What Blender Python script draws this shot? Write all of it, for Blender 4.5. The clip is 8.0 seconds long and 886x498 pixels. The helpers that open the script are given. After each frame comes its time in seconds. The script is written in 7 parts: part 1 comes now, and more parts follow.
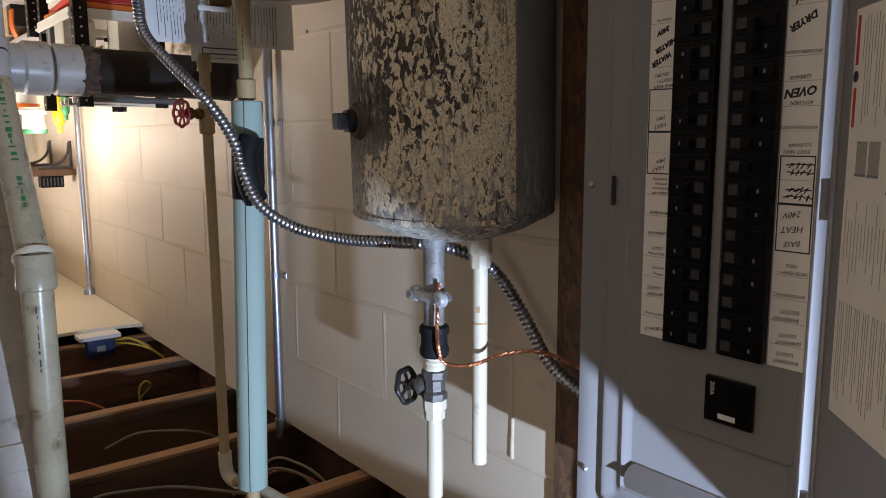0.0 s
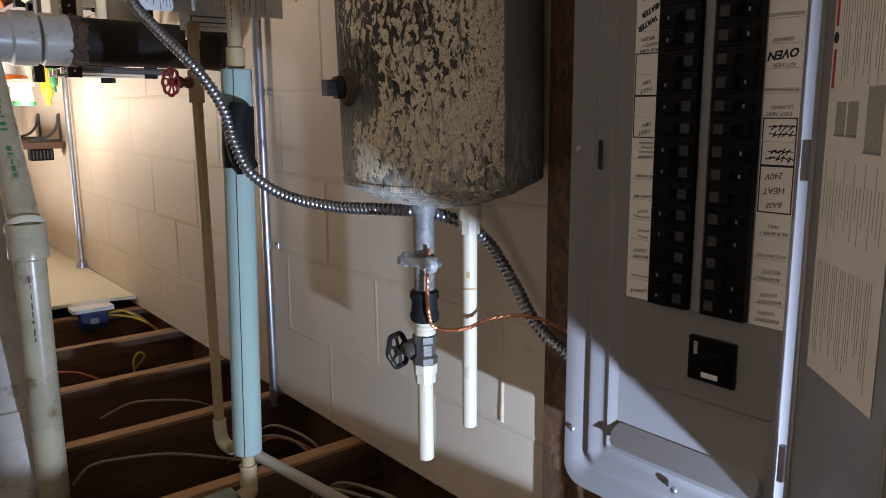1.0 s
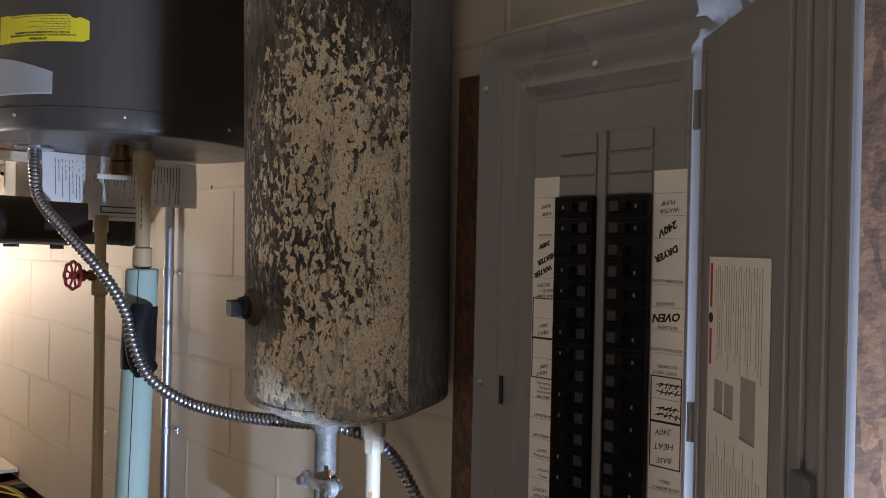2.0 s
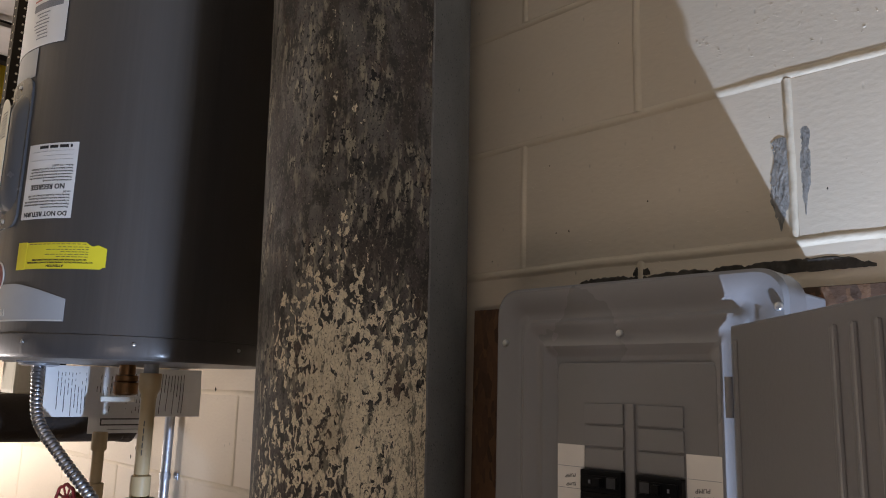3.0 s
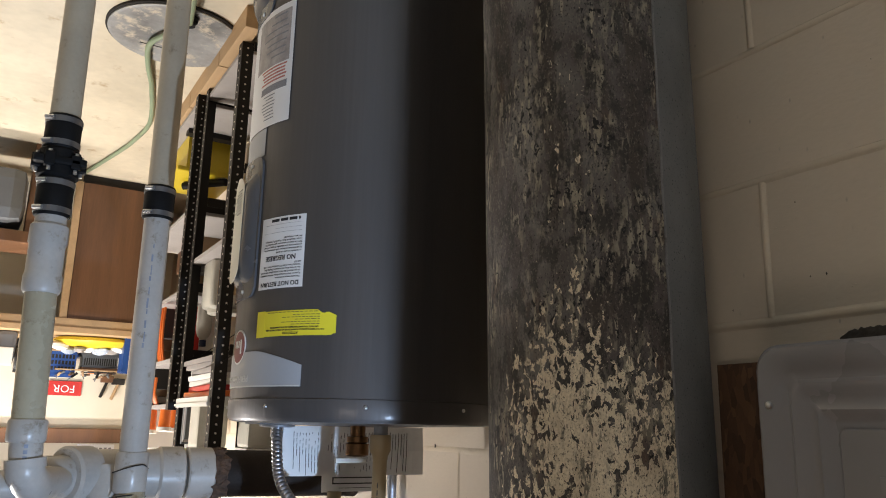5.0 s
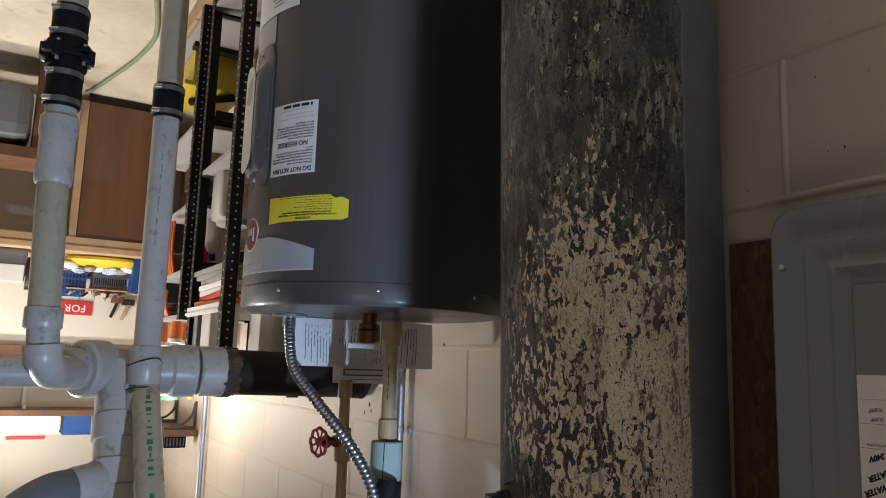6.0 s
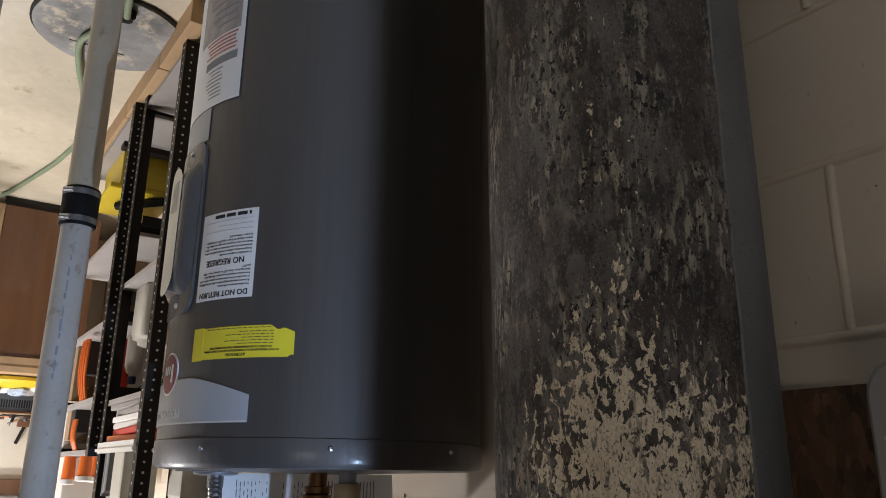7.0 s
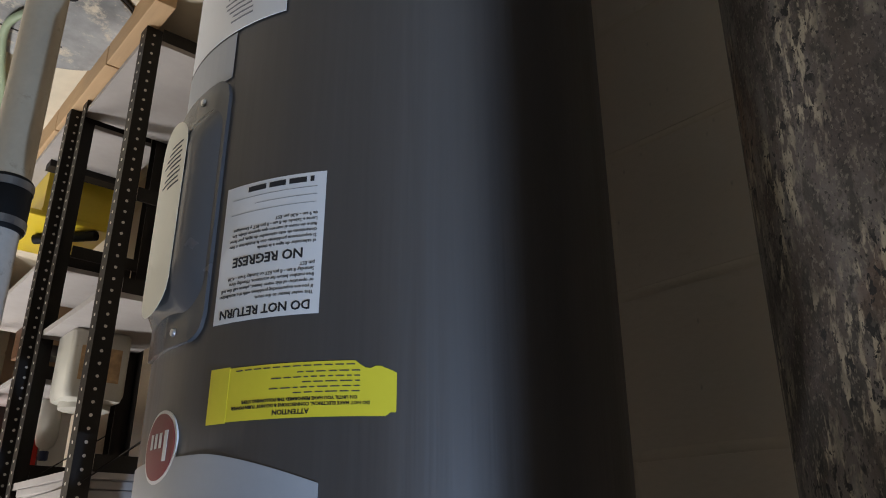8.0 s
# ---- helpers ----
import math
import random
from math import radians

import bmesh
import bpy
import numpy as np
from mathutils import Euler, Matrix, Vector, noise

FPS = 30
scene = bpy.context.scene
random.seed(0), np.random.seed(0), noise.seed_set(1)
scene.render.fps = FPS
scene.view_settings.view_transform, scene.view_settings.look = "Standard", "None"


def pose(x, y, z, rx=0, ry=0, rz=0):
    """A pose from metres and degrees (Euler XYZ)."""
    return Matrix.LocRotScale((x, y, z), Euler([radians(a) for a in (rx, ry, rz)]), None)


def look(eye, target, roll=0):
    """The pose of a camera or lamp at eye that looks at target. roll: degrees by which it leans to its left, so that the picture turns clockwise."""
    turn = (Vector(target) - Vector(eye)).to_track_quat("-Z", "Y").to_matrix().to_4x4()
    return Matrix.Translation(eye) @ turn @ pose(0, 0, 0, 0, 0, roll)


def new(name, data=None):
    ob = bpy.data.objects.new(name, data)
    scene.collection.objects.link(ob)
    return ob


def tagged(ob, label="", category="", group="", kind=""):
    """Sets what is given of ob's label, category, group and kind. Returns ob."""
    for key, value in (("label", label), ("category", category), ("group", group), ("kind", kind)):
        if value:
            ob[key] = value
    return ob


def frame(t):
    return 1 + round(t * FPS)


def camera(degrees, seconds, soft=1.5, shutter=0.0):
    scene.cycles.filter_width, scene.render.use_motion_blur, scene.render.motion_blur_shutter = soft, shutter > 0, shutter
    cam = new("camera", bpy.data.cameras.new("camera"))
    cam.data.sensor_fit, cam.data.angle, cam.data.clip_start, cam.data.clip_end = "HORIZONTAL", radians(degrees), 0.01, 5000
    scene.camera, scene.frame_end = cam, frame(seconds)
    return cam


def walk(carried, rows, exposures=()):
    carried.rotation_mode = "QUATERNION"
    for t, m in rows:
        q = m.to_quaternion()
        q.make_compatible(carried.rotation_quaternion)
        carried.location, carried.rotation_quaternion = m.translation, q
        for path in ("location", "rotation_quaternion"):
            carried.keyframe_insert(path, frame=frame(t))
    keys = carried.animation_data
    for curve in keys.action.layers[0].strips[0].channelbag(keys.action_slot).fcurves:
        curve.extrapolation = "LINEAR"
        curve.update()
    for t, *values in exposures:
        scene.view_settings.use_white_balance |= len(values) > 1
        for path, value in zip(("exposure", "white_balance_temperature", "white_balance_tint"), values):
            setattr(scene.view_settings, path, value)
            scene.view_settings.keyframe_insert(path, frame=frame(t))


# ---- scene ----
cam = camera(60.2, 8.0, 1.0)
PATH = [
    (0, (0.901, 0.038, 1.657), (-0.324, 1.591, 1.953), -180.2),
    (0.5, (0.91, 0.025, 1.675), (-0.294, 1.565, 2.099), 179.4),
    (1, (0.906, 0.024, 1.667), (-0.326, 1.557, 2.03), 179.6),
    (1.5, (0.882, 0.028, 1.633), (-0.44, 1.517, 1.823), -179.6),
    (1.7, (0.884, 0.013, 1.598), (-0.484, 1.468, 1.706), -179.3),
    (2.8, (0.901, 0.035, 1.429), (-0.507, 1.432, 1.168), -178.4),
    (3, (0.901, 0.042, 1.401), (-0.48, 1.443, 1.039), -178.3),
    (3.5, (0.895, 0.044, 1.342), (-0.42, 1.429, 0.75), -178.4),
    (4, (0.882, 0.049, 1.309), (-0.341, 1.474, 0.62), -178.6),
    (4.5, (0.912, 0.094, 1.326), (-0.184, 1.651, 0.714), -178.8),
    (4.8, (0.919, 0.1, 1.318), (-0.093, 1.749, 0.809), -179.1),
    (5, (0.927, 0.109, 1.371), (-0.064, 1.787, 0.919), -178.8),
    (5.2, (0.925, 0.108, 1.414), (-0.057, 1.811, 1.048), -178.6),
    (6.3, (0.927, 0.164, 1.464), (-0.086, 1.863, 1.165), -178.2),
    (6.5, (0.909, 0.201, 1.445), (-0.123, 1.876, 1.085), -178.5),
    (7, (0.845, 0.352, 1.373), (-0.246, 1.929, 0.809), -179.3),
    (7.5, (0.826, 0.598, 1.344), (-0.334, 2.093, 0.698), 180.4),
    (8, (0.793, 0.830, 1.325), (-0.429, 2.229, 0.583), 179.9),
]
EXPOSURE = [(0, -0.32, 6540, 17), (1.5, -0.38, 6540, 18), (3, -0.02, 6420, 17), (4, -0.04, 6320, 14), (5, 0.03, 6280, 12), (5.4, -0.20, 6200, 12), (6.3, -0.45, 6000, 14), (6.6, -0.45, 5960, 14), (7.2, -0.32, 5920, 13), (7.6, -0.14, 5980, 10), (8, -0.26, 5830, 11)]
walk(cam, [(t, look(eye, target, roll)) for t, eye, target, roll in PATH], EXPOSURE)

# ---- light ----
world = bpy.data.worlds.new("world")
scene.world = world
world.use_nodes = True
world.node_tree.nodes["Background"].inputs[0].default_value = (0.5, 0.5, 0.5, 1)
world.node_tree.nodes["Background"].inputs[1].default_value = 0.0
scene.view_settings.exposure = 0.0


def lamp(name, at, watts, colour, radius, shape="POINT", size=(0.1, 0.1), target=None):
    data = bpy.data.lights.new(name, shape)
    data.energy, data.color = watts, colour
    if shape == "AREA":
        data.shape, data.size, data.size_y = "RECTANGLE", size[0], size[1]
    else:
        data.shadow_soft_size = radius
    if shape == "SPOT":
        data.spot_size, data.spot_blend = radians(size[0]), size[1]
    ob = new(name, data)
    ob.matrix_world = look(at, target) if target else pose(*at)
    return ob


# cool unseen bulb beside the breaker panel, inferred from its shadows; tilted spot cone cuts light off the joists
lamp("bulb_light", (0.3543, -0.0824, 2.2498), 130, (0.55, 0.735, 1.0), 0.010, "SPOT", (178, 0.03), (0.354, 0.166, 0.085))
# warm unseen lamps: an added fill from across the room, and one over the sump inferred from the bright floor
lamp("room_light", (1.65, -0.35, 2.32), 18.5, (1.0, 0.87, 0.725), 0.30)
lamp("sump_light", (1.45, 3.2, 2.36), 185, (1.0, 0.94, 0.86), 0.09, "SPOT", (152, 0.3), (1.45, 3.2, 0.0))
# area lamp added over the workbench to brighten that end; small lamp inferred from the glow behind the shelves
lamp("bench_light", (1.20, 4.30, 2.28), 44, (1.0, 0.94, 0.85), 0.05, "AREA", (1.2, 0.12), (1.20, 4.30, 0.0))
lamp("shelf_lamp_light", (0.24, 3.52, 1.66), 4.6, (1.0, 0.91, 0.78), 0.05)

FLOOR = 0.09
H = 0.2032


# ---- materials ----
def mat(name, base, rough=0.6, metal=0.0, var=0.12, scale=6.0, fine=90.0, bump=0.15, dirt=None, dirt_at=0.6, stretch=(1, 1, 1), island=0.0, spec=0.5, pits=0.0, dent=0.0):
    """A surface with colour drift at two scales, dirt blotches and fine relief."""
    m = bpy.data.materials.new(name)
    m.use_nodes = True
    n, l = m.node_tree.nodes, m.node_tree.links
    b = n["Principled BSDF"]
    b.inputs["Roughness"].default_value, b.inputs["Metallic"].default_value = rough, metal
    b.inputs["Specular IOR Level"].default_value = spec
    co = n.new("ShaderNodeNewGeometry")
    mp = n.new("ShaderNodeMapping")
    mp.inputs["Scale"].default_value = stretch
    l.new(co.outputs["Position"], mp.inputs["Vector"])
    big, small = n.new("ShaderNodeTexNoise"), n.new("ShaderNodeTexNoise")
    for tex, sc, det in ((big, scale, 5), (small, fine, 4)):
        tex.inputs["Scale"].default_value, tex.inputs["Detail"].default_value = sc, det
        l.new(mp.outputs[0], tex.inputs["Vector"])
    mix = n.new("ShaderNodeMix")
    mix.data_type = "RGBA"
    dark = tuple(c * (1 - var) for c in base)
    light = tuple(min(1, c * (1 + var)) for c in base)
    mix.inputs["A"].default_value, mix.inputs["B"].default_value = (*dark, 1), (*light, 1)
    add = n.new("ShaderNodeMath")
    add.operation = "MULTIPLY_ADD"
    add.inputs[1].default_value, add.inputs[2].default_value = 0.45, 0.28
    l.new(small.outputs[0], add.inputs[0])
    avg = n.new("ShaderNodeMath")
    avg.operation = "ADD"
    half = n.new("ShaderNodeMath")
    half.operation = "MULTIPLY_ADD"
    half.inputs[1].default_value, half.inputs[2].default_value = 1.6, -0.8
    l.new(big.outputs[0], half.inputs[0])
    l.new(half.outputs[0], avg.inputs[0])
    l.new(add.outputs[0], avg.inputs[1])
    l.new(avg.outputs[0], mix.inputs["Factor"])
    colour = mix.outputs["Result"]
    if island:
        info = n.new("ShaderNodeObjectInfo")
        hsv = n.new("ShaderNodeHueSaturation")
        ma = n.new("ShaderNodeMath")
        ma.operation = "MULTIPLY_ADD"
        ma.inputs[1].default_value, ma.inputs[2].default_value = island, 1 - island / 2
        l.new(info.outputs["Random"], ma.inputs[0])
        l.new(ma.outputs[0], hsv.inputs["Value"])
        l.new(colour, hsv.inputs["Color"])
        colour = hsv.outputs[0]
    if dirt:
        tex = n.new("ShaderNodeTexNoise")
        tex.inputs["Scale"].default_value, tex.inputs["Detail"].default_value, tex.inputs["Roughness"].default_value = scale * 2.3, 8, 0.7
        l.new(mp.outputs[0], tex.inputs["Vector"])
        ramp = n.new("ShaderNodeValToRGB")
        ramp.color_ramp.elements[0].position, ramp.color_ramp.elements[1].position = dirt_at, min(1, dirt_at + 0.12)
        l.new(tex.outputs[0], ramp.inputs[0])
        dm = n.new("ShaderNodeMix")
        dm.data_type = "RGBA"
        dm.inputs["B"].default_value = (*dirt, 1)
        l.new(ramp.outputs[0], dm.inputs["Factor"])
        l.new(colour, dm.inputs["A"])
        colour = dm.outputs["Result"]
    relief = small.outputs[0]
    if pits:
        # scattered pinholes and short runs in the paint
        flat, tall = n.new("ShaderNodeSeparateXYZ"), n.new("ShaderNodeCombineXYZ")
        squash = n.new("ShaderNodeMath")
        squash.operation = "MULTIPLY"
        squash.inputs[1].default_value = 0.5
        l.new(co.outputs["Position"], flat.inputs[0])
        l.new(flat.outputs["Y"], tall.inputs["X"])
        l.new(flat.outputs["Z"], squash.inputs[0])
        l.new(squash.outputs[0], tall.inputs["Y"])
        cell = n.new("ShaderNodeTexVoronoi")
        cell.voronoi_dimensions = "2D"
        cell.inputs["Scale"].default_value = pits
        l.new(tall.outputs[0], cell.inputs["Vector"])
        near, some, both = n.new("ShaderNodeMapRange"), n.new("ShaderNodeMapRange"), n.new("ShaderNodeMath")
        near.inputs["From Min"].default_value, near.inputs["From Max"].default_value = 0.055, 0.012
        some.inputs["From Min"].default_value, some.inputs["From Max"].default_value = 0.52, 1.0
        both.operation = "MULTIPLY"
        l.new(cell.outputs["Distance"], near.inputs["Value"])
        l.new(cell.outputs["Color"], some.inputs["Value"])
        l.new(near.outputs[0], both.inputs[0])
        l.new(some.outputs[0], both.inputs[1])
        pm = n.new("ShaderNodeMix")
        pm.data_type = "RGBA"
        pm.inputs["B"].default_value = (*[c * 0.6 for c in base], 1)
        l.new(both.outputs[0], pm.inputs["Factor"])
        l.new(colour, pm.inputs["A"])
        colour = pm.outputs["Result"]
        sink = n.new("ShaderNodeMath")
        sink.operation = "MULTIPLY_ADD"
        sink.inputs[1].default_value = -14.0
        l.new(both.outputs[0], sink.inputs[0])
        l.new(relief, sink.inputs[2])
        relief = sink.outputs[0]
    l.new(colour, b.inputs["Base Color"])
    bp = n.new("ShaderNodeBump")
    bp.inputs["Strength"].default_value, bp.inputs["Distance"].default_value = bump, 0.004
    l.new(relief, bp.inputs["Height"])
    l.new(bp.outputs[0], b.inputs["Normal"])
    if dent:
        wave = n.new("ShaderNodeBump")
        wave.inputs["Strength"].default_value, wave.inputs["Distance"].default_value = dent, 0.02
        l.new(big.outputs[0], wave.inputs["Height"])
        l.new(wave.outputs[0], bp.inputs["Normal"])
    rg = n.new("ShaderNodeMath")
    rg.operation = "MULTIPLY_ADD"
    rg.inputs[1].default_value, rg.inputs[2].default_value = 0.3, rough - 0.15
    l.new(big.outputs[0], rg.inputs[0])
    l.new(rg.outputs[0], b.inputs["Roughness"])
    return m


def tank_paint():
    """Grey steel whose cream coat has flaked off in upright flecks, more towards the middle of the shell."""
    m = bpy.data.materials.new("flaking_tank_paint")
    m.use_nodes = True
    n, l = m.node_tree.nodes, m.node_tree.links
    b = n["Principled BSDF"]
    co = n.new("ShaderNodeTexCoord")
    mp = n.new("ShaderNodeMapping")
    mp.inputs["Scale"].default_value = (1, 1, 0.62)
    l.new(co.outputs["Object"], mp.inputs["Vector"])

    def noise_tex(sc, det, rough=0.5, dist=0.0):
        tex = n.new("ShaderNodeTexNoise")
        tex.inputs["Scale"].default_value, tex.inputs["Detail"].default_value = sc, det
        tex.inputs["Roughness"].default_value, tex.inputs["Distortion"].default_value = rough, dist
        l.new(mp.outputs[0], tex.inputs["Vector"])
        return tex

    def op(kind, a, c, d=None):
        x = n.new("ShaderNodeMath")
        x.operation = kind
        for k, v in enumerate((a, c) if d is None else (a, c, d)):
            if hasattr(v, "links"):
                l.new(v, x.inputs[k])
            else:
                x.inputs[k].default_value = v
        return x.outputs[0]

    def ramp(v, lo, hi, a=(0, 0, 0, 1), c=(1, 1, 1, 1)):
        x = n.new("ShaderNodeValToRGB")
        x.color_ramp.elements[0].position, x.color_ramp.elements[1].position = lo, hi
        x.color_ramp.elements[0].color, x.color_ramp.elements[1].color = a, c
        l.new(v, x.inputs[0])
        return x.outputs[0]

    def mixed(f, a, c):
        x = n.new("ShaderNodeMix")
        x.data_type = "RGBA"
        l.new(f, x.inputs["Factor"])
        for key, v in (("A", a), ("B", c)):
            if hasattr(v, "links"):
                l.new(v, x.inputs[key])
            else:
                x.inputs[key].default_value = (*v, 1)
        return x.outputs["Result"]

    flecks, speck, blotch, grain, rust = noise_tex(120, 2.4, 0.52, 0.6), noise_tex(400, 2, 0.6), noise_tex(9, 5, 0.62), noise_tex(420, 3), noise_tex(7, 6, 0.65)
    sep = n.new("ShaderNodeSeparateXYZ")
    l.new(co.outputs["Object"], sep.inputs[0])
    height = op("ADD", sep.outputs["Z"], 1.3)
    turn = op("ARCTAN2", sep.outputs["Y"], sep.outputs["X"])

    def span(v, lo, hi, a, c):
        x = n.new("ShaderNodeMapRange")
        x.inputs["From Min"].default_value, x.inputs["From Max"].default_value = lo, hi
        x.inputs["To Min"].default_value, x.inputs["To Max"].default_value = a, c
        l.new(v, x.inputs["Value"])
        return x.outputs[0]

    def total(*vs):
        out = vs[0]
        for v in vs[1:]:
            out = op("ADD", out, v)
        return out

    def upright(sc, flat, det=4):
        tall = n.new("ShaderNodeMapping")
        tall.inputs["Scale"].default_value = (1, 1, flat)
        l.new(co.outputs["Object"], tall.inputs["Vector"])
        tex = n.new("ShaderNodeTexNoise")
        tex.inputs["Scale"].default_value, tex.inputs["Detail"].default_value, tex.inputs["Roughness"].default_value = sc, det, 0.6
        l.new(tall.outputs[0], tex.inputs["Vector"])
        return tex.outputs[0]

    streak, thread = upright(24, 0.18), upright(130, 0.28)
    # the coat survives high on the side away from the wall, down to a tip; past a straight edge the shell is plain grey
    off_tip = op("ABSOLUTE", op("ADD", turn, 0.72), 0.0)
    tip = op("MULTIPLY", off_tip, span(height, 1.16, 1.46, -0.36, 0.0))
    up = op("ADD", span(height, 1.06, 1.30, -0.20, 0.020), span(height, 1.38, 1.62, 0.0, 0.045))
    rim = op("MULTIPLY", span(op("ADD", height, op("MULTIPLY", blotch.outputs[0], 0.10)), 1.775, 1.845, 0.0, -0.14), 1.0)
    edge_a = span(turn, -1.50, -1.475, -0.7, 0.0)
    edge_b = op("ADD", span(turn, 0.0, 0.38, 0.0, -0.26), op("MULTIPLY", span(turn, -0.45, 0.1, 0.0, -0.16), span(height, 1.30, 1.50, 1.0, 0.0)))
    side = op("MULTIPLY", span(turn, -1.40, -0.35, 0.045, -0.01), span(height, 1.30, 1.50, 0.0, 1.0))
    # bare ring where the plug was last turned
    ring = op("SQRT", op("ADD", op("POWER", op("MULTIPLY", op("ADD", turn, -0.06), 0.155), 2.0), op("POWER", op("SUBTRACT", height, 1.625), 2.0)), 0.0)
    ring = span(op("ADD", ring, op("MULTIPLY", op("SUBTRACT", blotch.outputs[0], 0.5), 0.08)), 0.040, 0.062, -0.4, 0.0)
    region = total(ring, op("MULTIPLY", op("SUBTRACT", blotch.outputs[0], 0.5), 0.60), op("MULTIPLY", op("SUBTRACT", streak, 0.5), 0.42), side, up, tip, rim, edge_a, edge_b)
    keep = total(region, flecks.outputs[0], op("MULTIPLY", op("SUBTRACT", speck.outputs[0], 0.5), 0.28))
    mask = ramp(keep, 0.470, 0.484)
    zone, mottle = noise_tex(15, 4, 0.6), upright(44, 0.5, 5)
    steel = mixed(ramp(blotch.outputs[0], 0.40, 0.60), (0.064, 0.051, 0.046), (0.172, 0.156, 0.140))
    steel = mixed(ramp(streak, 0.48, 0.62), steel, (0.062, 0.048, 0.039))
    steel = mixed(op("MULTIPLY", ramp(mottle, 0.51, 0.57), 0.75), steel, (0.030, 0.026, 0.021))
    steel = mixed(op("MULTIPLY", ramp(thread, 0.51, 0.58), ramp(zone.outputs[0], 0.46, 0.57)), steel, (0.33, 0.29, 0.215))
    salt = noise_tex(340, 3, 0.6)
    steel = mixed(op("MULTIPLY", ramp(salt.outputs[0], 0.57, 0.63), 0.4), steel, (0.25, 0.225, 0.175))
    steel = mixed(ramp(speck.outputs[0], 0.60, 0.68), steel, (0.022, 0.019, 0.017))
    steel = mixed(op("MULTIPLY", ramp(rust.outputs[0], 0.55, 0.68), 0.8), steel, (0.125, 0.062, 0.030))
    # worn whitish band under the dome
    worn = op("MULTIPLY", span(op("ADD", height, op("MULTIPLY", blotch.outputs[0], 0.10)), 1.68, 1.80, 0.0, 0.95), ramp(mottle, 0.34, 0.54))
    steel = mixed(worn, steel, (0.43, 0.415, 0.375))
    plain = mixed(ramp(blotch.outputs[0], 0.3, 0.7), (0.12, 0.122, 0.12), (0.19, 0.192, 0.188))
    plain = mixed(ramp(speck.outputs[0], 0.62, 0.72), plain, (0.045, 0.045, 0.045))
    steel = mixed(op("GREATER_THAN", edge_a, -0.3), plain, steel)
    # inside the coat the chips are small, dark and crisp
    steel = mixed(op("MULTIPLY", ramp(op("ADD", region, 0.5), 0.47, 0.53), 0.55), steel, (0.050, 0.046, 0.040))
    holes = noise_tex(150, 3, 0.6, 0.4)
    steel = mixed(op("MULTIPLY", ramp(holes.outputs[0], 0.575, 0.605), op("MULTIPLY", ramp(zone.outputs[0], 0.48, 0.55), op("GREATER_THAN", edge_a, -0.3))), steel, (0.010, 0.009, 0.008))
    paint = mixed(ramp(grain.outputs[0], 0.3, 0.7), (0.68, 0.575, 0.405), (0.89, 0.78, 0.58))
    paint = mixed(ramp(rust.outputs[0], 0.54, 0.80), paint, (0.26, 0.185, 0.105))
    paint = mixed(op("MULTIPLY", ramp(thread, 0.55, 0.62), ramp(zone.outputs[0], 0.42, 0.56)), paint, (0.19, 0.17, 0.13))
    paint = mixed(op("MULTIPLY", ramp(salt.outputs[0], 0.57, 0.64), 0.35), paint, (0.30, 0.255, 0.18))
    paint = mixed(op("MULTIPLY", ramp(op("ADD", speck.outputs[0], span(turn, -1.45, -1.0, 0.035, 0.0)), 0.59, 0.64), 0.75), paint, (0.13, 0.11, 0.085))
    coat = mixed(mask, steel, paint)
    strokes = op("MULTIPLY", op("MULTIPLY", worn, ramp(thread, 0.44, 0.56)), 0.8)
    l.new(mixed(strokes, coat, (0.36, 0.345, 0.315)), b.inputs["Base Color"])
    b.inputs["Roughness"].default_value = 0.72
    bp = n.new("ShaderNodeBump")
    bp.inputs["Strength"].default_value, bp.inputs["Distance"].default_value = 0.7, 0.003
    l.new(op("ADD", mask, op("MULTIPLY", grain.outputs[0], 0.5)), bp.inputs["Height"])
    l.new(bp.outputs[0], b.inputs["Normal"])
    return m


WALL = mat("cream_block_paint", (0.65, 0.555, 0.435), 0.58, var=0.09, scale=2.6, fine=170, bump=0.09, dirt=(0.51, 0.41, 0.285), dirt_at=0.64, island=0.07, pits=26, stretch=(1, 0.45, 1))
MORTAR = mat("cream_joint_paint", (0.64, 0.545, 0.415), 0.7, var=0.10, scale=5, fine=60, bump=0.5)
CONCRETE = mat("painted_concrete", (0.60, 0.53, 0.40), 0.55, var=0.22, scale=3.2, fine=30, bump=0.25, dirt=(0.38, 0.28, 0.16), dirt_at=0.585)
PLASTER = mat("cream_plaster", (0.66, 0.60, 0.48), 0.8, var=0.06, scale=2, fine=40, bump=0.1)
UNSEEN_WALL = mat("low_bounce_grey", (0.24, 0.23, 0.215), 0.85, var=0.12, scale=2, fine=40, bump=0.2)
DRYWALL = mat("white_drywall", (0.74, 0.68, 0.54), 0.85, var=0.05, scale=3, fine=60, bump=0.08)
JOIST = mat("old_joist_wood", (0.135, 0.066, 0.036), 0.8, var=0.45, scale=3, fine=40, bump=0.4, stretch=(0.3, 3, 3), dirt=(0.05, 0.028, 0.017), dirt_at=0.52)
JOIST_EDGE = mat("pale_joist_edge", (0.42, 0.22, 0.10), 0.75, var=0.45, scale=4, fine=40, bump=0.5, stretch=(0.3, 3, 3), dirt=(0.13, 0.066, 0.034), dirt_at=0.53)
SUBFLOOR = mat("dark_subfloor", (0.09, 0.06, 0.04), 0.9, var=0.3, scale=3, fine=30)
OSB = mat("strand_board", (0.15, 0.08, 0.042), 0.75, var=0.5, scale=30, fine=90, bump=0.5)
chips, chip_map, chip_tone, chip_mix = (OSB.node_tree.nodes.new("ShaderNode" + k) for k in ("TexVoronoi", "Mapping", "ValToRGB", "Mix"))
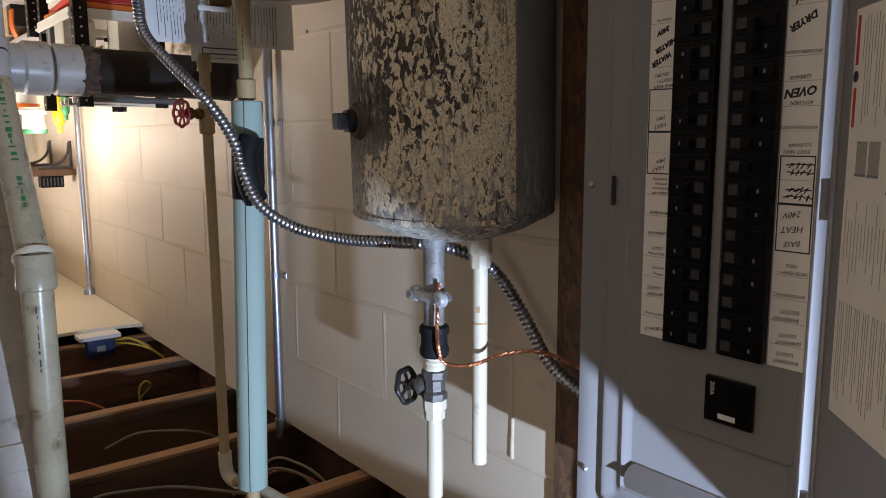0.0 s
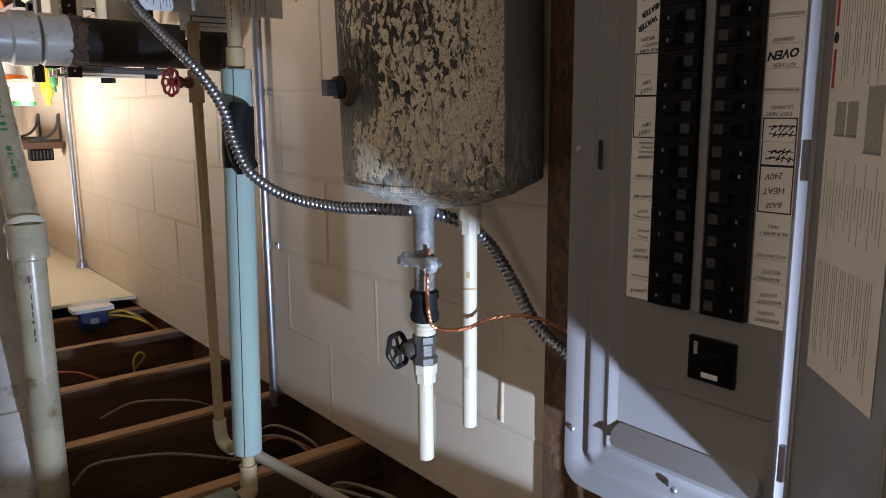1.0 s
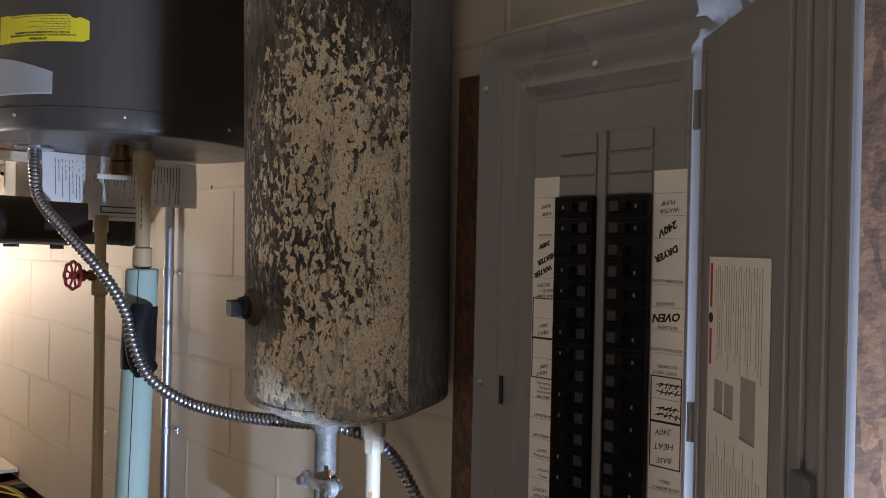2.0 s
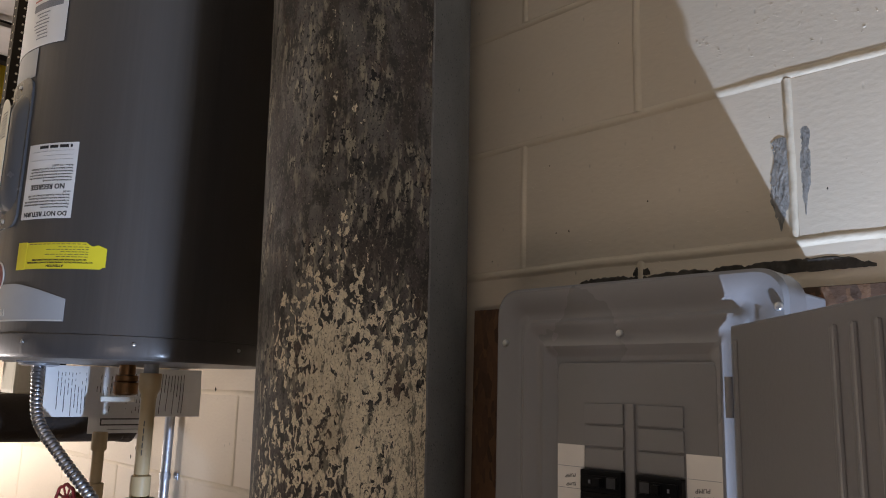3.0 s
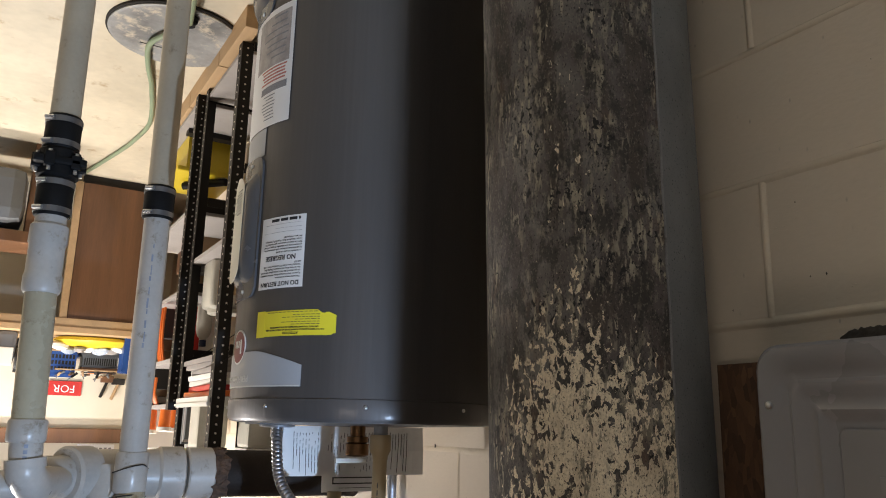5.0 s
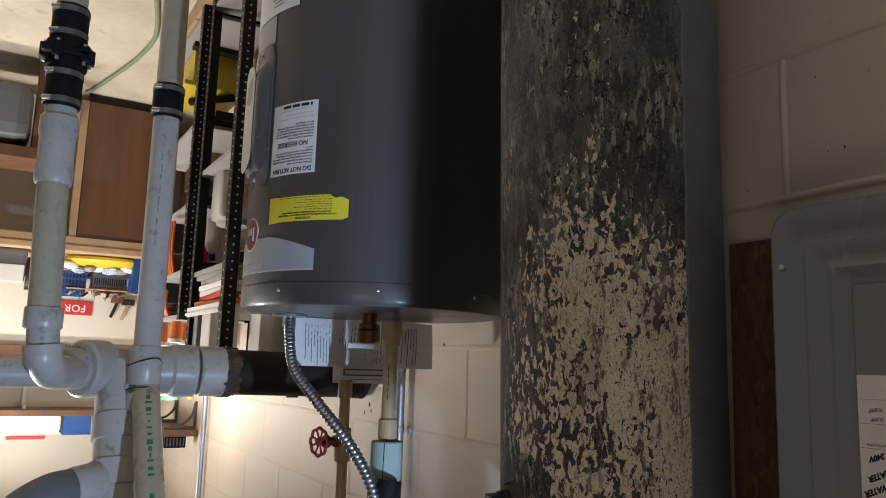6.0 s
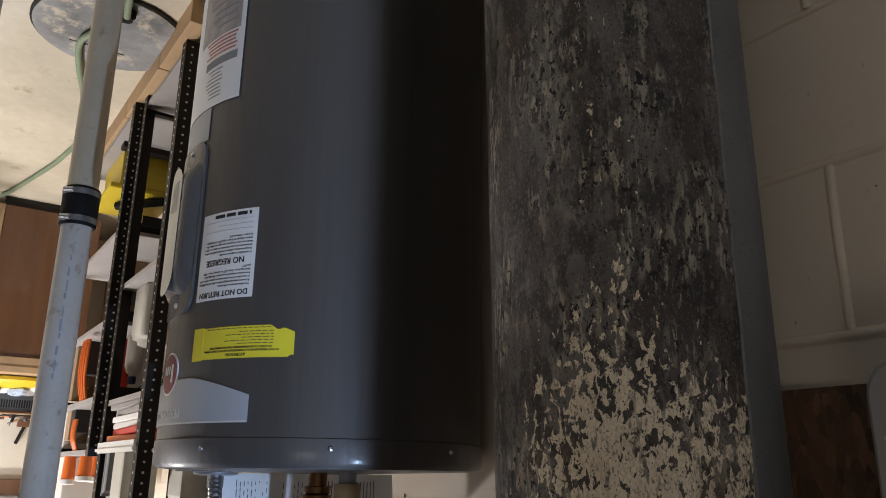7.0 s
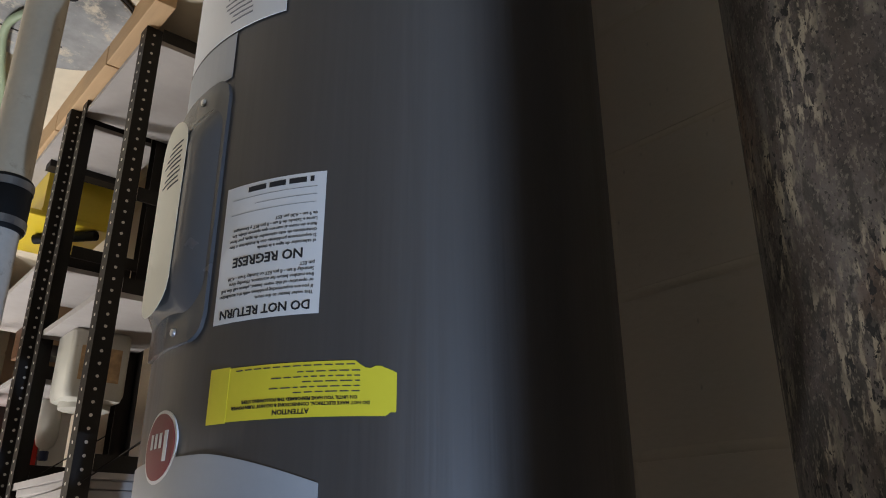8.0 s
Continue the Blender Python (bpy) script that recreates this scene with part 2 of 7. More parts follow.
chip_map.inputs["Scale"].default_value, chip_map.inputs["Rotation"].default_value = (1, 1, 0.4), (0.5, 0, 0)
chips.inputs["Scale"].default_value = 120
OSB.node_tree.links.new(OSB.node_tree.nodes["Geometry"].outputs["Position"], chip_map.inputs[0])
OSB.node_tree.links.new(chip_map.outputs[0], chips.inputs["Vector"])
OSB.node_tree.links.new(chips.outputs["Color"], chip_tone.inputs[0])
for spot, tone in ((0.0, (0.02, 0.012, 0.009, 1)), (0.45, (0.10, 0.05, 0.028, 1)), (0.8, (0.17, 0.085, 0.04, 1)), (1.0, (0.24, 0.13, 0.065, 1))):
    chip = chip_tone.color_ramp.elements.new(spot) if 0 < spot < 1 else chip_tone.color_ramp.elements[-1 if spot else 0]
    chip.color = tone
chip_mix.data_type = "RGBA"
chip_mix.inputs["Factor"].default_value = 0.7
OSB.node_tree.links.new(OSB.node_tree.nodes["Principled BSDF"].inputs["Base Color"].links[0].from_socket, chip_mix.inputs["A"])
OSB.node_tree.links.new(chip_tone.outputs[0], chip_mix.inputs["B"])
OSB.node_tree.links.new(chip_mix.outputs["Result"], OSB.node_tree.nodes["Principled BSDF"].inputs["Base Color"])
GREY = mat("grey_enamel", (0.233, 0.224, 0.227), 0.31, var=0.05, scale=4, fine=160, bump=0.05)
DEAD = mat("dead_front_enamel", (0.221, 0.212, 0.212), 0.42, var=0.05, scale=4, fine=160, bump=0.05)
BREAKER = mat("black_breaker", (0.0045, 0.0045, 0.005), 0.36, var=0.2, scale=30, fine=200, bump=0.05, spec=0.16)
BREAKER_LABEL = mat("breaker_sticker", (0.034, 0.034, 0.037), 0.6, var=0.5, scale=150, fine=500, bump=0.0)
PAPER = mat("label_paper", (0.80, 0.755, 0.70), 0.8, var=0.06, scale=20, fine=150, bump=0.1)
CREAM_LABEL = mat("cream_label", (0.66, 0.62, 0.50), 0.5, var=0.04, scale=20, fine=150, bump=0.03)
WHITE = mat("white_sticker", (0.78, 0.77, 0.76), 0.55, var=0.03, scale=20, fine=150, bump=0.03)
THIN_PAPER = mat("thin_white_paper", (0.80, 0.79, 0.78), 0.7, var=0.04, scale=20, fine=150, bump=0.05)
glow_through, paper_mix = THIN_PAPER.node_tree.nodes.new("ShaderNodeBsdfTranslucent"), THIN_PAPER.node_tree.nodes.new("ShaderNodeMixShader")
glow_through.inputs["Color"].default_value, paper_mix.inputs[0].default_value = (0.85, 0.84, 0.82, 1), 0.15
THIN_PAPER.node_tree.links.new(THIN_PAPER.node_tree.nodes["Principled BSDF"].outputs[0], paper_mix.inputs[1])
THIN_PAPER.node_tree.links.new(glow_through.outputs[0], paper_mix.inputs[2])
THIN_PAPER.node_tree.links.new(paper_mix.outputs[0], THIN_PAPER.node_tree.nodes["Material Output"].inputs["Surface"])
INK = mat("black_ink", (0.015, 0.015, 0.018), 0.7, var=0.1, scale=20, fine=100, bump=0.0)
INK_PENCIL = mat("pencil_marks", (0.07, 0.065, 0.06), 0.8, var=0.4, scale=200, fine=500, bump=0.0)
INK_GREY = mat("grey_print", (0.22, 0.22, 0.24), 0.7, var=0.3, scale=300, fine=600, bump=0.0)
PRINT = mat("grey_small_print", (0.36, 0.34, 0.30), 0.7, var=0.25, scale=400)
INK_BLUE = mat("blue_print", (0.26, 0.29, 0.36), 0.7, var=0.3, scale=60, fine=200, bump=0.0)
INK_GREEN = mat("green_print", (0.03, 0.18, 0.07), 0.7, var=0.3, scale=60, fine=200, bump=0.0)
HEATER = mat("grey_heater_shell", (0.096, 0.088, 0.085), 0.48, 0.45, var=0.17, scale=13, fine=160, bump=0.015, stretch=(1, 1, 0.035), dent=0.20, spec=0.5)
sheen = HEATER.node_tree.nodes.new("ShaderNodeTangent")
sheen.direction_type, sheen.axis = "RADIAL", "Z"
HEATER.node_tree.links.new(sheen.outputs[0], HEATER.node_tree.nodes["Principled BSDF"].inputs["Tangent"])
HEATER.node_tree.nodes["Principled BSDF"].inputs["Anisotropic"].default_value = 0.6
HEATER.node_tree.nodes["Principled BSDF"].inputs["Anisotropic Rotation"].default_value = 0.25
HEATER.node_tree.nodes["Principled BSDF"].inputs["Coat Weight"].default_value = 0.22
HEATER.node_tree.nodes["Principled BSDF"].inputs["Coat Roughness"].default_value = 0.16
HEATER_TOP = mat("heater_top_cap", (0.075, 0.073, 0.073), 0.36, var=0.3, scale=12, fine=120, bump=0.05)
COVER_GREY = mat("grey_access_cover", (0.080, 0.079, 0.082), 0.24, var=0.05, scale=6, fine=160, bump=0.03)
PHOTO = mat("grey_label_photo", (0.34, 0.31, 0.30), 0.5, var=0.45, scale=40, fine=200, bump=0.0)
RED_PRINT = mat("faded_red_print", (0.42, 0.14, 0.12), 0.6, var=0.3, scale=80, fine=200, bump=0.0)
PLATE = mat("silver_name_plate", (0.36, 0.37, 0.39), 0.4, var=0.05, scale=10, fine=160, bump=0.03)
PLATE_TEXT = mat("pale_plate_lettering", (0.55, 0.55, 0.53), 0.4, var=0.05, scale=30, fine=160, bump=0.02)
YELLOW = mat("yellow_sticker", (0.78, 0.66, 0.03), 0.5, var=0.06, scale=20, fine=120, bump=0.03)
RED = mat("red_emblem", (0.20, 0.02, 0.03), 0.4, var=0.1, scale=20, fine=120, bump=0.02)
TANK = tank_paint()
RUSTED = mat("rust_brown_steel", (0.085, 0.062, 0.048), 0.75, 0.1, var=0.45, scale=60, fine=200, bump=0.5)
GALV = mat("galvanised_steel", (0.27, 0.275, 0.285), 0.55, 0.25, var=0.25, scale=30, fine=160, bump=0.15)
ZINC = mat("bright_zinc", (0.60, 0.62, 0.66), 0.42, 0.55, var=0.25, scale=60, fine=160, bump=0.2)
VALVE_IRON = mat("grey_valve_iron", (0.092, 0.084, 0.076), 0.5, 0.35, var=0.35, scale=60, fine=160, bump=0.3)
WEATHERED = mat("weathered_pipe_steel", (0.20, 0.198, 0.195), 0.55, 0.2, var=0.35, scale=40, fine=160, bump=0.3, dirt=(0.09, 0.082, 0.075), dirt_at=0.55)
CLAMP_STEEL = mat("dull_clamp_steel", (0.20, 0.20, 0.205), 0.42, 0.8, var=0.25, scale=30, fine=160, bump=0.1)
EMT = mat("conduit_steel", (0.45, 0.47, 0.52), 0.33, 0.9, var=0.18, scale=8, fine=160, bump=0.08)
FLEX = mat("flexible_steel", (0.40, 0.40, 0.42), 0.30, 0.95, var=0.15, scale=20, fine=160, bump=0.05)
CPVC = mat("tan_cpvc", (0.43, 0.32, 0.175), 0.42, var=0.12, scale=8, fine=120, bump=0.05, dirt=(0.27, 0.18, 0.09), dirt_at=0.60)
CPVC_LIGHT = mat("pale_cpvc", (0.60, 0.545, 0.425), 0.4, var=0.10, scale=8, fine=120, bump=0.05, dirt=(0.44, 0.37, 0.26), dirt_at=0.60)
PVC = mat("white_pvc", (0.44, 0.415, 0.38), 0.34, var=0.18, scale=9, fine=120, bump=0.06, dirt=(0.25, 0.215, 0.165), dirt_at=0.565)
PVC_OLD = mat("yellowed_pvc", (0.40, 0.355, 0.25), 0.28, var=0.20, scale=8, fine=120, bump=0.06, dirt=(0.20, 0.155, 0.085), dirt_at=0.565)
PVC_DULL = mat("dusty_brown_pvc", (0.43, 0.37, 0.275), 0.42, var=0.16, scale=8, fine=120, bump=0.06, dirt=(0.24, 0.19, 0.125), dirt_at=0.60)
ABS = mat("black_abs", (0.019, 0.0135, 0.0105), 0.66, var=0.35, scale=10, fine=120, bump=0.35, dirt=(0.045, 0.034, 0.026), dirt_at=0.58, spec=0.25)
TAR = mat("flaking_tar", (0.085, 0.050, 0.032), 0.85, var=0.7, scale=60, fine=160, bump=1.0)
RUBBER = mat("black_rubber", (0.0055, 0.0055, 0.006), 0.62, var=0.3, scale=20, fine=120, bump=0.15, spec=0.18)
TAPE = mat("black_tape", (0.008, 0.008, 0.009), 0.6, var=0.3, scale=30, fine=90, bump=0.3, spec=0.2)
MINT = mat("mint_foam", (0.30, 0.40, 0.36), 0.8, var=0.06, scale=10, fine=120, bump=0.12, dirt=(0.24, 0.31, 0.28), dirt_at=0.68)
FOAM_DULL = mat("dull_green_foam", (0.235, 0.255, 0.20), 0.85, var=0.14, scale=8, fine=120, bump=0.12, dirt=(0.17, 0.175, 0.135), dirt_at=0.58)
BRASS = mat("old_brass", (0.20, 0.105, 0.045), 0.42, 0.9, var=0.3, scale=30, fine=120, bump=0.2)
COPPER = mat("copper_wire", (0.60, 0.26, 0.14), 0.32, 0.95, var=0.2, scale=60, fine=200, bump=0.1)
IRON = mat("black_iron", (0.018, 0.017, 0.016), 0.45, 0.3, var=0.4, scale=40, fine=160, bump=0.4)
RED_PAINT = mat("red_valve_paint", (0.23, 0.02, 0.02), 0.45, var=0.25, scale=40, fine=160, bump=0.15)
RACK = mat("dark_rack_steel", (0.013, 0.010, 0.008), 0.5, 0.0, var=0.3, scale=12, fine=120, bump=0.1, spec=0.25)
SHELF = mat("grey_shelf_board", (0.33, 0.30, 0.275), 0.75, var=0.14, scale=5, fine=50, bump=0.15, dirt=(0.20, 0.17, 0.14), dirt_at=0.65)
LIT_DISC = mat("lit_hole_disc", (0.62, 0.58, 0.52), 0.8, var=0.15, scale=20, fine=90, bump=0.0)
PINE = mat("raw_pine", (0.44, 0.29, 0.15), 0.7, var=0.2, scale=4, fine=30, bump=0.2, stretch=(3, 0.4, 3))
WALNUT = mat("brown_cabinet_wood", (0.130, 0.060, 0.026), 0.5, var=0.35, scale=4, fine=40, bump=0.15, stretch=(4, 4, 0.4))
HOSE = mat("green_hose", (0.24, 0.30, 0.19), 0.5, var=0.15, scale=10, fine=80, bump=0.1)
LID = mat("grey_pit_cover", (0.27, 0.27, 0.265), 0.45, var=0.55, scale=7, fine=40, bump=0.35, dirt=(0.56, 0.49, 0.38), dirt_at=0.53)
PIT_CREAM = mat("stained_pit_cover", (0.50, 0.43, 0.31), 0.6, var=0.35, scale=11, fine=40, bump=0.3, dirt=(0.22, 0.155, 0.085), dirt_at=0.54)
DARK = mat("dark_gap", (0.02, 0.017, 0.014), 0.9, var=0.3, scale=8, fine=40)
PLASTIC_WHITE = mat("white_plastic", (0.72, 0.70, 0.64), 0.4, var=0.05, scale=8, fine=90, bump=0.03)
MILKY = mat("milky_plastic", (0.56, 0.53, 0.45), 0.38, var=0.10, scale=14, fine=90, bump=0.04, dirt=(0.40, 0.34, 0.25), dirt_at=0.62)
BOX_BLUE = mat("dark_blue_box_plastic", (0.010, 0.030, 0.105), 0.4, var=0.15, scale=8, fine=90, bump=0.03)
BAG_BLUE = mat("pale_blue_bag", (0.45, 0.52, 0.64), 0.3, var=0.4, scale=40, fine=90, bump=0.4)
PLASTIC_NAVY = mat("navy_plastic", (0.01, 0.016, 0.05), 0.4, var=0.15, scale=8, fine=90, bump=0.03)
PLASTIC_YELLOW = mat("yellow_plastic", (0.62, 0.46, 0.02), 0.4, var=0.1, scale=8, fine=90, bump=0.03)
PLASTIC_BLUE = mat("blue_plastic", (0.016, 0.065, 0.25), 0.4, var=0.15, scale=8, fine=90, bump=0.03)
PLASTIC_RED = mat("red_plastic", (0.52, 0.03, 0.02), 0.4, var=0.1, scale=8, fine=90, bump=0.03)
PLASTIC_ORANGE = mat("orange_plastic", (0.72, 0.16, 0.02), 0.4, var=0.1, scale=8, fine=90, bump=0.03)
BRACKET = mat("dull_bracket_paint", (0.085, 0.078, 0.072), 0.5, var=0.25, scale=20, fine=90, bump=0.05)
PLASTIC_GREY = mat("grey_plastic", (0.12, 0.125, 0.13), 0.5, var=0.15, scale=8, fine=90, bump=0.05)
CARD = mat("brown_card", (0.34, 0.22, 0.12), 0.85, var=0.12, scale=8, fine=60, bump=0.1)
CABLE = mat("old_cable", (0.24, 0.19, 0.135), 0.6, var=0.2, scale=20, fine=90, bump=0.1)
CABLE_ORANGE = mat("orange_cable", (0.50, 0.12, 0.04), 0.5, var=0.2, scale=20, fine=90, bump=0.1)
CABLE_YELLOW = mat("yellow_cable", (0.55, 0.40, 0.04), 0.5, var=0.2, scale=20, fine=90, bump=0.1)
SCREW = mat("bright_screw", (0.62, 0.62, 0.62), 0.3, 0.9, var=0.15, scale=60, fine=200)
STAIN = mat("bare_grey_patch", (0.28, 0.265, 0.245), 0.95, var=0.5, scale=110, fine=300, bump=0.6, dirt=(0.10, 0.09, 0.08), dirt_at=0.56, spec=0.1, stretch=(1, 1, 0.5))
DARK_MARK = mat("dark_wall_mark", (0.075, 0.066, 0.056), 0.95, var=0.5, scale=60, fine=200, bump=0.5, spec=0.1)
RUSTY = mat("rust_stain", (0.46, 0.30, 0.15), 0.8, var=0.4, scale=60, fine=160)


# ---- building blocks ----
def part(name, bm, material, parent=None, label="", smooth=False):
    """Links a bmesh as one mesh object, under a thing or a part if one is given."""
    me = bpy.data.meshes.new(name)
    bm.to_mesh(me)
    bm.free()
    me.materials.append(material)
    if smooth:
        for p in me.polygons:
            p.use_smooth = True
        me.set_sharp_from_angle(angle=radians(38))
    ob = new(name, me)
    if parent is not None:
        ob.parent = parent
    if label:
        ob["label"] = label
    return ob


def thing(name, label, category, group="", kind=""):
    ob = new(name)
    ob.empty_display_size = 0.05
    return tagged(ob, label, category, group, kind)


def box(x0, x1, y0, y1, z0, z1, bevel=0.0, bm=None, m=None):
    out = bm or bmesh.new()
    made = bmesh.ops.create_cube(out, size=1)["verts"]
    for v in made:
        v.co = Vector(((x0 + x1) / 2 + v.co.x * (x1 - x0), (y0 + y1) / 2 + v.co.y * (y1 - y0), (z0 + z1) / 2 + v.co.z * (z1 - z0)))
    if bevel:
        edges = list({e for v in made for e in v.link_edges})
        made = bmesh.ops.bevel(out, geom=edges, offset=bevel, segments=2, affect="EDGES", profile=0.6)["verts"]
    if m is not None:
        bmesh.ops.transform(out, matrix=m, verts=made)
    return out


def lathe(rings, at=(0, 0, 0), sides=40, bm=None, m=None, closed=True):
    """A turned body: rings of (radius, height) from bottom to top, round z."""
    out = bm or bmesh.new()
    turn = m or Matrix.Translation(at)
    rows = []
    for r, z in rings:
        rows.append([out.verts.new(turn @ Vector((r * math.cos(2 * math.pi * k / sides), r * math.sin(2 * math.pi * k / sides), z))) for k in range(sides)])
    for a, c in zip(rows, rows[1:]):
        for k in range(sides):
            out.faces.new((a[k], a[(k + 1) % sides], c[(k + 1) % sides], c[k]))
    if closed:
        out.faces.new(rows[0][::-1])
        out.faces.new(rows[-1])
    return out


def along(a, c):
    """The turn that lays the z axis along the line from a to c, at a."""
    a, c = Vector(a), Vector(c)
    return Matrix.Translation(a) @ (c - a).to_track_quat("Z", "Y").to_matrix().to_4x4(), (c - a).length


def rod(a, c, r, sides=24, bm=None, bevel=0.0):
    m, length = along(a, c)
    rings = [(r, 0), (r, length)] if not bevel else [(r - bevel, 0), (r, bevel), (r, length - bevel), (r - bevel, length)]
    return lathe(rings, sides=sides, bm=bm, m=m)


def smooth_path(points, steps=8):
    """Points along a Catmull-Rom line through the given ones."""
    p = [Vector(q) for q in points]
    p = [2 * p[0] - p[1], *p, 2 * p[-1] - p[-2]]
    out = []
    for k in range(1, len(p) - 2):
        for s in range(steps):
            t = s / steps
            a, c, d, e = p[k - 1], p[k], p[k + 1], p[k + 2]
            out.append(0.5 * (2 * c + (d - a) * t + (2 * a - 5 * c + 4 * d - e) * t * t + (3 * c - a - 3 * d + e) * t ** 3))
    out.append(p[-2])
    return out


def tube(points, r, sides=12, bm=None, steps=8, radius=None):
    """A bent round bar; radius(s) may vary it along its length s in metres."""
    out = bm or bmesh.new()
    line = smooth_path(points, steps) if steps else [Vector(q) for q in points]
    rows, up, s = [], Vector((0, 0, 1)), 0.0
    for k, q in enumerate(line):
        d = (line[min(k + 1, len(line) - 1)] - line[max(k - 1, 0)]).normalized()
        if k:
            s += (q - line[k - 1]).length
        if abs(d.dot(up)) > 0.98:
            up = Vector((1, 0, 0))
        side = d.cross(up).normalized()
        up = side.cross(d)
        rr = radius(s) if radius else r
        rows.append([out.verts.new(q + rr * (math.cos(2 * math.pi * j / sides) * side + math.sin(2 * math.pi * j / sides) * up)) for j in range(sides)])
    for a, c in zip(rows, rows[1:]):
        for j in range(sides):
            out.faces.new((a[j], a[(j + 1) % sides], c[(j + 1) % sides], c[j]))
    out.faces.new(rows[0][::-1])
    out.faces.new(rows[-1])
    return out


def wrapped(cx, cy, r, a0, a1, z0, z1, thick=0.0006, steps=14, rows=2, edge=None):
    """A sheet bent round an upright cylinder, between two angles (degrees) and heights."""
    out = bmesh.new()
    grid = []
    for i in range(steps + 1):
        a = radians(a0 + (a1 - a0) * i / steps)
        col = []
        for j in range(rows + 1):
            f = j / rows
            lo, hi = (z0, z1) if edge is None else edge(i / steps)
            for rr in (r, r + thick):
                col.append(out.verts.new((cx + rr * math.cos(a), cy + rr * math.sin(a), lo + (hi - lo) * f)))
        grid.append(col)
    for a, c in zip(grid, grid[1:]):
        for j in range(rows):
            for k in (0, 1):
                out.faces.new((a[2 * j + k], c[2 * j + k], c[2 * j + 2 + k], a[2 * j + 2 + k]))
        for j in (0, 2 * rows):
            out.faces.new((a[j], c[j], c[j + 1], a[j + 1]))
    for col in (grid[0], grid[-1]):
        for j in range(rows):
            out.faces.new((col[2 * j], col[2 * j + 1], col[2 * j + 3], col[2 * j + 2]))
    bmesh.ops.recalc_face_normals(out, faces=out.faces)
    return out


def words(name, text, size, m, material, parent, bend=None, extrude=0.0003, align="CENTER", shear=0.0, bold=0.0):
    """Writing in the built-in font, as a mesh; bend puts a flat (x, y) point of it on a curved face."""
    cu = bpy.data.curves.new(name, "FONT")
    cu.body, cu.size, cu.extrude, cu.align_x, cu.align_y = text, size, extrude, align, "CENTER"
    cu.resolution_u, cu.shear, cu.offset = 2, shear, bold
    tmp = bpy.data.objects.new(name, cu)
    scene.collection.objects.link(tmp)
    me = bpy.data.meshes.new_from_object(tmp.evaluated_get(bpy.context.evaluated_depsgraph_get()))
    bpy.data.objects.remove(tmp)
    for v in me.vertices:
        v.co = bend(v.co) if bend else m @ v.co
    me.materials.clear()
    me.materials.append(material)
    ob = new(name, me)
    ob.parent = parent
    return ob


# ---- structure: floor, walls, ceiling ----
tagged(part("floor", box(-0.2, 4.2, -2.0, 5.3, FLOOR - 0.1, FLOOR), CONCRETE), "cream painted concrete basement floor with rusty stains", "floor", kind="structure")
wall_west = tagged(part("wall_west", box(-0.2, -0.004, -2.0, 5.3, FLOOR - 0.1, 2.436), MORTAR), "cream painted concrete block basement wall", "wall", kind="structure")
tagged(part("wall_north", box(-0.2, 4.2, 5.0, 5.2, FLOOR, 2.70), PLASTER), "plain cream wall behind the workbench", "wall", kind="structure")
# unseen walls closing the room; their dark grey holds back bounced light
tagged(part("wall_east", box(4.0, 4.2, -2.0, 5.0, FLOOR, 2.70), UNSEEN_WALL), "unseen plain wall, greyed to hold down bounced light", "wall", kind="structure")
tagged(part("wall_south", box(0.0, 4.0, -2.0, -1.8, FLOOR, 2.70), UNSEEN_WALL), "unseen plain wall, greyed to hold down bounced light", "wall", kind="structure")
tagged(part("ceiling", box(-0.2, 4.2, -2.0, 5.3, 2.676, 2.72), SUBFLOOR), "dark board subfloor above the joists", "ceiling", kind="structure")
tagged(part("trim", box(-0.2, -0.06, -2.0, 5.0, 2.44, 2.676), JOIST), "dark rim joist on top of the block wall", "rim joist", kind="structure")


def ceiling_panel():
    bm = bmesh.new()
    rng = random.Random(4)
    n = 26
    lo = []
    for k in range(n + 1):
        x = 0.004 + 2.6 * k / n
        lo.append((x, 3.13 + 0.025 * rng.random() - (0.03 if k % 5 == 0 else 0)))
    rows = [[bm.verts.new((x, y, z)) for x, y in lo] for z in (2.395, 2.408)]
    back = [[bm.verts.new((x, 4.996, z)) for x, _ in lo] for z in (2.395, 2.408)]
    for k in range(n):
        bm.faces.new((rows[0][k], rows[0][k + 1], back[0][k + 1], back[0][k]))
        bm.faces.new((rows[1][k], back[1][k], back[1][k + 1], rows[1][k + 1]))
        bm.faces.new((rows[0][k], rows[1][k], rows[1][k + 1], rows[0][k + 1]))
    return bm


tagged(part("ceiling_board", ceiling_panel(), DRYWALL), "cream drywall ceiling with a torn edge at the open joists", "ceiling", kind="structure")


def joist(y):
    ob = thing("ceiling_joist", "dark old wooden ceiling joist with a pale lower edge", "joist", "ceiling joists")
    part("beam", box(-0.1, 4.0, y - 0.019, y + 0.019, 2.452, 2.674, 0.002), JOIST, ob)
    part("edge", box(-0.1, 4.0, y - 0.0195, y + 0.0195, 2.443, 2.4518, 0.002), JOIST_EDGE, ob, "paler strip along the lower edge")
    return ob


for k in range(-7, 6):
    joist(1.49 + 0.4064 * k)


# ---- electrical panel ----
def rounded(y0, y1, z0, z1, r, seg=5):
    pts = []
    for cy, cz, a0 in ((y1 - r, z1 - r, 0), (y0 + r, z1 - r, 90), (y0 + r, z0 + r, 180), (y1 - r, z0 + r, 270)):
        for k in range(seg + 1):
            a = radians(a0 + 90 * k / seg)
            pts.append((cy + r * math.cos(a), cz + r * math.sin(a)))
    return pts


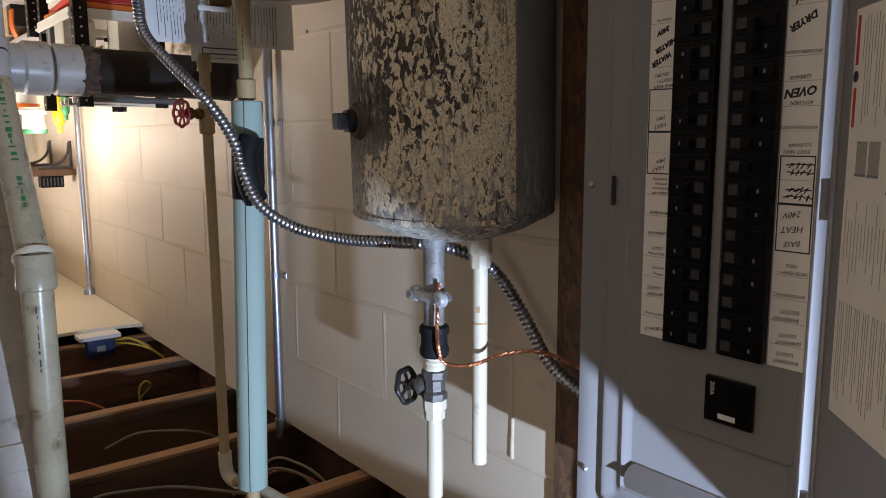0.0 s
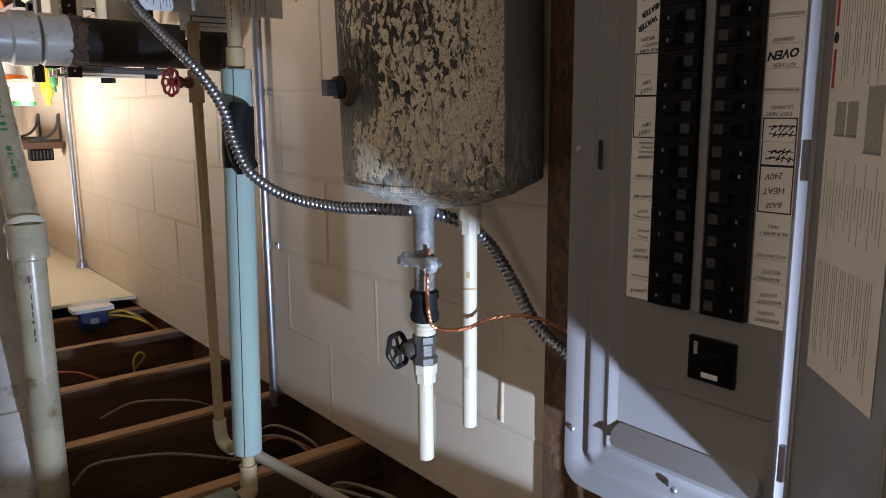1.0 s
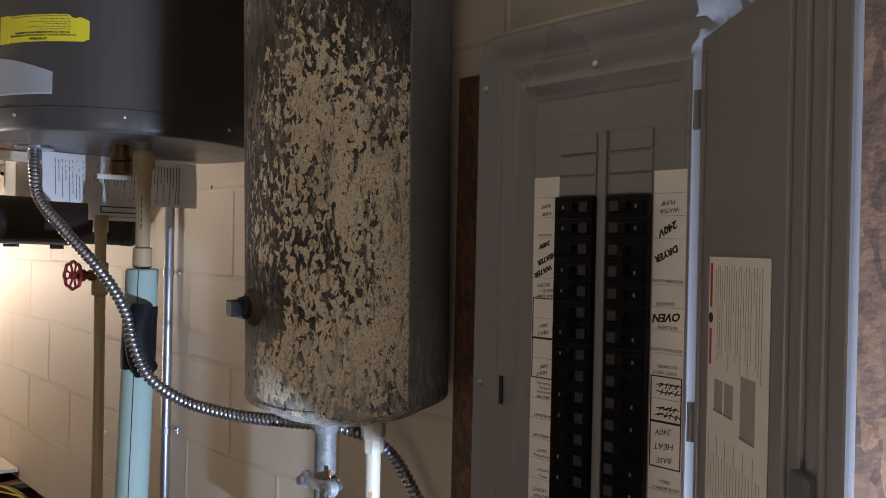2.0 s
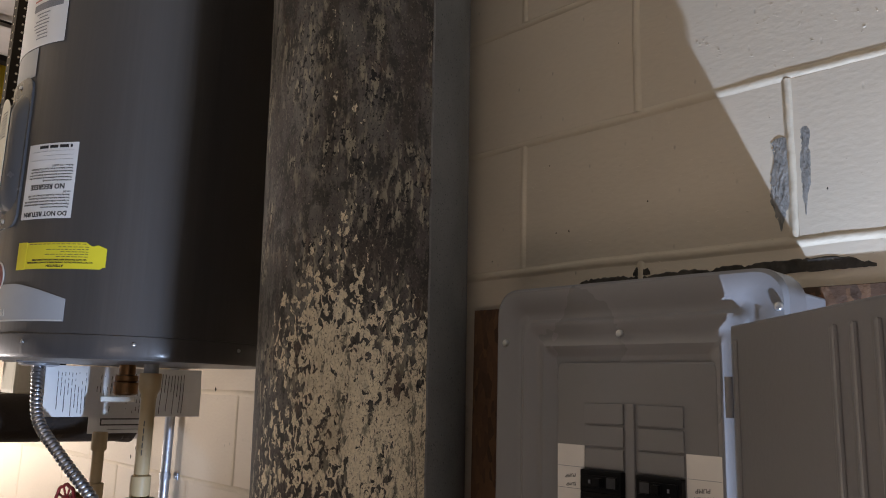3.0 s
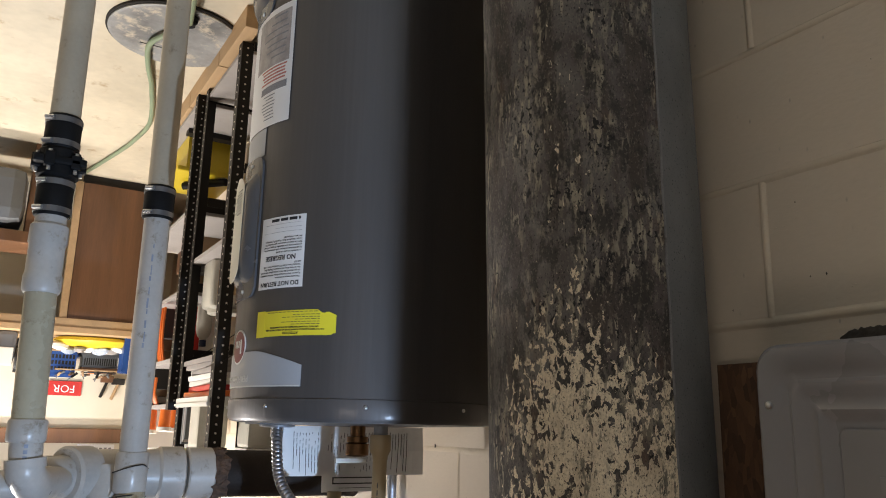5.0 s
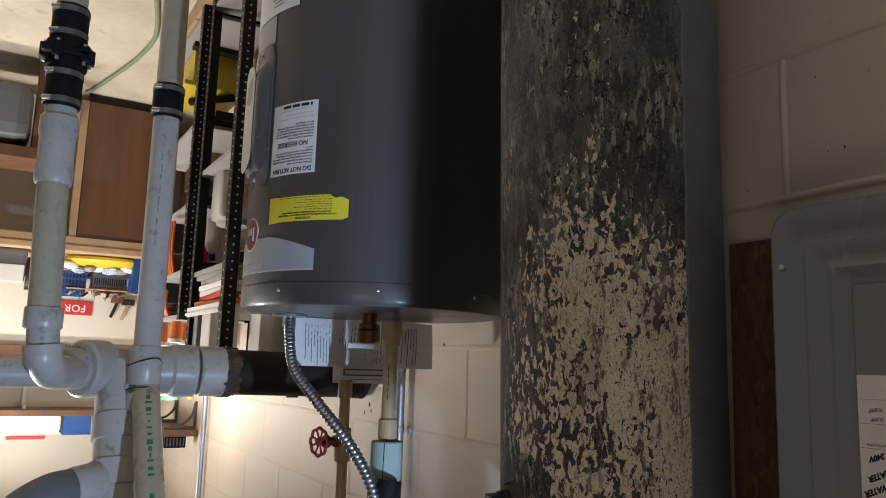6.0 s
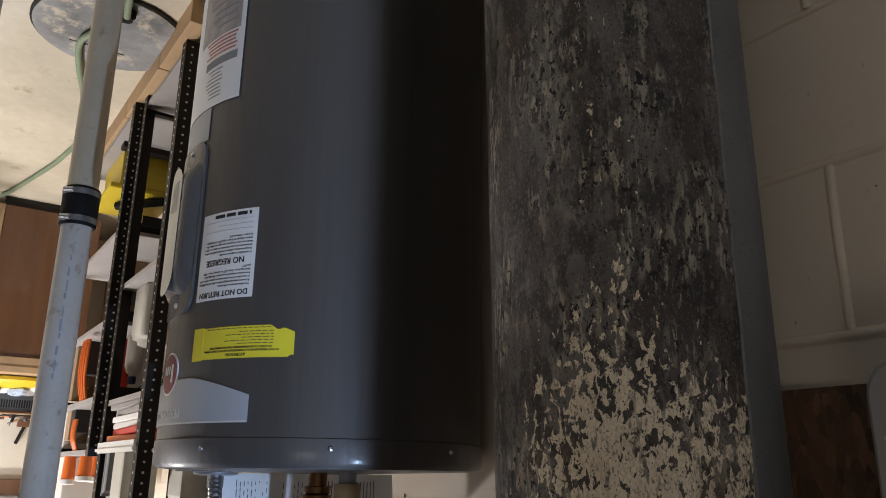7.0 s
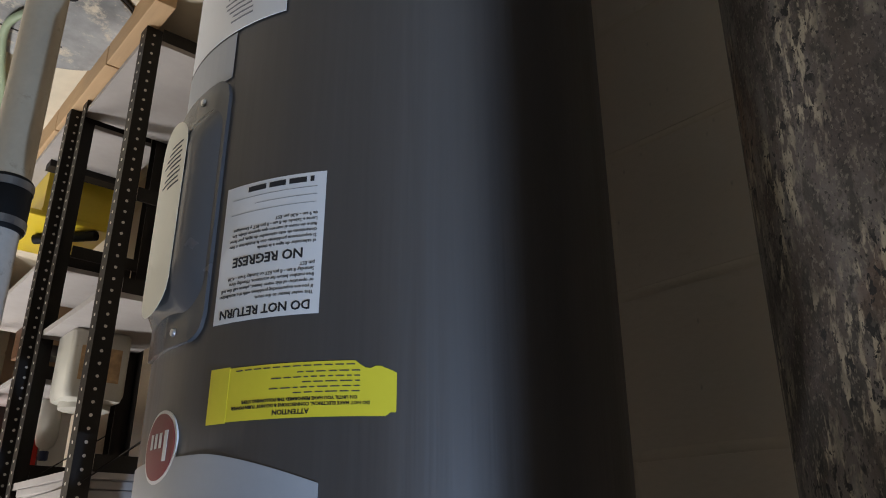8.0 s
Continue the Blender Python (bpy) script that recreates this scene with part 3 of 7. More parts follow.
def pressed(y0, y1, z0, z1, steps, r=0.02, hole=False):
    """A pressed sheet seen along x: nested rounded rectangles of (inset, x)."""
    bm = bmesh.new()
    rows = []
    for inset, x in steps:
        rows.append([bm.verts.new((x, y, z)) for y, z in rounded(y0 + inset, y1 - inset, z0 + inset, z1 - inset, max(0.004, r - inset * 0.4))])
    for a, c in zip(rows, rows[1:]):
        for k in range(len(a)):
            bm.faces.new((a[k], a[(k + 1) % len(a)], c[(k + 1) % len(a)], c[k]))
    if not hole:
        bm.faces.new(rows[-1])
    return bm


FACE = Matrix(((0, 0, 1, 0), (1, 0, 0, 0), (0, 1, 0, 0), (0, 0, 0, 1)))


def on_face(y, z, x, turn=0):
    return Matrix.Translation((x, y, z)) @ FACE @ pose(0, 0, 0, 0, 0, turn)


board = tagged(part("backing_board", box(0.0005, 0.0125, -0.45, 0.868, 1.276, 2.43, 0.001), OSB), "dark strand board screwed to the block wall", "board")
panel = thing("breaker_panel", "grey steel breaker panel with an open door and handwritten labels", "breaker panel")
part("box", box(0.0128, 0.112, 0.340, 0.66, 1.290, 2.165, 0.002), GREY, panel)
part("cover", pressed(0.328, 0.70, 1.272, 2.183, [(0, 0.104), (0, 0.147), (0.004, 0.151), (0.024, 0.151), (0.030, 0.146), (0.040, 0.146), (0.044, 0.1495), (0.050, 0.1495), (0.059, 0.1448), (0.068, 0.1445), (0.073, 0.1470), (0.078, 0.1455), (0.084, 0.141)], 0.03), GREY, panel, "pressed cover with raised frames", True)
part("dead_front", pressed(0.404, 0.606, 1.365, 2.004, [(0, 0.1412), (0, 0.1445), (0.002, 0.1462)], 0.008), DEAD, panel)
ramped = pressed(0.414, 0.617, 2.069, 2.097, [(0, 0.1412), (0.001, 0.1424)], 0.012)
for v in ramped.verts:
    # raised wedge replaces a recess: rising towards the top edge, its face looks down and stays shaded
    if v.co.x > 0.142:
        v.co.x = 0.1418 + 0.020 * (v.co.z - 2.069) / 0.028
part("recess_wedge", ramped, GREY, panel)
part("rail", box(0.1462, 0.1505, 0.4995, 0.510, 1.41, 1.90, 0.0015), DEAD, panel)
for y0, y1 in ((0.441, 0.4965), (0.513, 0.566)):
    for k in range(3):
        part("filler_plate", box(0.1462, 0.1488, y0 + 0.001, y1 - 0.001, 1.4115 + 0.0248 * k, 1.4335 + 0.0248 * k, 0.0008), DEAD, panel)


def breaker_meshes():
    w, h = 0.053, 0.0248
    body = box(0.1462, 0.1560, 0, w, 0.0004, h, 0.0012)
    box(0.156, 0.1578, 0.004, w - 0.004, 0.006, 0.019, 0.0006, body)
    toggle = box(0.1578, 0.164, 0.022, 0.031, 0.008, 0.0175, 0.001)
    caption = box(0.1578, 0.1582, 0.036, 0.047, 0.007, 0.018)
    mark = box(0.1578, 0.1583, 0.0125, 0.0150, 0.011, 0.0150)
    out = []
    for name, bm, material in (("breaker", body, BREAKER), ("toggle", toggle, BREAKER), ("sticker", caption, BREAKER_LABEL), ("amp_mark", mark, INK_GREY)):
        me = bpy.data.meshes.new(name)
        bm.to_mesh(me)
        bm.free()
        me.materials.append(material)
        out.append(me)
    return out


BODY, TOGGLE, STICKER, MARK = breaker_meshes()
for y, flip in ((0.442, False), (0.566, True)):
    for k in range(17):
        ob = new("breaker", BODY)
        ob.parent = panel
        ob.matrix_basis = Matrix.Translation((0, y, 1.484 + 0.02435 * k)) @ (Matrix.Diagonal((1, -1, 1, 1)) if flip else Matrix.Identity(4))
        for name, me in (("toggle", TOGGLE), ("sticker", STICKER), ("amp_mark", MARK)):
            if name == "amp_mark" and k % 3 == 2:
                continue
            sub = new(name, me)
            sub.parent = ob
    ties = ((2, 3), (5, 6)) if not flip else ((3, 4), (5, 6), (9, 10))
    for a, _ in ties:
        z = 1.484 + 0.02435 * a
        yy = 0.468 if not flip else 0.5395
        part("handle_tie", box(0.1635, 0.1665, yy - 0.003, yy + 0.003, z + 0.010, z + 0.040, 0.0008), BREAKER, panel)

main = part("main_breaker", box(0.1462, 0.1525, 0.4505, 0.509, 1.926, 1.978, 0.0015), BREAKER, panel, "black main breaker marked 200A")
part("toggle", box(0.1525, 0.1565, 0.462, 0.488, 1.941, 1.960, 0.0015), BREAKER, main)
part("sticker", box(0.1525, 0.1529, 0.470, 0.491, 1.9665, 1.9725), WHITE, main)
words("rating", "200A", 0.0075, on_face(0.4995, 1.9395, 0.1528, 90), WHITE, main)

# paper strips with handwriting
# (row from the top, words or "~" for faded scrawl, letter size, tilt, bold)
NOTES_LEFT = ((0.30, "BASEMENT", 0.0056, 2, False), (0.62, "LIGHTS", 0.0056, 2, False), (1.14, "BASEMENT", 0.0056, 3, False), (1.44, "LIGHTS", 0.0056, 3, False),
              (2.14, "BASEMENT", 0.0058, 1, False), (2.46, "RECEPT.", 0.0060, 2, False), (3.16, "KITCHEN REC.", 0.0052, 1, False), (4.14, "MSTR BDRM +", 0.0050, 1, False), (4.42, "HALL", 0.0052, 2, False),
              (5.36, "BASE", 0.0082, 7, False), (5.96, "HEAT", 0.0094, 4, False), (6.58, "240V", 0.0090, 9, False),
              (9.16, "EXIST. NEXT", 0.0050, 1, False), (9.44, "TO PANEL", 0.0054, 2, False), (10.16, "KITCHEN LIGHTS", 0.0047, 0, False), (11.14, "KITCHEN", 0.0054, 1, False), (11.58, "OVEN", 0.0120, 5, True),
              (12.16, "GARAGE", 0.0056, 1, False), (13.16, "KITCHEN LIGHTS", 0.0047, 0, False), (14.36, "DRYER", 0.0096, 26, True), (15.46, "240V", 0.0108, 29, True), (16.24, "WATER", 0.0066, 6, False), (16.58, "PUMP", 0.0066, 5, False))
NOTES_RIGHT = ((0.42, "FURNACE", 0.0062, 10, False), (1.16, "~", 0.028, 1, False), (2.16, "BATHRM", 0.0056, 3, False), (2.46, "LIGHTS", 0.0060, 3, False), (3.16, "~", 0.016, 2, False), (3.46, "~", 0.020, 2, False),
               (4.14, "~", 0.026, 1, False), (4.42, "LIGHT", 0.0054, 2, False), (5.16, "LIVING RM", 0.0052, 1, False), (6.16, "MSTR BDRM", 0.0050, 1, False), (7.10, "LIVING RM", 0.0044, 1, False), (7.32, "~", 0.026, 1, False), (7.54, "~", 0.020, 1, False), (7.76, "~", 0.022, 1, False),
               (8.28, "HEAT", 0.0066, 14, False), (8.64, "240V", 0.0062, 12, False), (9.5, ".", 0.0070, 0, False), (10.28, "HEAT", 0.0066, 14, False), (10.64, "240V", 0.0062, 12, False), (11.5, ".", 0.0070, 0, False),
               (12.12, "BACK BDRM", 0.0050, 2, False), (12.38, "LIGHTS +", 0.0054, 3, False), (12.66, "RECEPT.", 0.0056, 3, False), (13.36, "WATER", 0.0082, 25, True), (13.98, "HEATER", 0.0080, 24, True), (14.66, "240V", 0.0078, 20, True),
               (15.14, "~", 0.022, 3, False), (16.2, "SUMP", 0.0056, 7, False), (16.58, "PUMP", 0.0058, 7, False))
ROW = 0.02444
rng = random.Random(3)
for y0, y1, lines_of in ((0.402, 0.4405, NOTES_LEFT), (0.5665, 0.604, NOTES_RIGHT)):
    strip = part("label_strip", box(0.1462, 0.1468, y0, y1, 1.459, 1.899), PAPER, panel, "cream paper strip with handwriting")
    ym = (y0 + y1) / 2
    open_rows = (6, 14) if y0 < 0.5 else (14,)
    for k in range(1, 18):
        if k not in open_rows:
            part("rule", box(0.1468, 0.1471, y0 + 0.001, y1 - 0.001, 1.899 - ROW * k - 0.0002, 1.899 - ROW * k + 0.0002), INK_GREY, strip)
    for row, caption, size, tilt, bold in lines_of:
        z, y = 1.899 - ROW * row, ym + rng.uniform(-0.0025, 0.0025)
        if caption == "~":
            bm = bmesh.new()
            for j in range(int(size / 0.0034)):
                at = on_face(y + 0.0034 * (j + 0.5) - size / 2, z + rng.uniform(-0.0006, 0.0006), 0.1468, tilt + rng.uniform(-8, 8))
                box(-0.0014, 0.0014, -0.0013, 0.0013, 0, 0.0002, 0, bm, at)
            part("faded_scrawl", bm, PRINT, strip)
        else:
            words("writing", caption, size, on_face(y, z, 0.1469, tilt + rng.uniform(-1.5, 1.5)), INK if bold else INK_PENCIL, strip, shear=rng.uniform(0.12, 0.4), bold=0.00042 if bold else 0.0)
    if y0 < 0.5:
        for row, half in ((7.30, 0.012), (7.60, 0.010), (8.30, 0.011), (8.62, 0.012)):
            bm = bmesh.new()
            for j in range(9):
                box(-0.0036, 0.0036, -0.0006, 0.0006, 0, 0.0003, 0, bm, on_face(ym - 0.003 + half * 0.25 * (j - 4) + rng.uniform(-0.001, 0.001), 1.899 - ROW * row + rng.uniform(-0.001, 0.001), 0.1468, rng.uniform(28, 75) if j % 2 else rng.uniform(-30, 25)))
            part("crossing_out", bm, INK, strip, "inked over scribble")
    for k0, k1 in ((5, 7), (7, 9)) if y0 < 0.5 else ((8, 10), (10, 12)):
        za, zb = 1.899 - ROW * k0, 1.899 - ROW * k1
        for a in ((y0 + 0.001, y1 - 0.001, za - 0.0012, za), (y0 + 0.001, y1 - 0.001, zb, zb + 0.0012), (y0 + 0.001, y0 + 0.0022, zb, za), (y1 - 0.0022, y1 - 0.001, zb, za)):
            part("outline", box(0.1468, 0.1472, *a), INK, strip)


def screw_head(parent, at, m=None, r=0.0045, name="screw"):
    turn = m or (Matrix.Translation(at) @ pose(0, 0, 0, 0, 90, 0))
    return part(name, lathe([(r, -0.001), (r, 0.001), (r * 0.75, 0.0026), (r * 0.2, 0.0032)], sides=14, m=turn), SCREW, parent, smooth=True)


for y, z in ((0.519, 2.125), (0.515, 1.333), (0.683, 2.10), (0.683, 1.34), (0.683, 1.72), (0.337, 1.312)):
    screw_head(panel, (0.1515 if y < 0.6 and y > 0.4 else 0.1515, y, z))
part("latch_slot", box(0.1505, 0.1514, 0.6455, 0.6515, 1.708, 1.744), INK, panel)
for z in (1.40, 1.72, 2.04):
    part("hinge", rod((0.1545, 0.3885, z - 0.02), (0.1545, 0.3885, z + 0.02), 0.004, 12), GREY, panel, "grey hinge knuckle", True)

DOOR = Matrix.Translation((0.153, 0.390, 0)) @ Matrix(((0.694, 0.720, 0, 0), (-0.720, 0.694, 0, 0), (0, 0, 1, 0), (0, 0, 0, 1)))


def door_box(u0, u1, v0, v1, z0, z1, bevel=0.0):
    return box(u0, u1, v0, v1, z0, z1, bevel, None, DOOR)


leaf = part("door", door_box(0.0098, 0.292, -0.0078, 0.0, 1.330, 2.112, 0.003), GREY, panel, "open grey door with a printed sheet")
for u in (0.020, 0.205, 0.232, 0.262):
    part("rib", door_box(u, u + 0.008, -0.001, 0.0035, 1.345, 2.097, 0.0025), GREY, leaf)
part("catch", door_box(0.235, 0.262, 0.0, 0.010, 1.70, 1.745, 0.003), PLASTIC_GREY, leaf)
sheet = part("printed_sheet", door_box(0.049, 0.182, 0.0006, 0.0012, 1.550, 1.914), PAPER, leaf, "cream printed instruction sheet")
rng = random.Random(8)
for z0, z1 in ((1.556, 1.598), (1.618, 1.652)):
    part("red_band", door_box(0.053, 0.058, 0.0012, 0.0015, z0, z1), PLASTIC_RED, sheet)
part("warning_sign", lathe([(0.005, 0), (0.005, 0.0004)], sides=12, m=DOOR @ pose(0.0555, 0.0012, 1.608, -90)), INK, sheet)


def print_row(name, u, wide, z0, z1):
    """One row of small print: a run of word-long dashes with gaps."""
    bm, z = bmesh.new(), z0
    while z < z1:
        step = rng.uniform(0.008, 0.030)
        box(u, u + wide, 0.0012, 0.0014, z, min(z + step, z1), 0, bm, DOOR)
        z += step + 0.0009
    tagged(part(name, bm, PRINT, sheet), "row of grey small print", kind="stuff")


for k in range(20):
    z = 1.558 + 0.004 * (k % 3 == 0)
    print_row("print_line", 0.0665 + 0.0053 * k, 0.0011, z, z + (rng.uniform(0.075, 0.096) if k % 4 else rng.uniform(0.03, 0.05)))
for u, z0, z1 in ((0.068, 1.664, 1.692), (0.092, 1.664, 1.692), (0.128, 1.652, 1.704)):
    part("diagram", door_box(u, u + (0.02 if u < 0.12 else 0.03), 0.0012, 0.0014, z0, z1), PRINT, sheet)
    part("diagram_edge", door_box(u - 0.001, u + (0.02 if u < 0.12 else 0.03), 0.0012, 0.0016, z1, z1 + 0.0022), INK_GREY, sheet)
for k in range(18):
    print_row("table_line", 0.056 + 0.0066 * k, 0.0010, 1.716 + (0.018 if k % 3 else 0.0), 1.716 + rng.uniform(0.045, 0.075))
for k in range(7):
    for j in range(3):
        print_row("text_line", 0.056 + 0.0165 * k + 0.0045 * j, 0.0011, 1.808, 1.808 + rng.uniform(0.05, 0.095))
for k, (material, y) in enumerate(((CABLE_YELLOW, 0.655), (CABLE_ORANGE, 0.615), (CABLE, 0.57), (CABLE_YELLOW, 0.53))):
    tagged(part("cable", tube([(0.07, y, 2.16), (0.068, y + 0.01, 2.24), (0.06, y + 0.02, 2.36), (0.05, y + 0.05, 2.48)], 0.006), material), "plastic sheathed cable rising from the breaker panel", "cable", "panel cables")

# ---- rusty tank ----
# the tank leans a little; its parts are built round their own axis
TR = 0.1555
LEAN = Matrix.Translation((0.1715, 0.9479, 1.3)) @ Vector((0, 0, 1)).rotation_difference(Vector((-0.0385, 0.0218, 1))).to_matrix().to_4x4()


def leaning(name, bm, material, parent, label="", smooth=True):
    ob = part(name, bm, material, parent, label, smooth)
    ob.matrix_basis = LEAN
    return ob


tank = thing("pressure_tank", "old grey steel tank with flaking cream paint standing on the floor", "tank")
leaning("shell", lathe([(TR - 0.004, -1.19), (TR, -1.18), (TR, -0.6), (TR, 0.458), (TR - 0.002, 0.469), (TR - 0.010, 0.479), (TR - 0.04, 0.496), (TR - 0.09, 0.512), (0.02, 0.520)], sides=96), TANK, tank)
part("base_ring", lathe([(TR - 0.012, FLOOR), (TR - 0.012, FLOOR + 0.026)], (0.218, 0.9215, 0), 48), IRON, tank)
leaning("seam", lathe([(TR, -0.660), (TR + 0.0012, -0.658), (TR + 0.0012, -0.652), (TR, -0.650)], sides=96, closed=False), TANK, tank)
WELD_LINE = [(TR * math.cos(-1.487 + 0.004 * math.sin(k * 1.7)), TR * math.sin(-1.487 + 0.004 * math.sin(k * 1.7)), -1.16 + 0.03 * k) for k in range(55)]
leaning("side_weld", tube(WELD_LINE, 0.0017, 6), WEATHERED, tank, "upright weld bead along the shell")
leaning("dome_weld", lathe([(TR - 0.003, 0.466), (TR + 0.0006, 0.468), (TR, 0.474), (TR - 0.008, 0.479)], sides=96, closed=False), TANK, tank)
ang = radians(8)
PLUG = Matrix.Translation((TR * math.cos(ang), TR * math.sin(ang), 0.332)) @ pose(0, 0, 0, 0, 90, 8)
leaning("boss", lathe([(0.029, -0.01), (0.027, 0.001), (0.0245, 0.0045), (0.0235, 0.003), (0.0215, 0.008), (0.0175, 0.009)], sides=28, m=PLUG), RUSTED, tank)
plug = leaning("plug", lathe([(0.0165, 0.006), (0.0165, 0.014), (0.0155, 0.015), (0.0155, 0.020)], sides=24, m=PLUG), IRON, tank)
part("square_head", box(-0.0115, 0.0115, -0.0115, 0.0115, 0.018, 0.036, 0.0025, None, PLUG), IRON, plug)

# pipework on top of the tank
MX, MY = 0.215, 0.93
stack = thing("tank_pipe", "grey steel riser with clamp, gate valve and cream plastic tail", "pipe")
part("steel_riser", rod((MX, MY, 1.80), (MX, MY, 1.945), 0.0158), WEATHERED, stack, smooth=True)
part("weld_ring", lathe([(0.021, 1.80), (0.019, 1.818), (0.0165, 1.822)], (MX, MY, 0), 24), WEATHERED, stack, smooth=True)
clamp = part("ground_clamp", box(MX - 0.012, MX + 0.021, MY - 0.021, MY + 0.021, 1.888, 1.903, 0.004), ZINC, stack, "zinc ground clamp with two screws", True)
for dy in (-0.030, 0.030):
    part("ear", lathe([(0.0085, 0), (0.0125, 0.003), (0.0130, 0.010), (0.0095, 0.014)], sides=14, m=Matrix.Translation((MX + 0.004, MY + dy, 1.8955)) @ pose(0, 0, 0, 0, 90, 0)), ZINC, clamp, smooth=True)
    part("clamp_screw", rod((MX - 0.006, MY + dy, 1.8955), (MX + 0.026, MY + dy, 1.8955), 0.0065, 10), SCREW, clamp)
part("black_union", lathe([(0.0185, 1.940), (0.0222, 1.943), (0.0228, 1.952), (0.0198, 1.957), (0.0203, 1.972), (0.0226, 1.977), (0.0220, 1.986), (0.0185, 1.990)], (MX, MY, 0), 20), TAPE, stack, "black taped union", True)
part("threaded_nipple", lathe([(0.0165, 1.985), (0.0170, 1.990), (0.0150, 1.993), (0.0172, 1.997), (0.0150, 2.001), (0.0172, 2.006), (0.0160, 2.014)], (MX, MY, 0), 24), CPVC_LIGHT, stack, "taped threaded nipple", True)
valve = part("gate_valve", lathe([(0.018, 2.010), (0.020, 2.012), (0.020, 2.022), (0.0165, 2.026), (0.0165, 2.042), (0.020, 2.046), (0.020, 2.056), (0.018, 2.058)], (MX, MY, 0), 8), VALVE_IRON, stack, "dark gate valve with a black handwheel")
VALVE = Matrix.Translation((MX, MY, 2.034)) @ pose(0, 0, 0, -78, 0, -20)
part("bonnet", lathe([(0.014, 0.010), (0.017, 0.018), (0.017, 0.026), (0.011, 0.030), (0.008, 0.042), (0.0045, 0.044), (0.0045, 0.052)], sides=16, m=VALVE), VALVE_IRON, valve, smooth=True)


def handwheel(m, r, material, parent, lobes=8, thick=0.0044):
    """A lobed rim, its spokes and hub, each a part of the valve."""
    pts = []
    for k in range(48):
        a = 2 * math.pi * k / 48
        rr = r * (1 + 0.055 * math.cos(lobes * a))
        pts.append(m @ Vector((rr * math.cos(a), rr * math.sin(a), 0)))
    part("wheel_rim", tube([*pts, pts[0]], thick, 8, None, 0), material, parent, smooth=True)
    for k in range(lobes):
        a = 2 * math.pi * (k + 0.5) / lobes
        part("wheel_spoke", rod(m @ Vector((0.004 * math.cos(a), 0.004 * math.sin(a), -0.002)), m @ Vector((r * math.cos(a), r * math.sin(a), 0)), thick * 0.62, 6), material, parent, smooth=True)
    part("wheel_hub", lathe([(0.008, -0.004), (0.008, 0.003), (0.004, 0.006)], sides=12, m=m), material, parent, smooth=True)


handwheel(VALVE @ pose(0, 0, 0.052), 0.0255, IRON, valve, 6)
part("cream_adapter", lathe([(0.0185, 2.056), (0.0185, 2.072), (0.0160, 2.075), (0.0160, 2.088)], (MX, MY, 0), 8), CPVC_LIGHT, stack)
part("cream_tail", rod((MX, MY, 2.086), (MX, MY, 2.216), 0.0122, bevel=0.001), CPVC_LIGHT, stack, smooth=True)

RX, RY = 0.145, 0.905
relief = thing("relief_pipe", "cream plastic pipe with a rust stain rising from the tank", "pipe")
part("steel_bush", lathe([(0.020, 1.79), (0.020, 1.806), (0.016, 1.810), (0.016, 1.814)], (RX, RY, 0), 20), WEATHERED, relief, smooth=True)
part("adapter", lathe([(0.0185, 1.812), (0.0185, 1.834), (0.0155, 1.838), (0.0155, 1.858)], (RX, RY, 0), 8), CPVC_LIGHT, relief)
part("pipe", rod((RX, RY, 1.856), (RX, RY, 2.172), 0.0117, bevel=0.001), CPVC_LIGHT, relief, smooth=True)
part("rust_mark", wrapped(RX, RY, 0.01185, -50, -22, 1.916, 1.926, 0.0002, 8), RUSTY, relief)
part("rust_ring", wrapped(RX, RY, 0.01185, -110, 60, 1.942, 1.945, 0.0002, 12), RUSTY, relief)


def twisted(points, r, material, label, name="ground_wire"):
    ob = thing(name, label, "wire")
    line = smooth_path(points, 24)
    for k in range(3):
        pts = []
        for i, q in enumerate(line):
            d = (line[min(i + 1, len(line) - 1)] - line[max(i - 1, 0)]).normalized()
            s = d.cross(Vector((0.3, 0.2, 1))).normalized()
            t2 = s.cross(d)
            a = i * 0.42 + 2.094 * k
            pts.append(q + r * (math.cos(a) * s + math.sin(a) * t2))
        part("strand", tube(pts, r * 0.95, 6, None, 0), material, ob, smooth=True)
    return ob


twisted([(0.224, 0.906, 1.872), (0.229, 0.904, 1.92), (0.229, 0.903, 1.96), (0.224, 0.899, 1.988), (0.200, 0.893, 1.999), (0.172, 0.880, 1.998), (0.14, 0.855, 1.984), (0.11, 0.80, 1.975), (0.09, 0.71, 1.995)], 0.0017, COPPER, "twisted bare copper ground wire from pipe to panel")


def flexible(name, points, r, label, pitch=0.0088):
    line = smooth_path(points, 80)
    fine, step, left = [line[0]], pitch / 6, 0.0
    for q, r2 in zip(line, line[1:]):
        d = (r2 - q).length
        while left + d >= step:
            q = q.lerp(r2, (step - left) / d)
            d, left = (r2 - q).length, 0.0
            fine.append(q)
        left += d
    ob = thing(name, label, "conduit")
    part("corrugated_sleeve", tube(fine, r, 12, None, 0, lambda d: r * (0.76 + 0.28 * abs(math.sin(math.pi * d / pitch)))), FLEX, ob, smooth=True)
    return ob


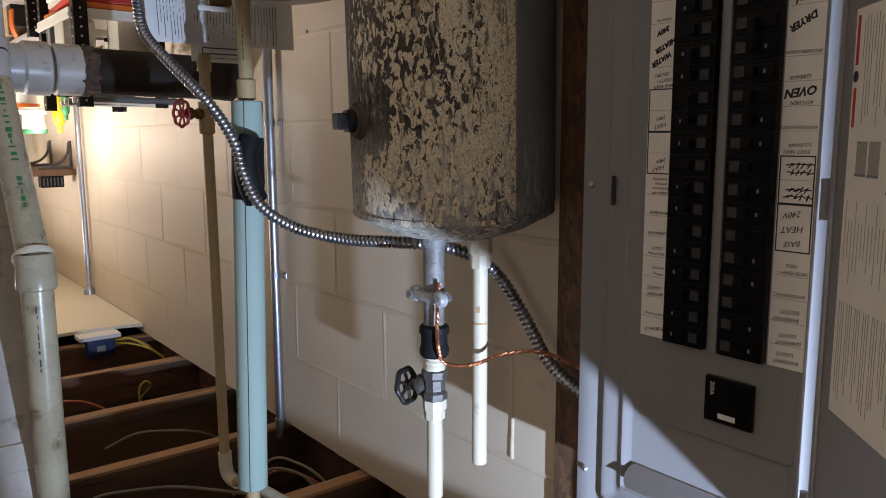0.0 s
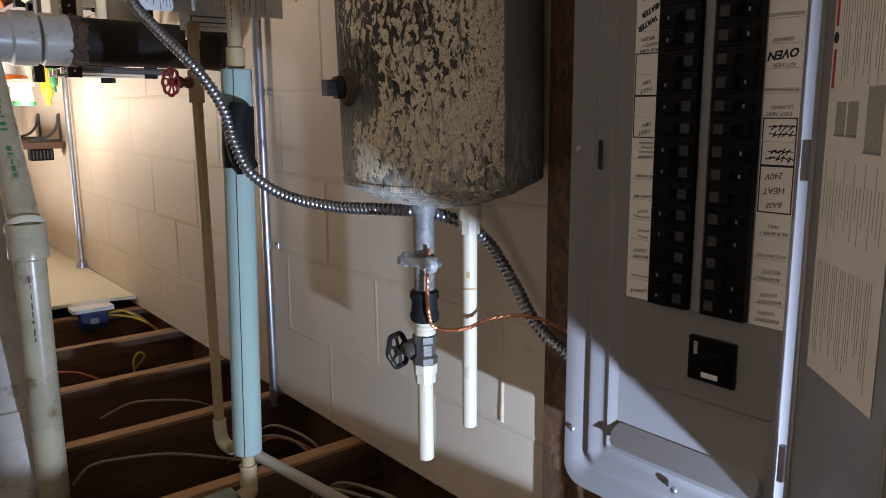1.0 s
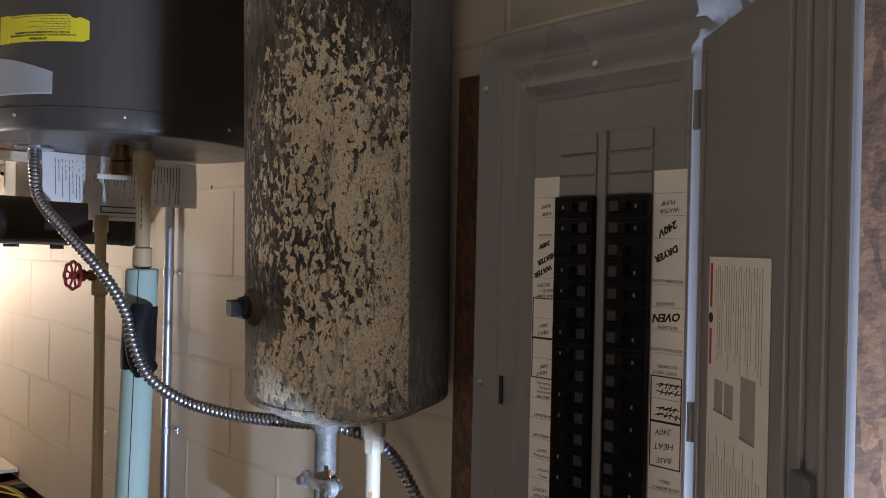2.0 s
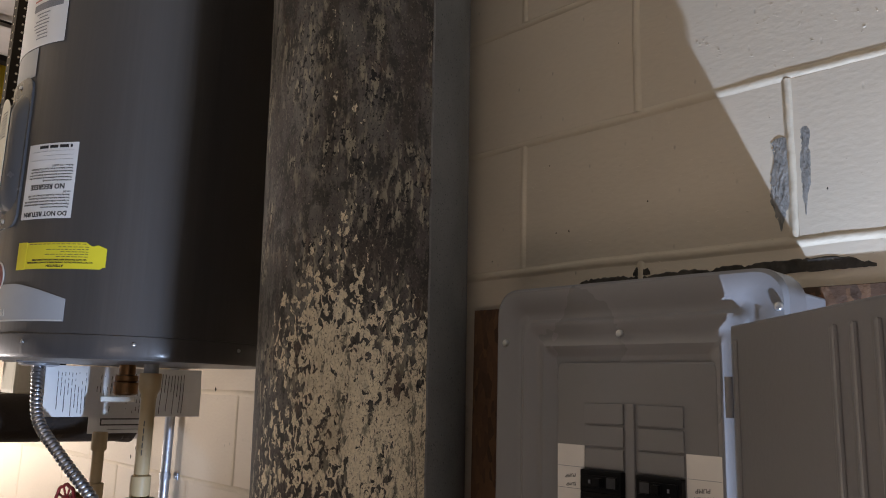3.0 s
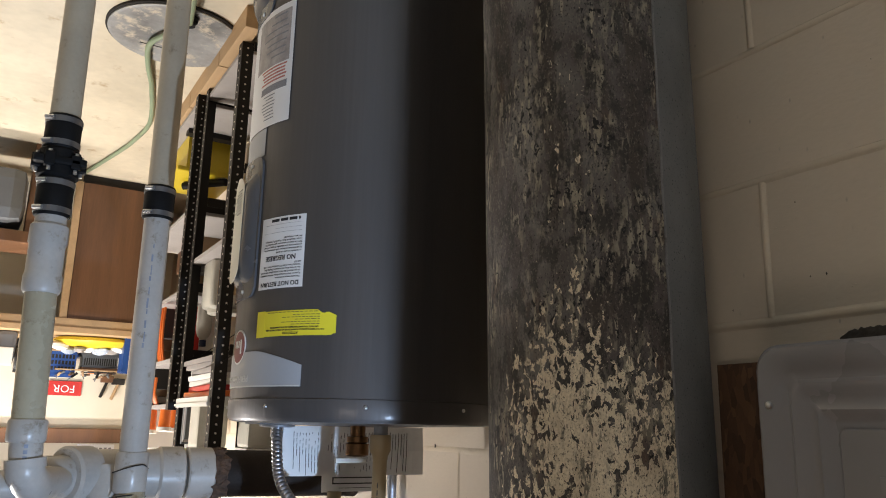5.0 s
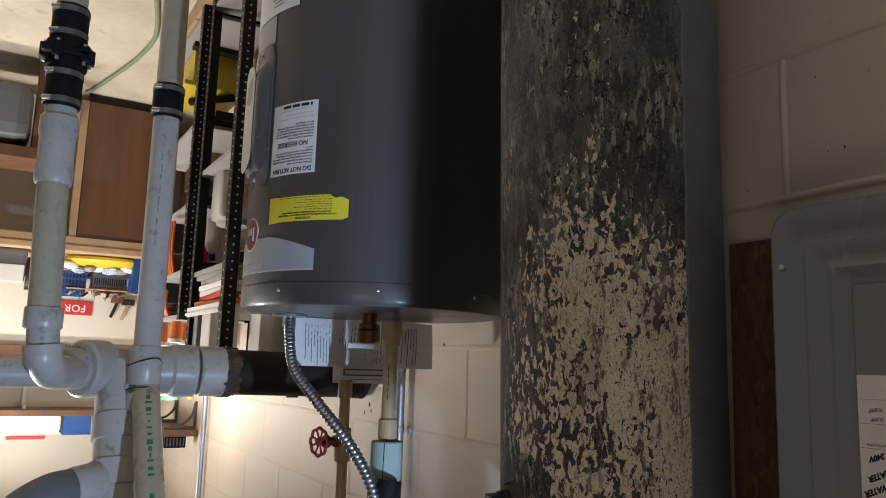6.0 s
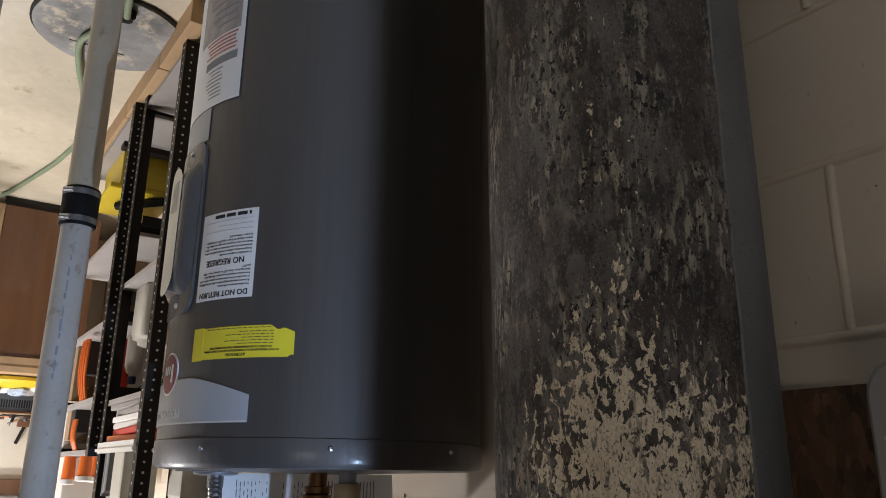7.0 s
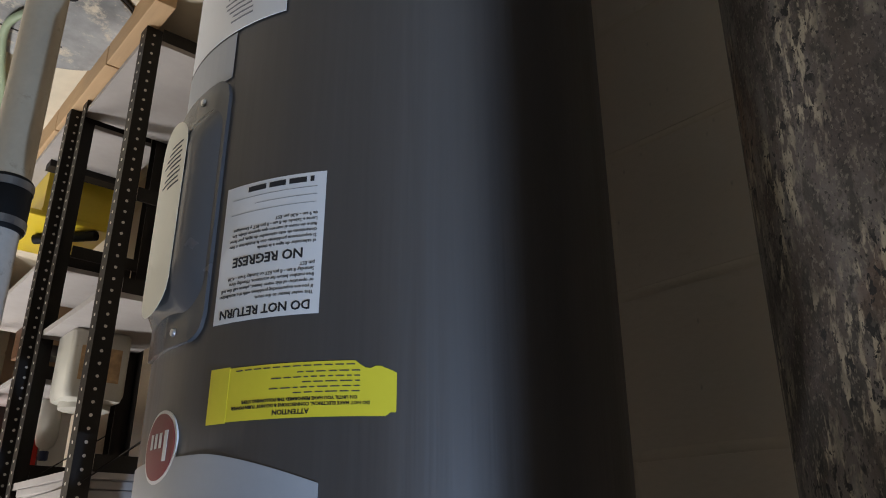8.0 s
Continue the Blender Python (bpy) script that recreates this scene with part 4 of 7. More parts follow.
loop = flexible("flexible_conduit", [(0.424, 1.575, 1.372), (0.437, 1.535, 1.41), (0.441, 1.49, 1.474), (0.419, 1.43, 1.529), (0.384, 1.355, 1.598), (0.356, 1.318, 1.663), (0.346, 1.300, 1.724), (0.326, 1.283, 1.777), (0.287, 1.235, 1.815), (0.240, 1.150, 1.831), (0.205, 1.05, 1.829), (0.160, 0.985, 1.832), (0.110, 0.955, 1.853), (0.075, 0.930, 1.890), (0.06, 0.890, 1.950), (0.06, 0.835, 2.01), (0.06, 0.750, 2.045), (0.06, 0.664, 2.05)], 0.0102, "bright flexible steel conduit looping from heater to panel")
joint = part("connector", lathe([(0.016, 0), (0.016, 0.012), (0.012, 0.014), (0.012, 0.03)], sides=16, m=along((0.06, 0.661, 2.05), (0.06, 0.70, 2.05))[0]), EMT, loop, "zinc connector at the panel", True)
part("connector_screw", rod((0.060, 0.682, 2.060), (0.060, 0.682, 2.068), 0.003, 8), SCREW, joint)

# ---- water heater ----
HX, HY, HR = 0.275, 1.51, 0.255
heater = thing("water_heater", "dark grey electric water heater with stickers standing on the floor", "water heater")
part("shell", lathe([(HR - 0.006, FLOOR + 0.03), (HR, FLOOR + 0.035), (HR, 1.330)], (HX, HY, 0), 96), HEATER, heater, smooth=True)
part("base_ring", lathe([(HR - 0.01, FLOOR), (HR - 0.01, FLOOR + 0.032)], (HX, HY, 0), 64), PLASTIC_GREY, heater)
part("top_band", lathe([(HR, 1.3302), (HR + 0.0016, 1.3312), (HR + 0.0016, 1.362), (HR - 0.003, 1.368)], (HX, HY, 0), 96), HEATER, heater, smooth=True)
part("top_cap", lathe([(HR - 0.004, 1.364), (HR - 0.006, 1.369), (HR - 0.02, 1.371), (0.03, 1.376)], (HX, HY, 0), 64), HEATER_TOP, heater, smooth=True)
for a in (-25, -66, -108, 18, 60, -150):
    t = Matrix.Translation((HX + (HR + 0.0016) * math.cos(radians(a)), HY + (HR + 0.0016) * math.sin(radians(a)), 1.344)) @ pose(0, 0, 0, 0, 90, a)
    screw_head(heater, None, t, 0.0034)


def shell_bend(angle, z, r=HR + 0.0008):
    def f(co):
        a = radians(angle) + co.x / HR
        return Vector((HX + (r + co.z) * math.cos(a), HY + (r + co.z) * math.sin(a), z + co.y))
    return f


def shell_bar(name, a0, a1, z0, z1, material, parent, lift=0.0009):
    return part(name, wrapped(HX, HY, HR + lift, a0, a1, z0, z1, 0.0002, max(2, int((a1 - a0) / 3)), 1), material, parent)


notice = part("notice_sticker", wrapped(HX, HY, HR + 0.0002, -38.7, -15.0, 1.010, 1.141, 0.0005, 12), WHITE, heater, "white sticker reading do not return")
words("heading", "DO NOT RETURN", 0.0112, None, INK, notice, shell_bend(-26.8, 1.1325), bold=0.00022)
words("heading", "NO REGRESE", 0.0125, None, INK, notice, shell_bend(-26.8, 1.0858), bold=0.00025)
rng = random.Random(11)
small_lines = ["This water heater to the store.", "If you are experiencing problems with the installation", "or operation of this water heater, please call the toll", "free number below for assistance. Monday thru", "Saturday 8 am - 8 pm EST or Sunday 9 am - 4:30", "pm EST"]
for k, line in enumerate(small_lines):
    words("small_print", line, 0.0044, None, INK_PENCIL, notice, (lambda f: (lambda co: f(co)))(shell_bend(-37.4, 1.1220 - 0.0052 * k)), align="LEFT")
small_lines = ["el calentador de agua a la tienda", "Si experimenta problemas con la instalacion o fun-", "cionamiento de este calentador de agua, por favor", "llame sin costo al numero que aparece abajo. De", "Lunes a Sabado de 8 am - 8 pm EST y Domingos", "de 9 am - 4:30 pm EST"]
for k, line in enumerate(small_lines):
    words("small_print", line, 0.0044, None, INK_PENCIL, notice, shell_bend(-37.4, 1.0760 - 0.0052 * k), align="LEFT")
for k in range(3):
    shell_bar("form_line", -37, -17 + (-6 if k == 1 else 0), 1.0390 - 0.0075 * k, 1.0393 - 0.0075 * k, INK_GREY, notice)
for a0, a1 in ((-36.2, -35.4), (-34.6, -30.8), (-30.0, -26.2), (-25.4, -21.0)):
    shell_bar("number_bar", a0, a1, 1.0138, 1.0190, INK, notice)


def ragged(f):
    z1 = 1.2255
    z0 = 1.1815
    if f < 0.05:
        return z0 + 0.010 - 0.08 * f, z1 - 0.003
    if f < 0.19:
        return z0 + 0.003 + 0.0035 * abs(math.sin(f * 90)), z1
    return z0, z1


caution = part("caution_sticker", wrapped(HX, HY, HR + 0.0002, -53.5, -16, 0, 0, 0.0005, 40, 1, ragged), YELLOW, heater, "torn yellow caution sticker")
part("folded_end", wrapped(HX, HY, HR + 0.0009, -21.0, -16.2, 1.1805, 1.2265, 0.0004, 4, 1), YELLOW, caution)
words("heading", "ATTENTION", 0.0056, None, INK, caution, shell_bend(-34.5, 1.2205), bold=0.0001)
for k, line in enumerate(["DO NOT MAKE ELECTRICAL CONNECTIONS & DO NOT TURN POWER", "ON UNTIL YOU HAVE PERFORMED THE FOLLOWING STEPS"]):
    words("small_print", line, 0.0037, None, INK, caution, shell_bend(-35.5, 1.2150 - 0.0044 * k), bold=0.00008)
for k in range(5):
    a = -47.0
    while a < -37 + (6 if k % 2 else 1):
        wide = rng.uniform(0.8, 2.2)
        shell_bar("print_bar", a, a + wide, 1.2054 - 0.0041 * k, 1.2063 - 0.0041 * k, INK_PENCIL, caution)
        a += wide + 0.5
for k in range(12):
    shell_bar("print_bar", -46 + 2.0 * k, -44.5 + 2.0 * k, 1.1840, 1.1849, INK_PENCIL, caution)


def name_plate(f):
    return 1.249 + 0.026 * max(0.0, (0.42 - f) / 0.42) ** 1.4 + 0.008 * max(0.0, f - 0.7), 1.311


plate = part("name_plate", wrapped(HX, HY, HR + 0.0002, -40.5, 18, 0, 0, 0.0012, 40, 1, name_plate), PLATE, heater, "silver name plate")
words("lettering", "PERFORMANCE", 0.0165, None, PLATE_TEXT, plate, shell_bend(0.5, 1.2955, HR + 0.0016), bold=0.0002)
shell_bar("lower_edge", -40.2, 17.5, 1.3085, 1.3110, PLATE_TEXT, plate, 0.0016)


def shell_disc(r, angle, z, lift, rings=4, sides=36):
    """A round sticker following the curve of the shell."""
    bend = shell_bend(angle, z, HR + lift)
    bm = bmesh.new()
    rows = []
    for i in range(1, rings + 1):
        rows.append([bm.verts.new(bend(Vector((r * i / rings * math.cos(2 * math.pi * k / sides), r * i / rings * math.sin(2 * math.pi * k / sides), 0)))) for k in range(sides)])
    rim = [bm.verts.new(bend(Vector((r * math.cos(2 * math.pi * k / sides), r * math.sin(2 * math.pi * k / sides), -lift)))) for k in range(sides)]
    bm.faces.new(rows[0])
    for a, c in zip(rows, rows[1:] + [rim]):
        for k in range(sides):
            bm.faces.new((a[k], c[k], c[(k + 1) % sides], a[(k + 1) % sides]))
    bmesh.ops.recalc_face_normals(bm, faces=bm.faces)
    return bm


badge = part("badge", shell_disc(0.0315, -1.0, 1.238, 0.0016), WHITE, heater, "round dark red badge with a white rim", True)
face = part("badge_face", shell_disc(0.0285, -1.0, 1.238, 0.0022), RED, badge, smooth=True)
for w, h, x, z in ((0.006, 0.026, -0.014, 0.0), (0.005, 0.013, -0.004, -0.005), (0.005, 0.013, 0.005, -0.005), (0.005, 0.013, 0.014, -0.005)):
    a = -1.0 + math.degrees(x / HR)
    d = math.degrees(w / 2 / HR)
    part("badge_stroke", wrapped(HX, HY, HR + 0.0024, a - d, a + d, 1.238 + z - h / 2, 1.238 + z + h / 2, 0.0003, 3, 1), WHITE, face)


def access_cover(a0, a1, z0, z1):
    """A screwed-on cover: flat rounded flange with a tall rounded box pressed out of it."""
    def corner(f):
        d = min(f, 1 - f) / 0.15
        cut = 0.022 * (1 - math.sqrt(max(0.0, 1 - (1 - d) ** 2))) if d < 1 else 0.0
        return z0 + cut, z1 - cut

    ob = part("access_cover", wrapped(HX, HY, HR, a0, a1, z0, z1, 0.004, 40, 2, corner), COVER_GREY, heater, "grey pressed access cover held by two screws", True)
    mid, wide, tall = (a0 + a1) / 2, radians(a1 - a0) * HR, z1 - z0
    bm = bmesh.new()
    rows = []
    for inset, lift in ((0.004, 0.003), (0.008, 0.007), (0.017, 0.014), (0.024, 0.017), (0.032, 0.018)):
        w, t = wide / 2 - inset, tall / 2 - inset - 0.022 - lift * 0.5
        rows.append([])
        for sx, sy, b0 in ((1, 1, 0), (-1, 1, 90), (-1, -1, 180), (1, -1, 270)):
            for k in range(7):
                b = radians(b0 + 15 * k)
                r = 0.028
                x, y = sx * (w - r) + r * math.cos(b), sy * (t - r) + r * math.sin(b)
                a = radians(mid) + x / HR
                rows[-1].append(bm.verts.new((HX + (HR + lift) * math.cos(a), HY + (HR + lift) * math.sin(a), (z0 + z1) / 2 + y)))
    for a, c in zip(rows, rows[1:]):
        for k in range(len(a)):
            bm.faces.new((a[k], a[(k + 1) % len(a)], c[(k + 1) % len(a)], c[k]))
    bm.faces.new(rows[-1])
    part("raised_box", bm, COVER_GREY, ob, smooth=True)
    for z in (z0 + 0.013, z1 - 0.013):
        screw_head(ob, None, Matrix.Translation((HX + (HR + 0.004) * math.cos(radians(mid - 6)), HY + (HR + 0.004) * math.sin(radians(mid - 6)), z)) @ pose(0, 0, 0, 0, 90, mid - 6), 0.0042)
    return ob


cov = access_cover(-12.5, 20, 0.880, 1.150)
access_cover(-10.5, 20, 0.300, 0.580)


def round_ends(f):
    d = 1 - abs(2 * f - 1)
    cut = 0.030 * (1 - math.sqrt(max(0.0, 1 - (1 - d) ** 2)))
    return 0.912 + cut, 1.118 - cut


warn = part("printed_label", wrapped(HX, HY, HR + 0.0185, -3.5, 12.5, 0, 0, 0.0004, 30, 1, round_ends), CREAM_LABEL, cov, "cream printed warning label with round ends")
for k in range(9):
    part("print_bar", wrapped(HX, HY, HR + 0.0192, -1.8 + 0.5 * (k % 2), 4.0 + 1.2 * (k % 4), 0.940 + 0.0056 * k, 0.9418 + 0.0056 * k, 0.0002, 4, 1), INK, warn)
guide = part("energy_label", wrapped(HX, HY, HR + 0.0016, -26.5, 12, 0.577, 0.824, 0.0006, 16), WHITE, heater, "curled white printed label")
shell_bar("photo_block", -24.5, 2, 0.590, 0.700, PHOTO, guide, 0.0024)
for k in range(7):
    shell_bar("print_bar", -23.5 + 1.5 * rng.random(), -4 - 9 * rng.random(), 0.596 + 0.014 * k, 0.599 + 0.014 * k, INK_GREY, guide, 0.0028)
for k in range(5):
    shell_bar("red_line", -23.5 + rng.random(), -3 - 6 * rng.random(), 0.7035 + 0.0068 * k, 0.7066 + 0.0068 * k, RED_PRINT, guide, 0.0024)
shell_bar("dark_block", -24, -5, 0.740, 0.754, INK_GREY, guide, 0.0024)
for k in range(8):
    shell_bar("print_bar", -17 + 1.5 * rng.random(), -6 - 5 * rng.random(), 0.760 + 0.0068 * k, 0.762 + 0.0068 * k, INK_GREY, guide, 0.0024)
shell_bar("plastic_film", -12, 14, 0.826, 0.88, PLATE, heater, 0.0012)

# fittings on the heater top
part("conduit_fitting", lathe([(0.019, 1.366), (0.019, 1.374), (0.0125, 1.376), (0.0125, 1.398)], (0.424, 1.577, 0), 16), EMT, heater, "zinc conduit connector", True)
part("lock_nut", lathe([(0.034, 1.3745), (0.034, 1.378), (0.024, 1.380)], (0.424, 1.577, 0), 28), EMT, heater, "zinc lock washer", True)
part("junction_plate", box(0.385, 0.475, 1.535, 1.62, 1.3695, 1.374, 0.001), HEATER_TOP, heater)
nipple = part("brass_nipple", lathe([(0.014, 1.368), (0.014, 1.392), (0.0195, 1.393), (0.0195, 1.402), (0.016, 1.404), (0.021, 1.405), (0.021, 1.424), (0.017, 1.427)], (0.326, 1.418, 0), 20), BRASS, heater, "old brass relief valve", True)
part("lever", box(0.315, 0.375, 1.398, 1.404, 1.429, 1.438, 0.002), PLASTIC_WHITE, nipple, "small white lever")

CX, CY = 0.312, 1.352


def sheared(bm, lean=0.0265):
    """The riser leans a little away from the wall towards the joists."""
    for v in bm.verts:
        v.co.x += lean * max(0.0, v.co.z - 1.60)
    return bm


supply = thing("insulated_pipe", "cream plastic water pipe in split mint foam insulation", "pipe")
part("steel_nipple", rod((CX, CY, 1.366), (CX, CY, 1.392), 0.0125), GALV, supply, smooth=True)
part("lower_coupling", lathe([(0.0175, 1.388), (0.0185, 1.390), (0.0185, 1.414), (0.0135, 1.424), (0.0135, 1.43)], (CX, CY, 0), 24), CPVC, supply, smooth=True)
part("pipe", sheared(lathe([(0.0125, 1.425), (0.0125, 1.60), (0.0125, 2.36)], (CX, CY, 0), 24)), CPVC, supply, smooth=True)
part("upper_coupling", lathe([(0.0145, 1.558), (0.0165, 1.560), (0.0165, 1.592), (0.0145, 1.594)], (CX, CY, 0), 24), CPVC, supply, smooth=True)
for k in range(5):
    part("pipe_print", wrapped(CX, CY, 0.0127, -56, -48, 1.468 + 0.012 * k, 1.477 + 0.012 * k, 0.0002, 3, 1), INK_PENCIL, supply)


def foam(x, y, z0, z1, r=0.0275):
    bm = lathe([(r - 0.002, z0), (r, z0 + 0.002), (r, z1 - 0.002), (r - 0.002, z1)], (x, y, 0), 32)
    return bm


sleeve = part("foam_sleeve", sheared(foam(CX, CY, 1.596, 2.324)), MINT, supply, "mint green split foam sleeve", True)
part("slit", sheared(wrapped(CX, CY, 0.0276, -56, -53, 1.597, 2.323, 0.0003, 1, 1)), INK, sleeve)
tape = part("tape_wrap", sheared(lathe([(0.0283, 1.662), (0.0292, 1.666), (0.0288, 1.70), (0.0296, 1.74), (0.0285, 1.768), (0.0282, 1.771)], (CX, CY, 0), 28)), TAPE, supply, "black tape wrapped round sleeve and conduit", True)
part("tape_bridge", tube([(0.322, 1.318, 1.66), (0.334, 1.315, 1.70), (0.330, 1.312, 1.745), (0.318, 1.314, 1.772)], 0.021, 14), TAPE, tape, smooth=True)
part("elbow", tube([(CX + 0.020, CY, 2.35), (CX + 0.020, CY, 2.388), (CX + 0.026, CY - 0.008, 2.405), (CX + 0.05, CY - 0.012, 2.410)], 0.0165, 16), CPVC, supply, smooth=True)
run = thing("insulated_branch_pipe", "water pipe in dull grey-green foam running under the joists", "pipe")
part("foam_sleeve", rod((CX + 0.06, CY - 0.012, 2.410), (0.74, 1.31, 2.410), 0.0275, 28), FOAM_DULL, run, smooth=True)
slant = thing("slanting_pipe", "old cream plastic pipe slanting up to the joists", "pipe")
part("pipe", rod((0.296, 1.41, 2.358), (0.166, 1.10, 2.4335), 0.0115), PVC_DULL, slant, smooth=True)

BX, BY = 0.313, 1.543
branch = thing("branch_pipe", "dusty cream plastic pipe with a red drain valve", "pipe")
part("pipe", rod((BX, BY, 1.50), (BX - 0.004, BY, 2.345), 0.0106), CPVC, branch, smooth=True)
part("lower_coupling", lathe([(0.0125, 1.498), (0.014, 1.500), (0.014, 1.530), (0.0125, 1.532)], (BX, BY, 0), 20), CPVC, branch, smooth=True)
part("tee", lathe([(0.0135, 1.590), (0.0155, 1.592), (0.0155, 1.652), (0.0135, 1.654)], (BX, BY, 0), 20), CPVC, branch, smooth=True)
part("elbow", tube([(BX - 0.004, BY, 2.325), (BX - 0.006, BY, 2.362), (BX - 0.008, BY - 0.014, 2.378), (BX - 0.009, BY - 0.05, 2.376)], 0.0140, 14), CPVC_LIGHT, branch, smooth=True)
part("elbow_leg", rod((BX - 0.009, BY - 0.04, 2.380), (CX, CY, 2.312), 0.0106), CPVC, branch, smooth=True)
BV = along((BX, BY, 1.615), (BX + 0.96, BY - 0.28, 1.60))[0]
tap = part("drain_valve", lathe([(0.011, 0.012), (0.011, 0.022), (0.008, 0.024), (0.008, 0.034), (0.012, 0.036), (0.012, 0.044), (0.005, 0.046), (0.005, 0.062)], sides=14, m=BV), BRASS, branch, "brass valve with a red handwheel", True)
handwheel(BV @ pose(0, 0, 0.058), 0.0250, RED_PAINT, tap, 8, 0.0032)

papers = thing("manual_papers", "printed manual sheets standing behind the heater pipes", "papers")
PM = Matrix.Translation((0.088, 1.602, 1.376)) @ Matrix(((0.9994, 0, 0.035, 0), (0.035, 0, -0.9994, 0), (0, 1, 0, 0), (0, 0, 0, 1)))


def paper_sheet(u0, u1, v0, v1, w, wave=0.004):
    bm = bmesh.new()
    n = 12
    rows = []
    for j, v in enumerate((v0, (v0 + v1) / 2, v1)):
        rows.append([[bm.verts.new(PM @ Vector((u0 + (u1 - u0) * k / n, v, w + d + wave * math.sin(6 * k / n + j)))) for k in range(n + 1)] for d in (0, 0.0012)])
    for (a, a2), (c, c2) in zip(rows, rows[1:]):
        for k in range(n):
            bm.faces.new((a2[k], a2[k + 1], c2[k + 1], c2[k]))
            bm.faces.new((a[k], c[k], c[k + 1], a[k + 1]))
    bmesh.ops.recalc_face_normals(bm, faces=bm.faces)
    return bm


page = part("sheet", paper_sheet(0, 0.312, 0.0, 0.097, 0.0, 0.006), THIN_PAPER, papers)
leaflet = part("folded_sheet", paper_sheet(0.092, 0.222, 0.075, 0.130, -0.012, 0.004), THIN_PAPER, papers)
for u0, u1, v0, v1 in ((0.102, 0.200, 0.1005, 0.1030), (0.102, 0.200, 0.1120, 0.1145), (0.102, 0.1045, 0.1030, 0.1120), (0.1975, 0.200, 0.1030, 0.1120), (0.115, 0.185, 0.1215, 0.1225)):
    part("frame_line", box(u0, u1, v0, v1, -0.0062, -0.0056, 0, None, PM), INK_PENCIL, leaflet)
rng = random.Random(21)
for k in range(34):
    u = 0.040 + 0.0066 * k + (0.014 if k > 9 else 0) + (0.016 if k > 24 else 0)
    v = 0.010 + 0.004 * rng.random()
    end = v + rng.choice((0.034, 0.066, 0.070, 0.072))
    while v < end:
        step = rng.uniform(0.008, 0.016)
        w = 0.0016 + 0.006 * math.sin(6 * u / 0.312 + 2 * (v + step / 2) / 0.097)
        part("print_line", box(u, u + 0.0011, v, v + step, w - 0.0004, w + 0.0004, 0, None, PM), INK_PENCIL, page)
        v += step + 0.0008

# ---- conduits on the wall ----
conduit = thing("wall_conduit", "bright steel conduit strapped to the block wall", "conduit")
part("tube", rod((0.021, 1.868, 1.10), (0.021, 1.868, 2.47), 0.0117), EMT, conduit, smooth=True)
for z in (1.625, 2.022, 1.25):
    strap = part("strap", lathe([(0.0135, z - 0.008), (0.0135, z + 0.008)], (0.021, 1.868, 0), 20), EMT, conduit)
    part("strap_ear", box(0.001, 0.004, 1.838, 1.858, z - 0.008, z + 0.008, 0.001), EMT, strap)
    screw_head(strap, (0.0045, 1.846, z), r=0.004)
part("end_fitting", lathe([(0.015, 2.415), (0.015, 2.44)], (0.021, 1.868, 0), 16), EMT, conduit)
conduit = thing("wall_conduit", "steel conduit rising past the far wall shelf", "conduit")
part("tube", rod((0.021, 3.845, 0.9), (0.021, 3.845, 2.394), 0.0117), EMT, conduit, smooth=True)
part("coupling", lathe([(0.0145, 2.20), (0.0145, 2.25)], (0.021, 3.845, 0), 16), EMT, conduit)
part("ceiling_flange", lathe([(0.014, 2.355), (0.022, 2.372), (0.026, 2.394)], (0.021, 3.845, 0), 16), EMT, conduit)

# ---- drain and sump pipes ----
P1X, P1Y = 0.614, 2.0
P2X, P2Y = 0.848, 1.84
DZ, DY = 1.497, 2.115


def hose_clamp(parent, x, y, z, r):
    ob = part("hose_clamp", lathe([(r, z - 0.006), (r + 0.0012, z - 0.006), (r + 0.0012, z + 0.006), (r, z + 0.006)], (x, y, 0), 32, closed=False), CLAMP_STEEL, parent, "steel hose clamp")
    part("clamp_screw", rod((x + r * 0.60, y - r * 0.86 - 0.003, z), (x + r * 0.60 + 0.016, y - r * 0.86 + 0.008, z), 0.0048, 10), SCREW, ob)
    return ob


def rubber_sleeve(parent, x, y, z0, z1, r):
    ob = part("rubber_coupling", lathe([(r, z0), (r + 0.002, z0 + 0.003), (r + 0.002, z1 - 0.003), (r, z1)], (x, y, 0), 36), RUBBER, parent, "black rubber coupling", True)
    hose_clamp(ob, x, y, z0 + 0.012, r + 0.0022)
    hose_clamp(ob, x, y, z1 - 0.012, r + 0.0022)
    return ob


sump = thing("sump_pipe", "white plastic discharge pipe rising from the sump pit", "pipe")
part("lower_pipe", rod((P1X + 0.006, P1Y, FLOOR - 0.02), (P1X, P1Y, 0.860), 0.0302, 28), PVC_DULL, sump, smooth=True)
rubber_sleeve(sump, P1X, P1Y, 0.818, 0.900, 0.0335)
part("floor_boot", lathe([(0.050, FLOOR + 0.017), (0.049, FLOOR + 0.021), (0.040, FLOOR + 0.024), (0.037, FLOOR + 0.032), (0.031, FLOOR + 0.035)], (P1X + 0.006, P1Y, 0), 28), RUBBER, sump, "black rubber boot at the pit cover", True)
for k in range(3):
    part("band", lathe([(0.0300, FLOOR + 0.050 + 0.022 * k), (0.0335, FLOOR + 0.053 + 0.022 * k), (0.0335, FLOOR + 0.063 + 0.022 * k), (0.0300, FLOOR + 0.066 + 0.022 * k)], (P1X + 0.006, P1Y, 0), 28), PVC_DULL, sump, smooth=True)
part("upper_pipe", rod((P1X, P1Y, 0.858), (P1X - 0.002, P1Y, 1.50), 0.0302, 28), PVC, sump, smooth=True)
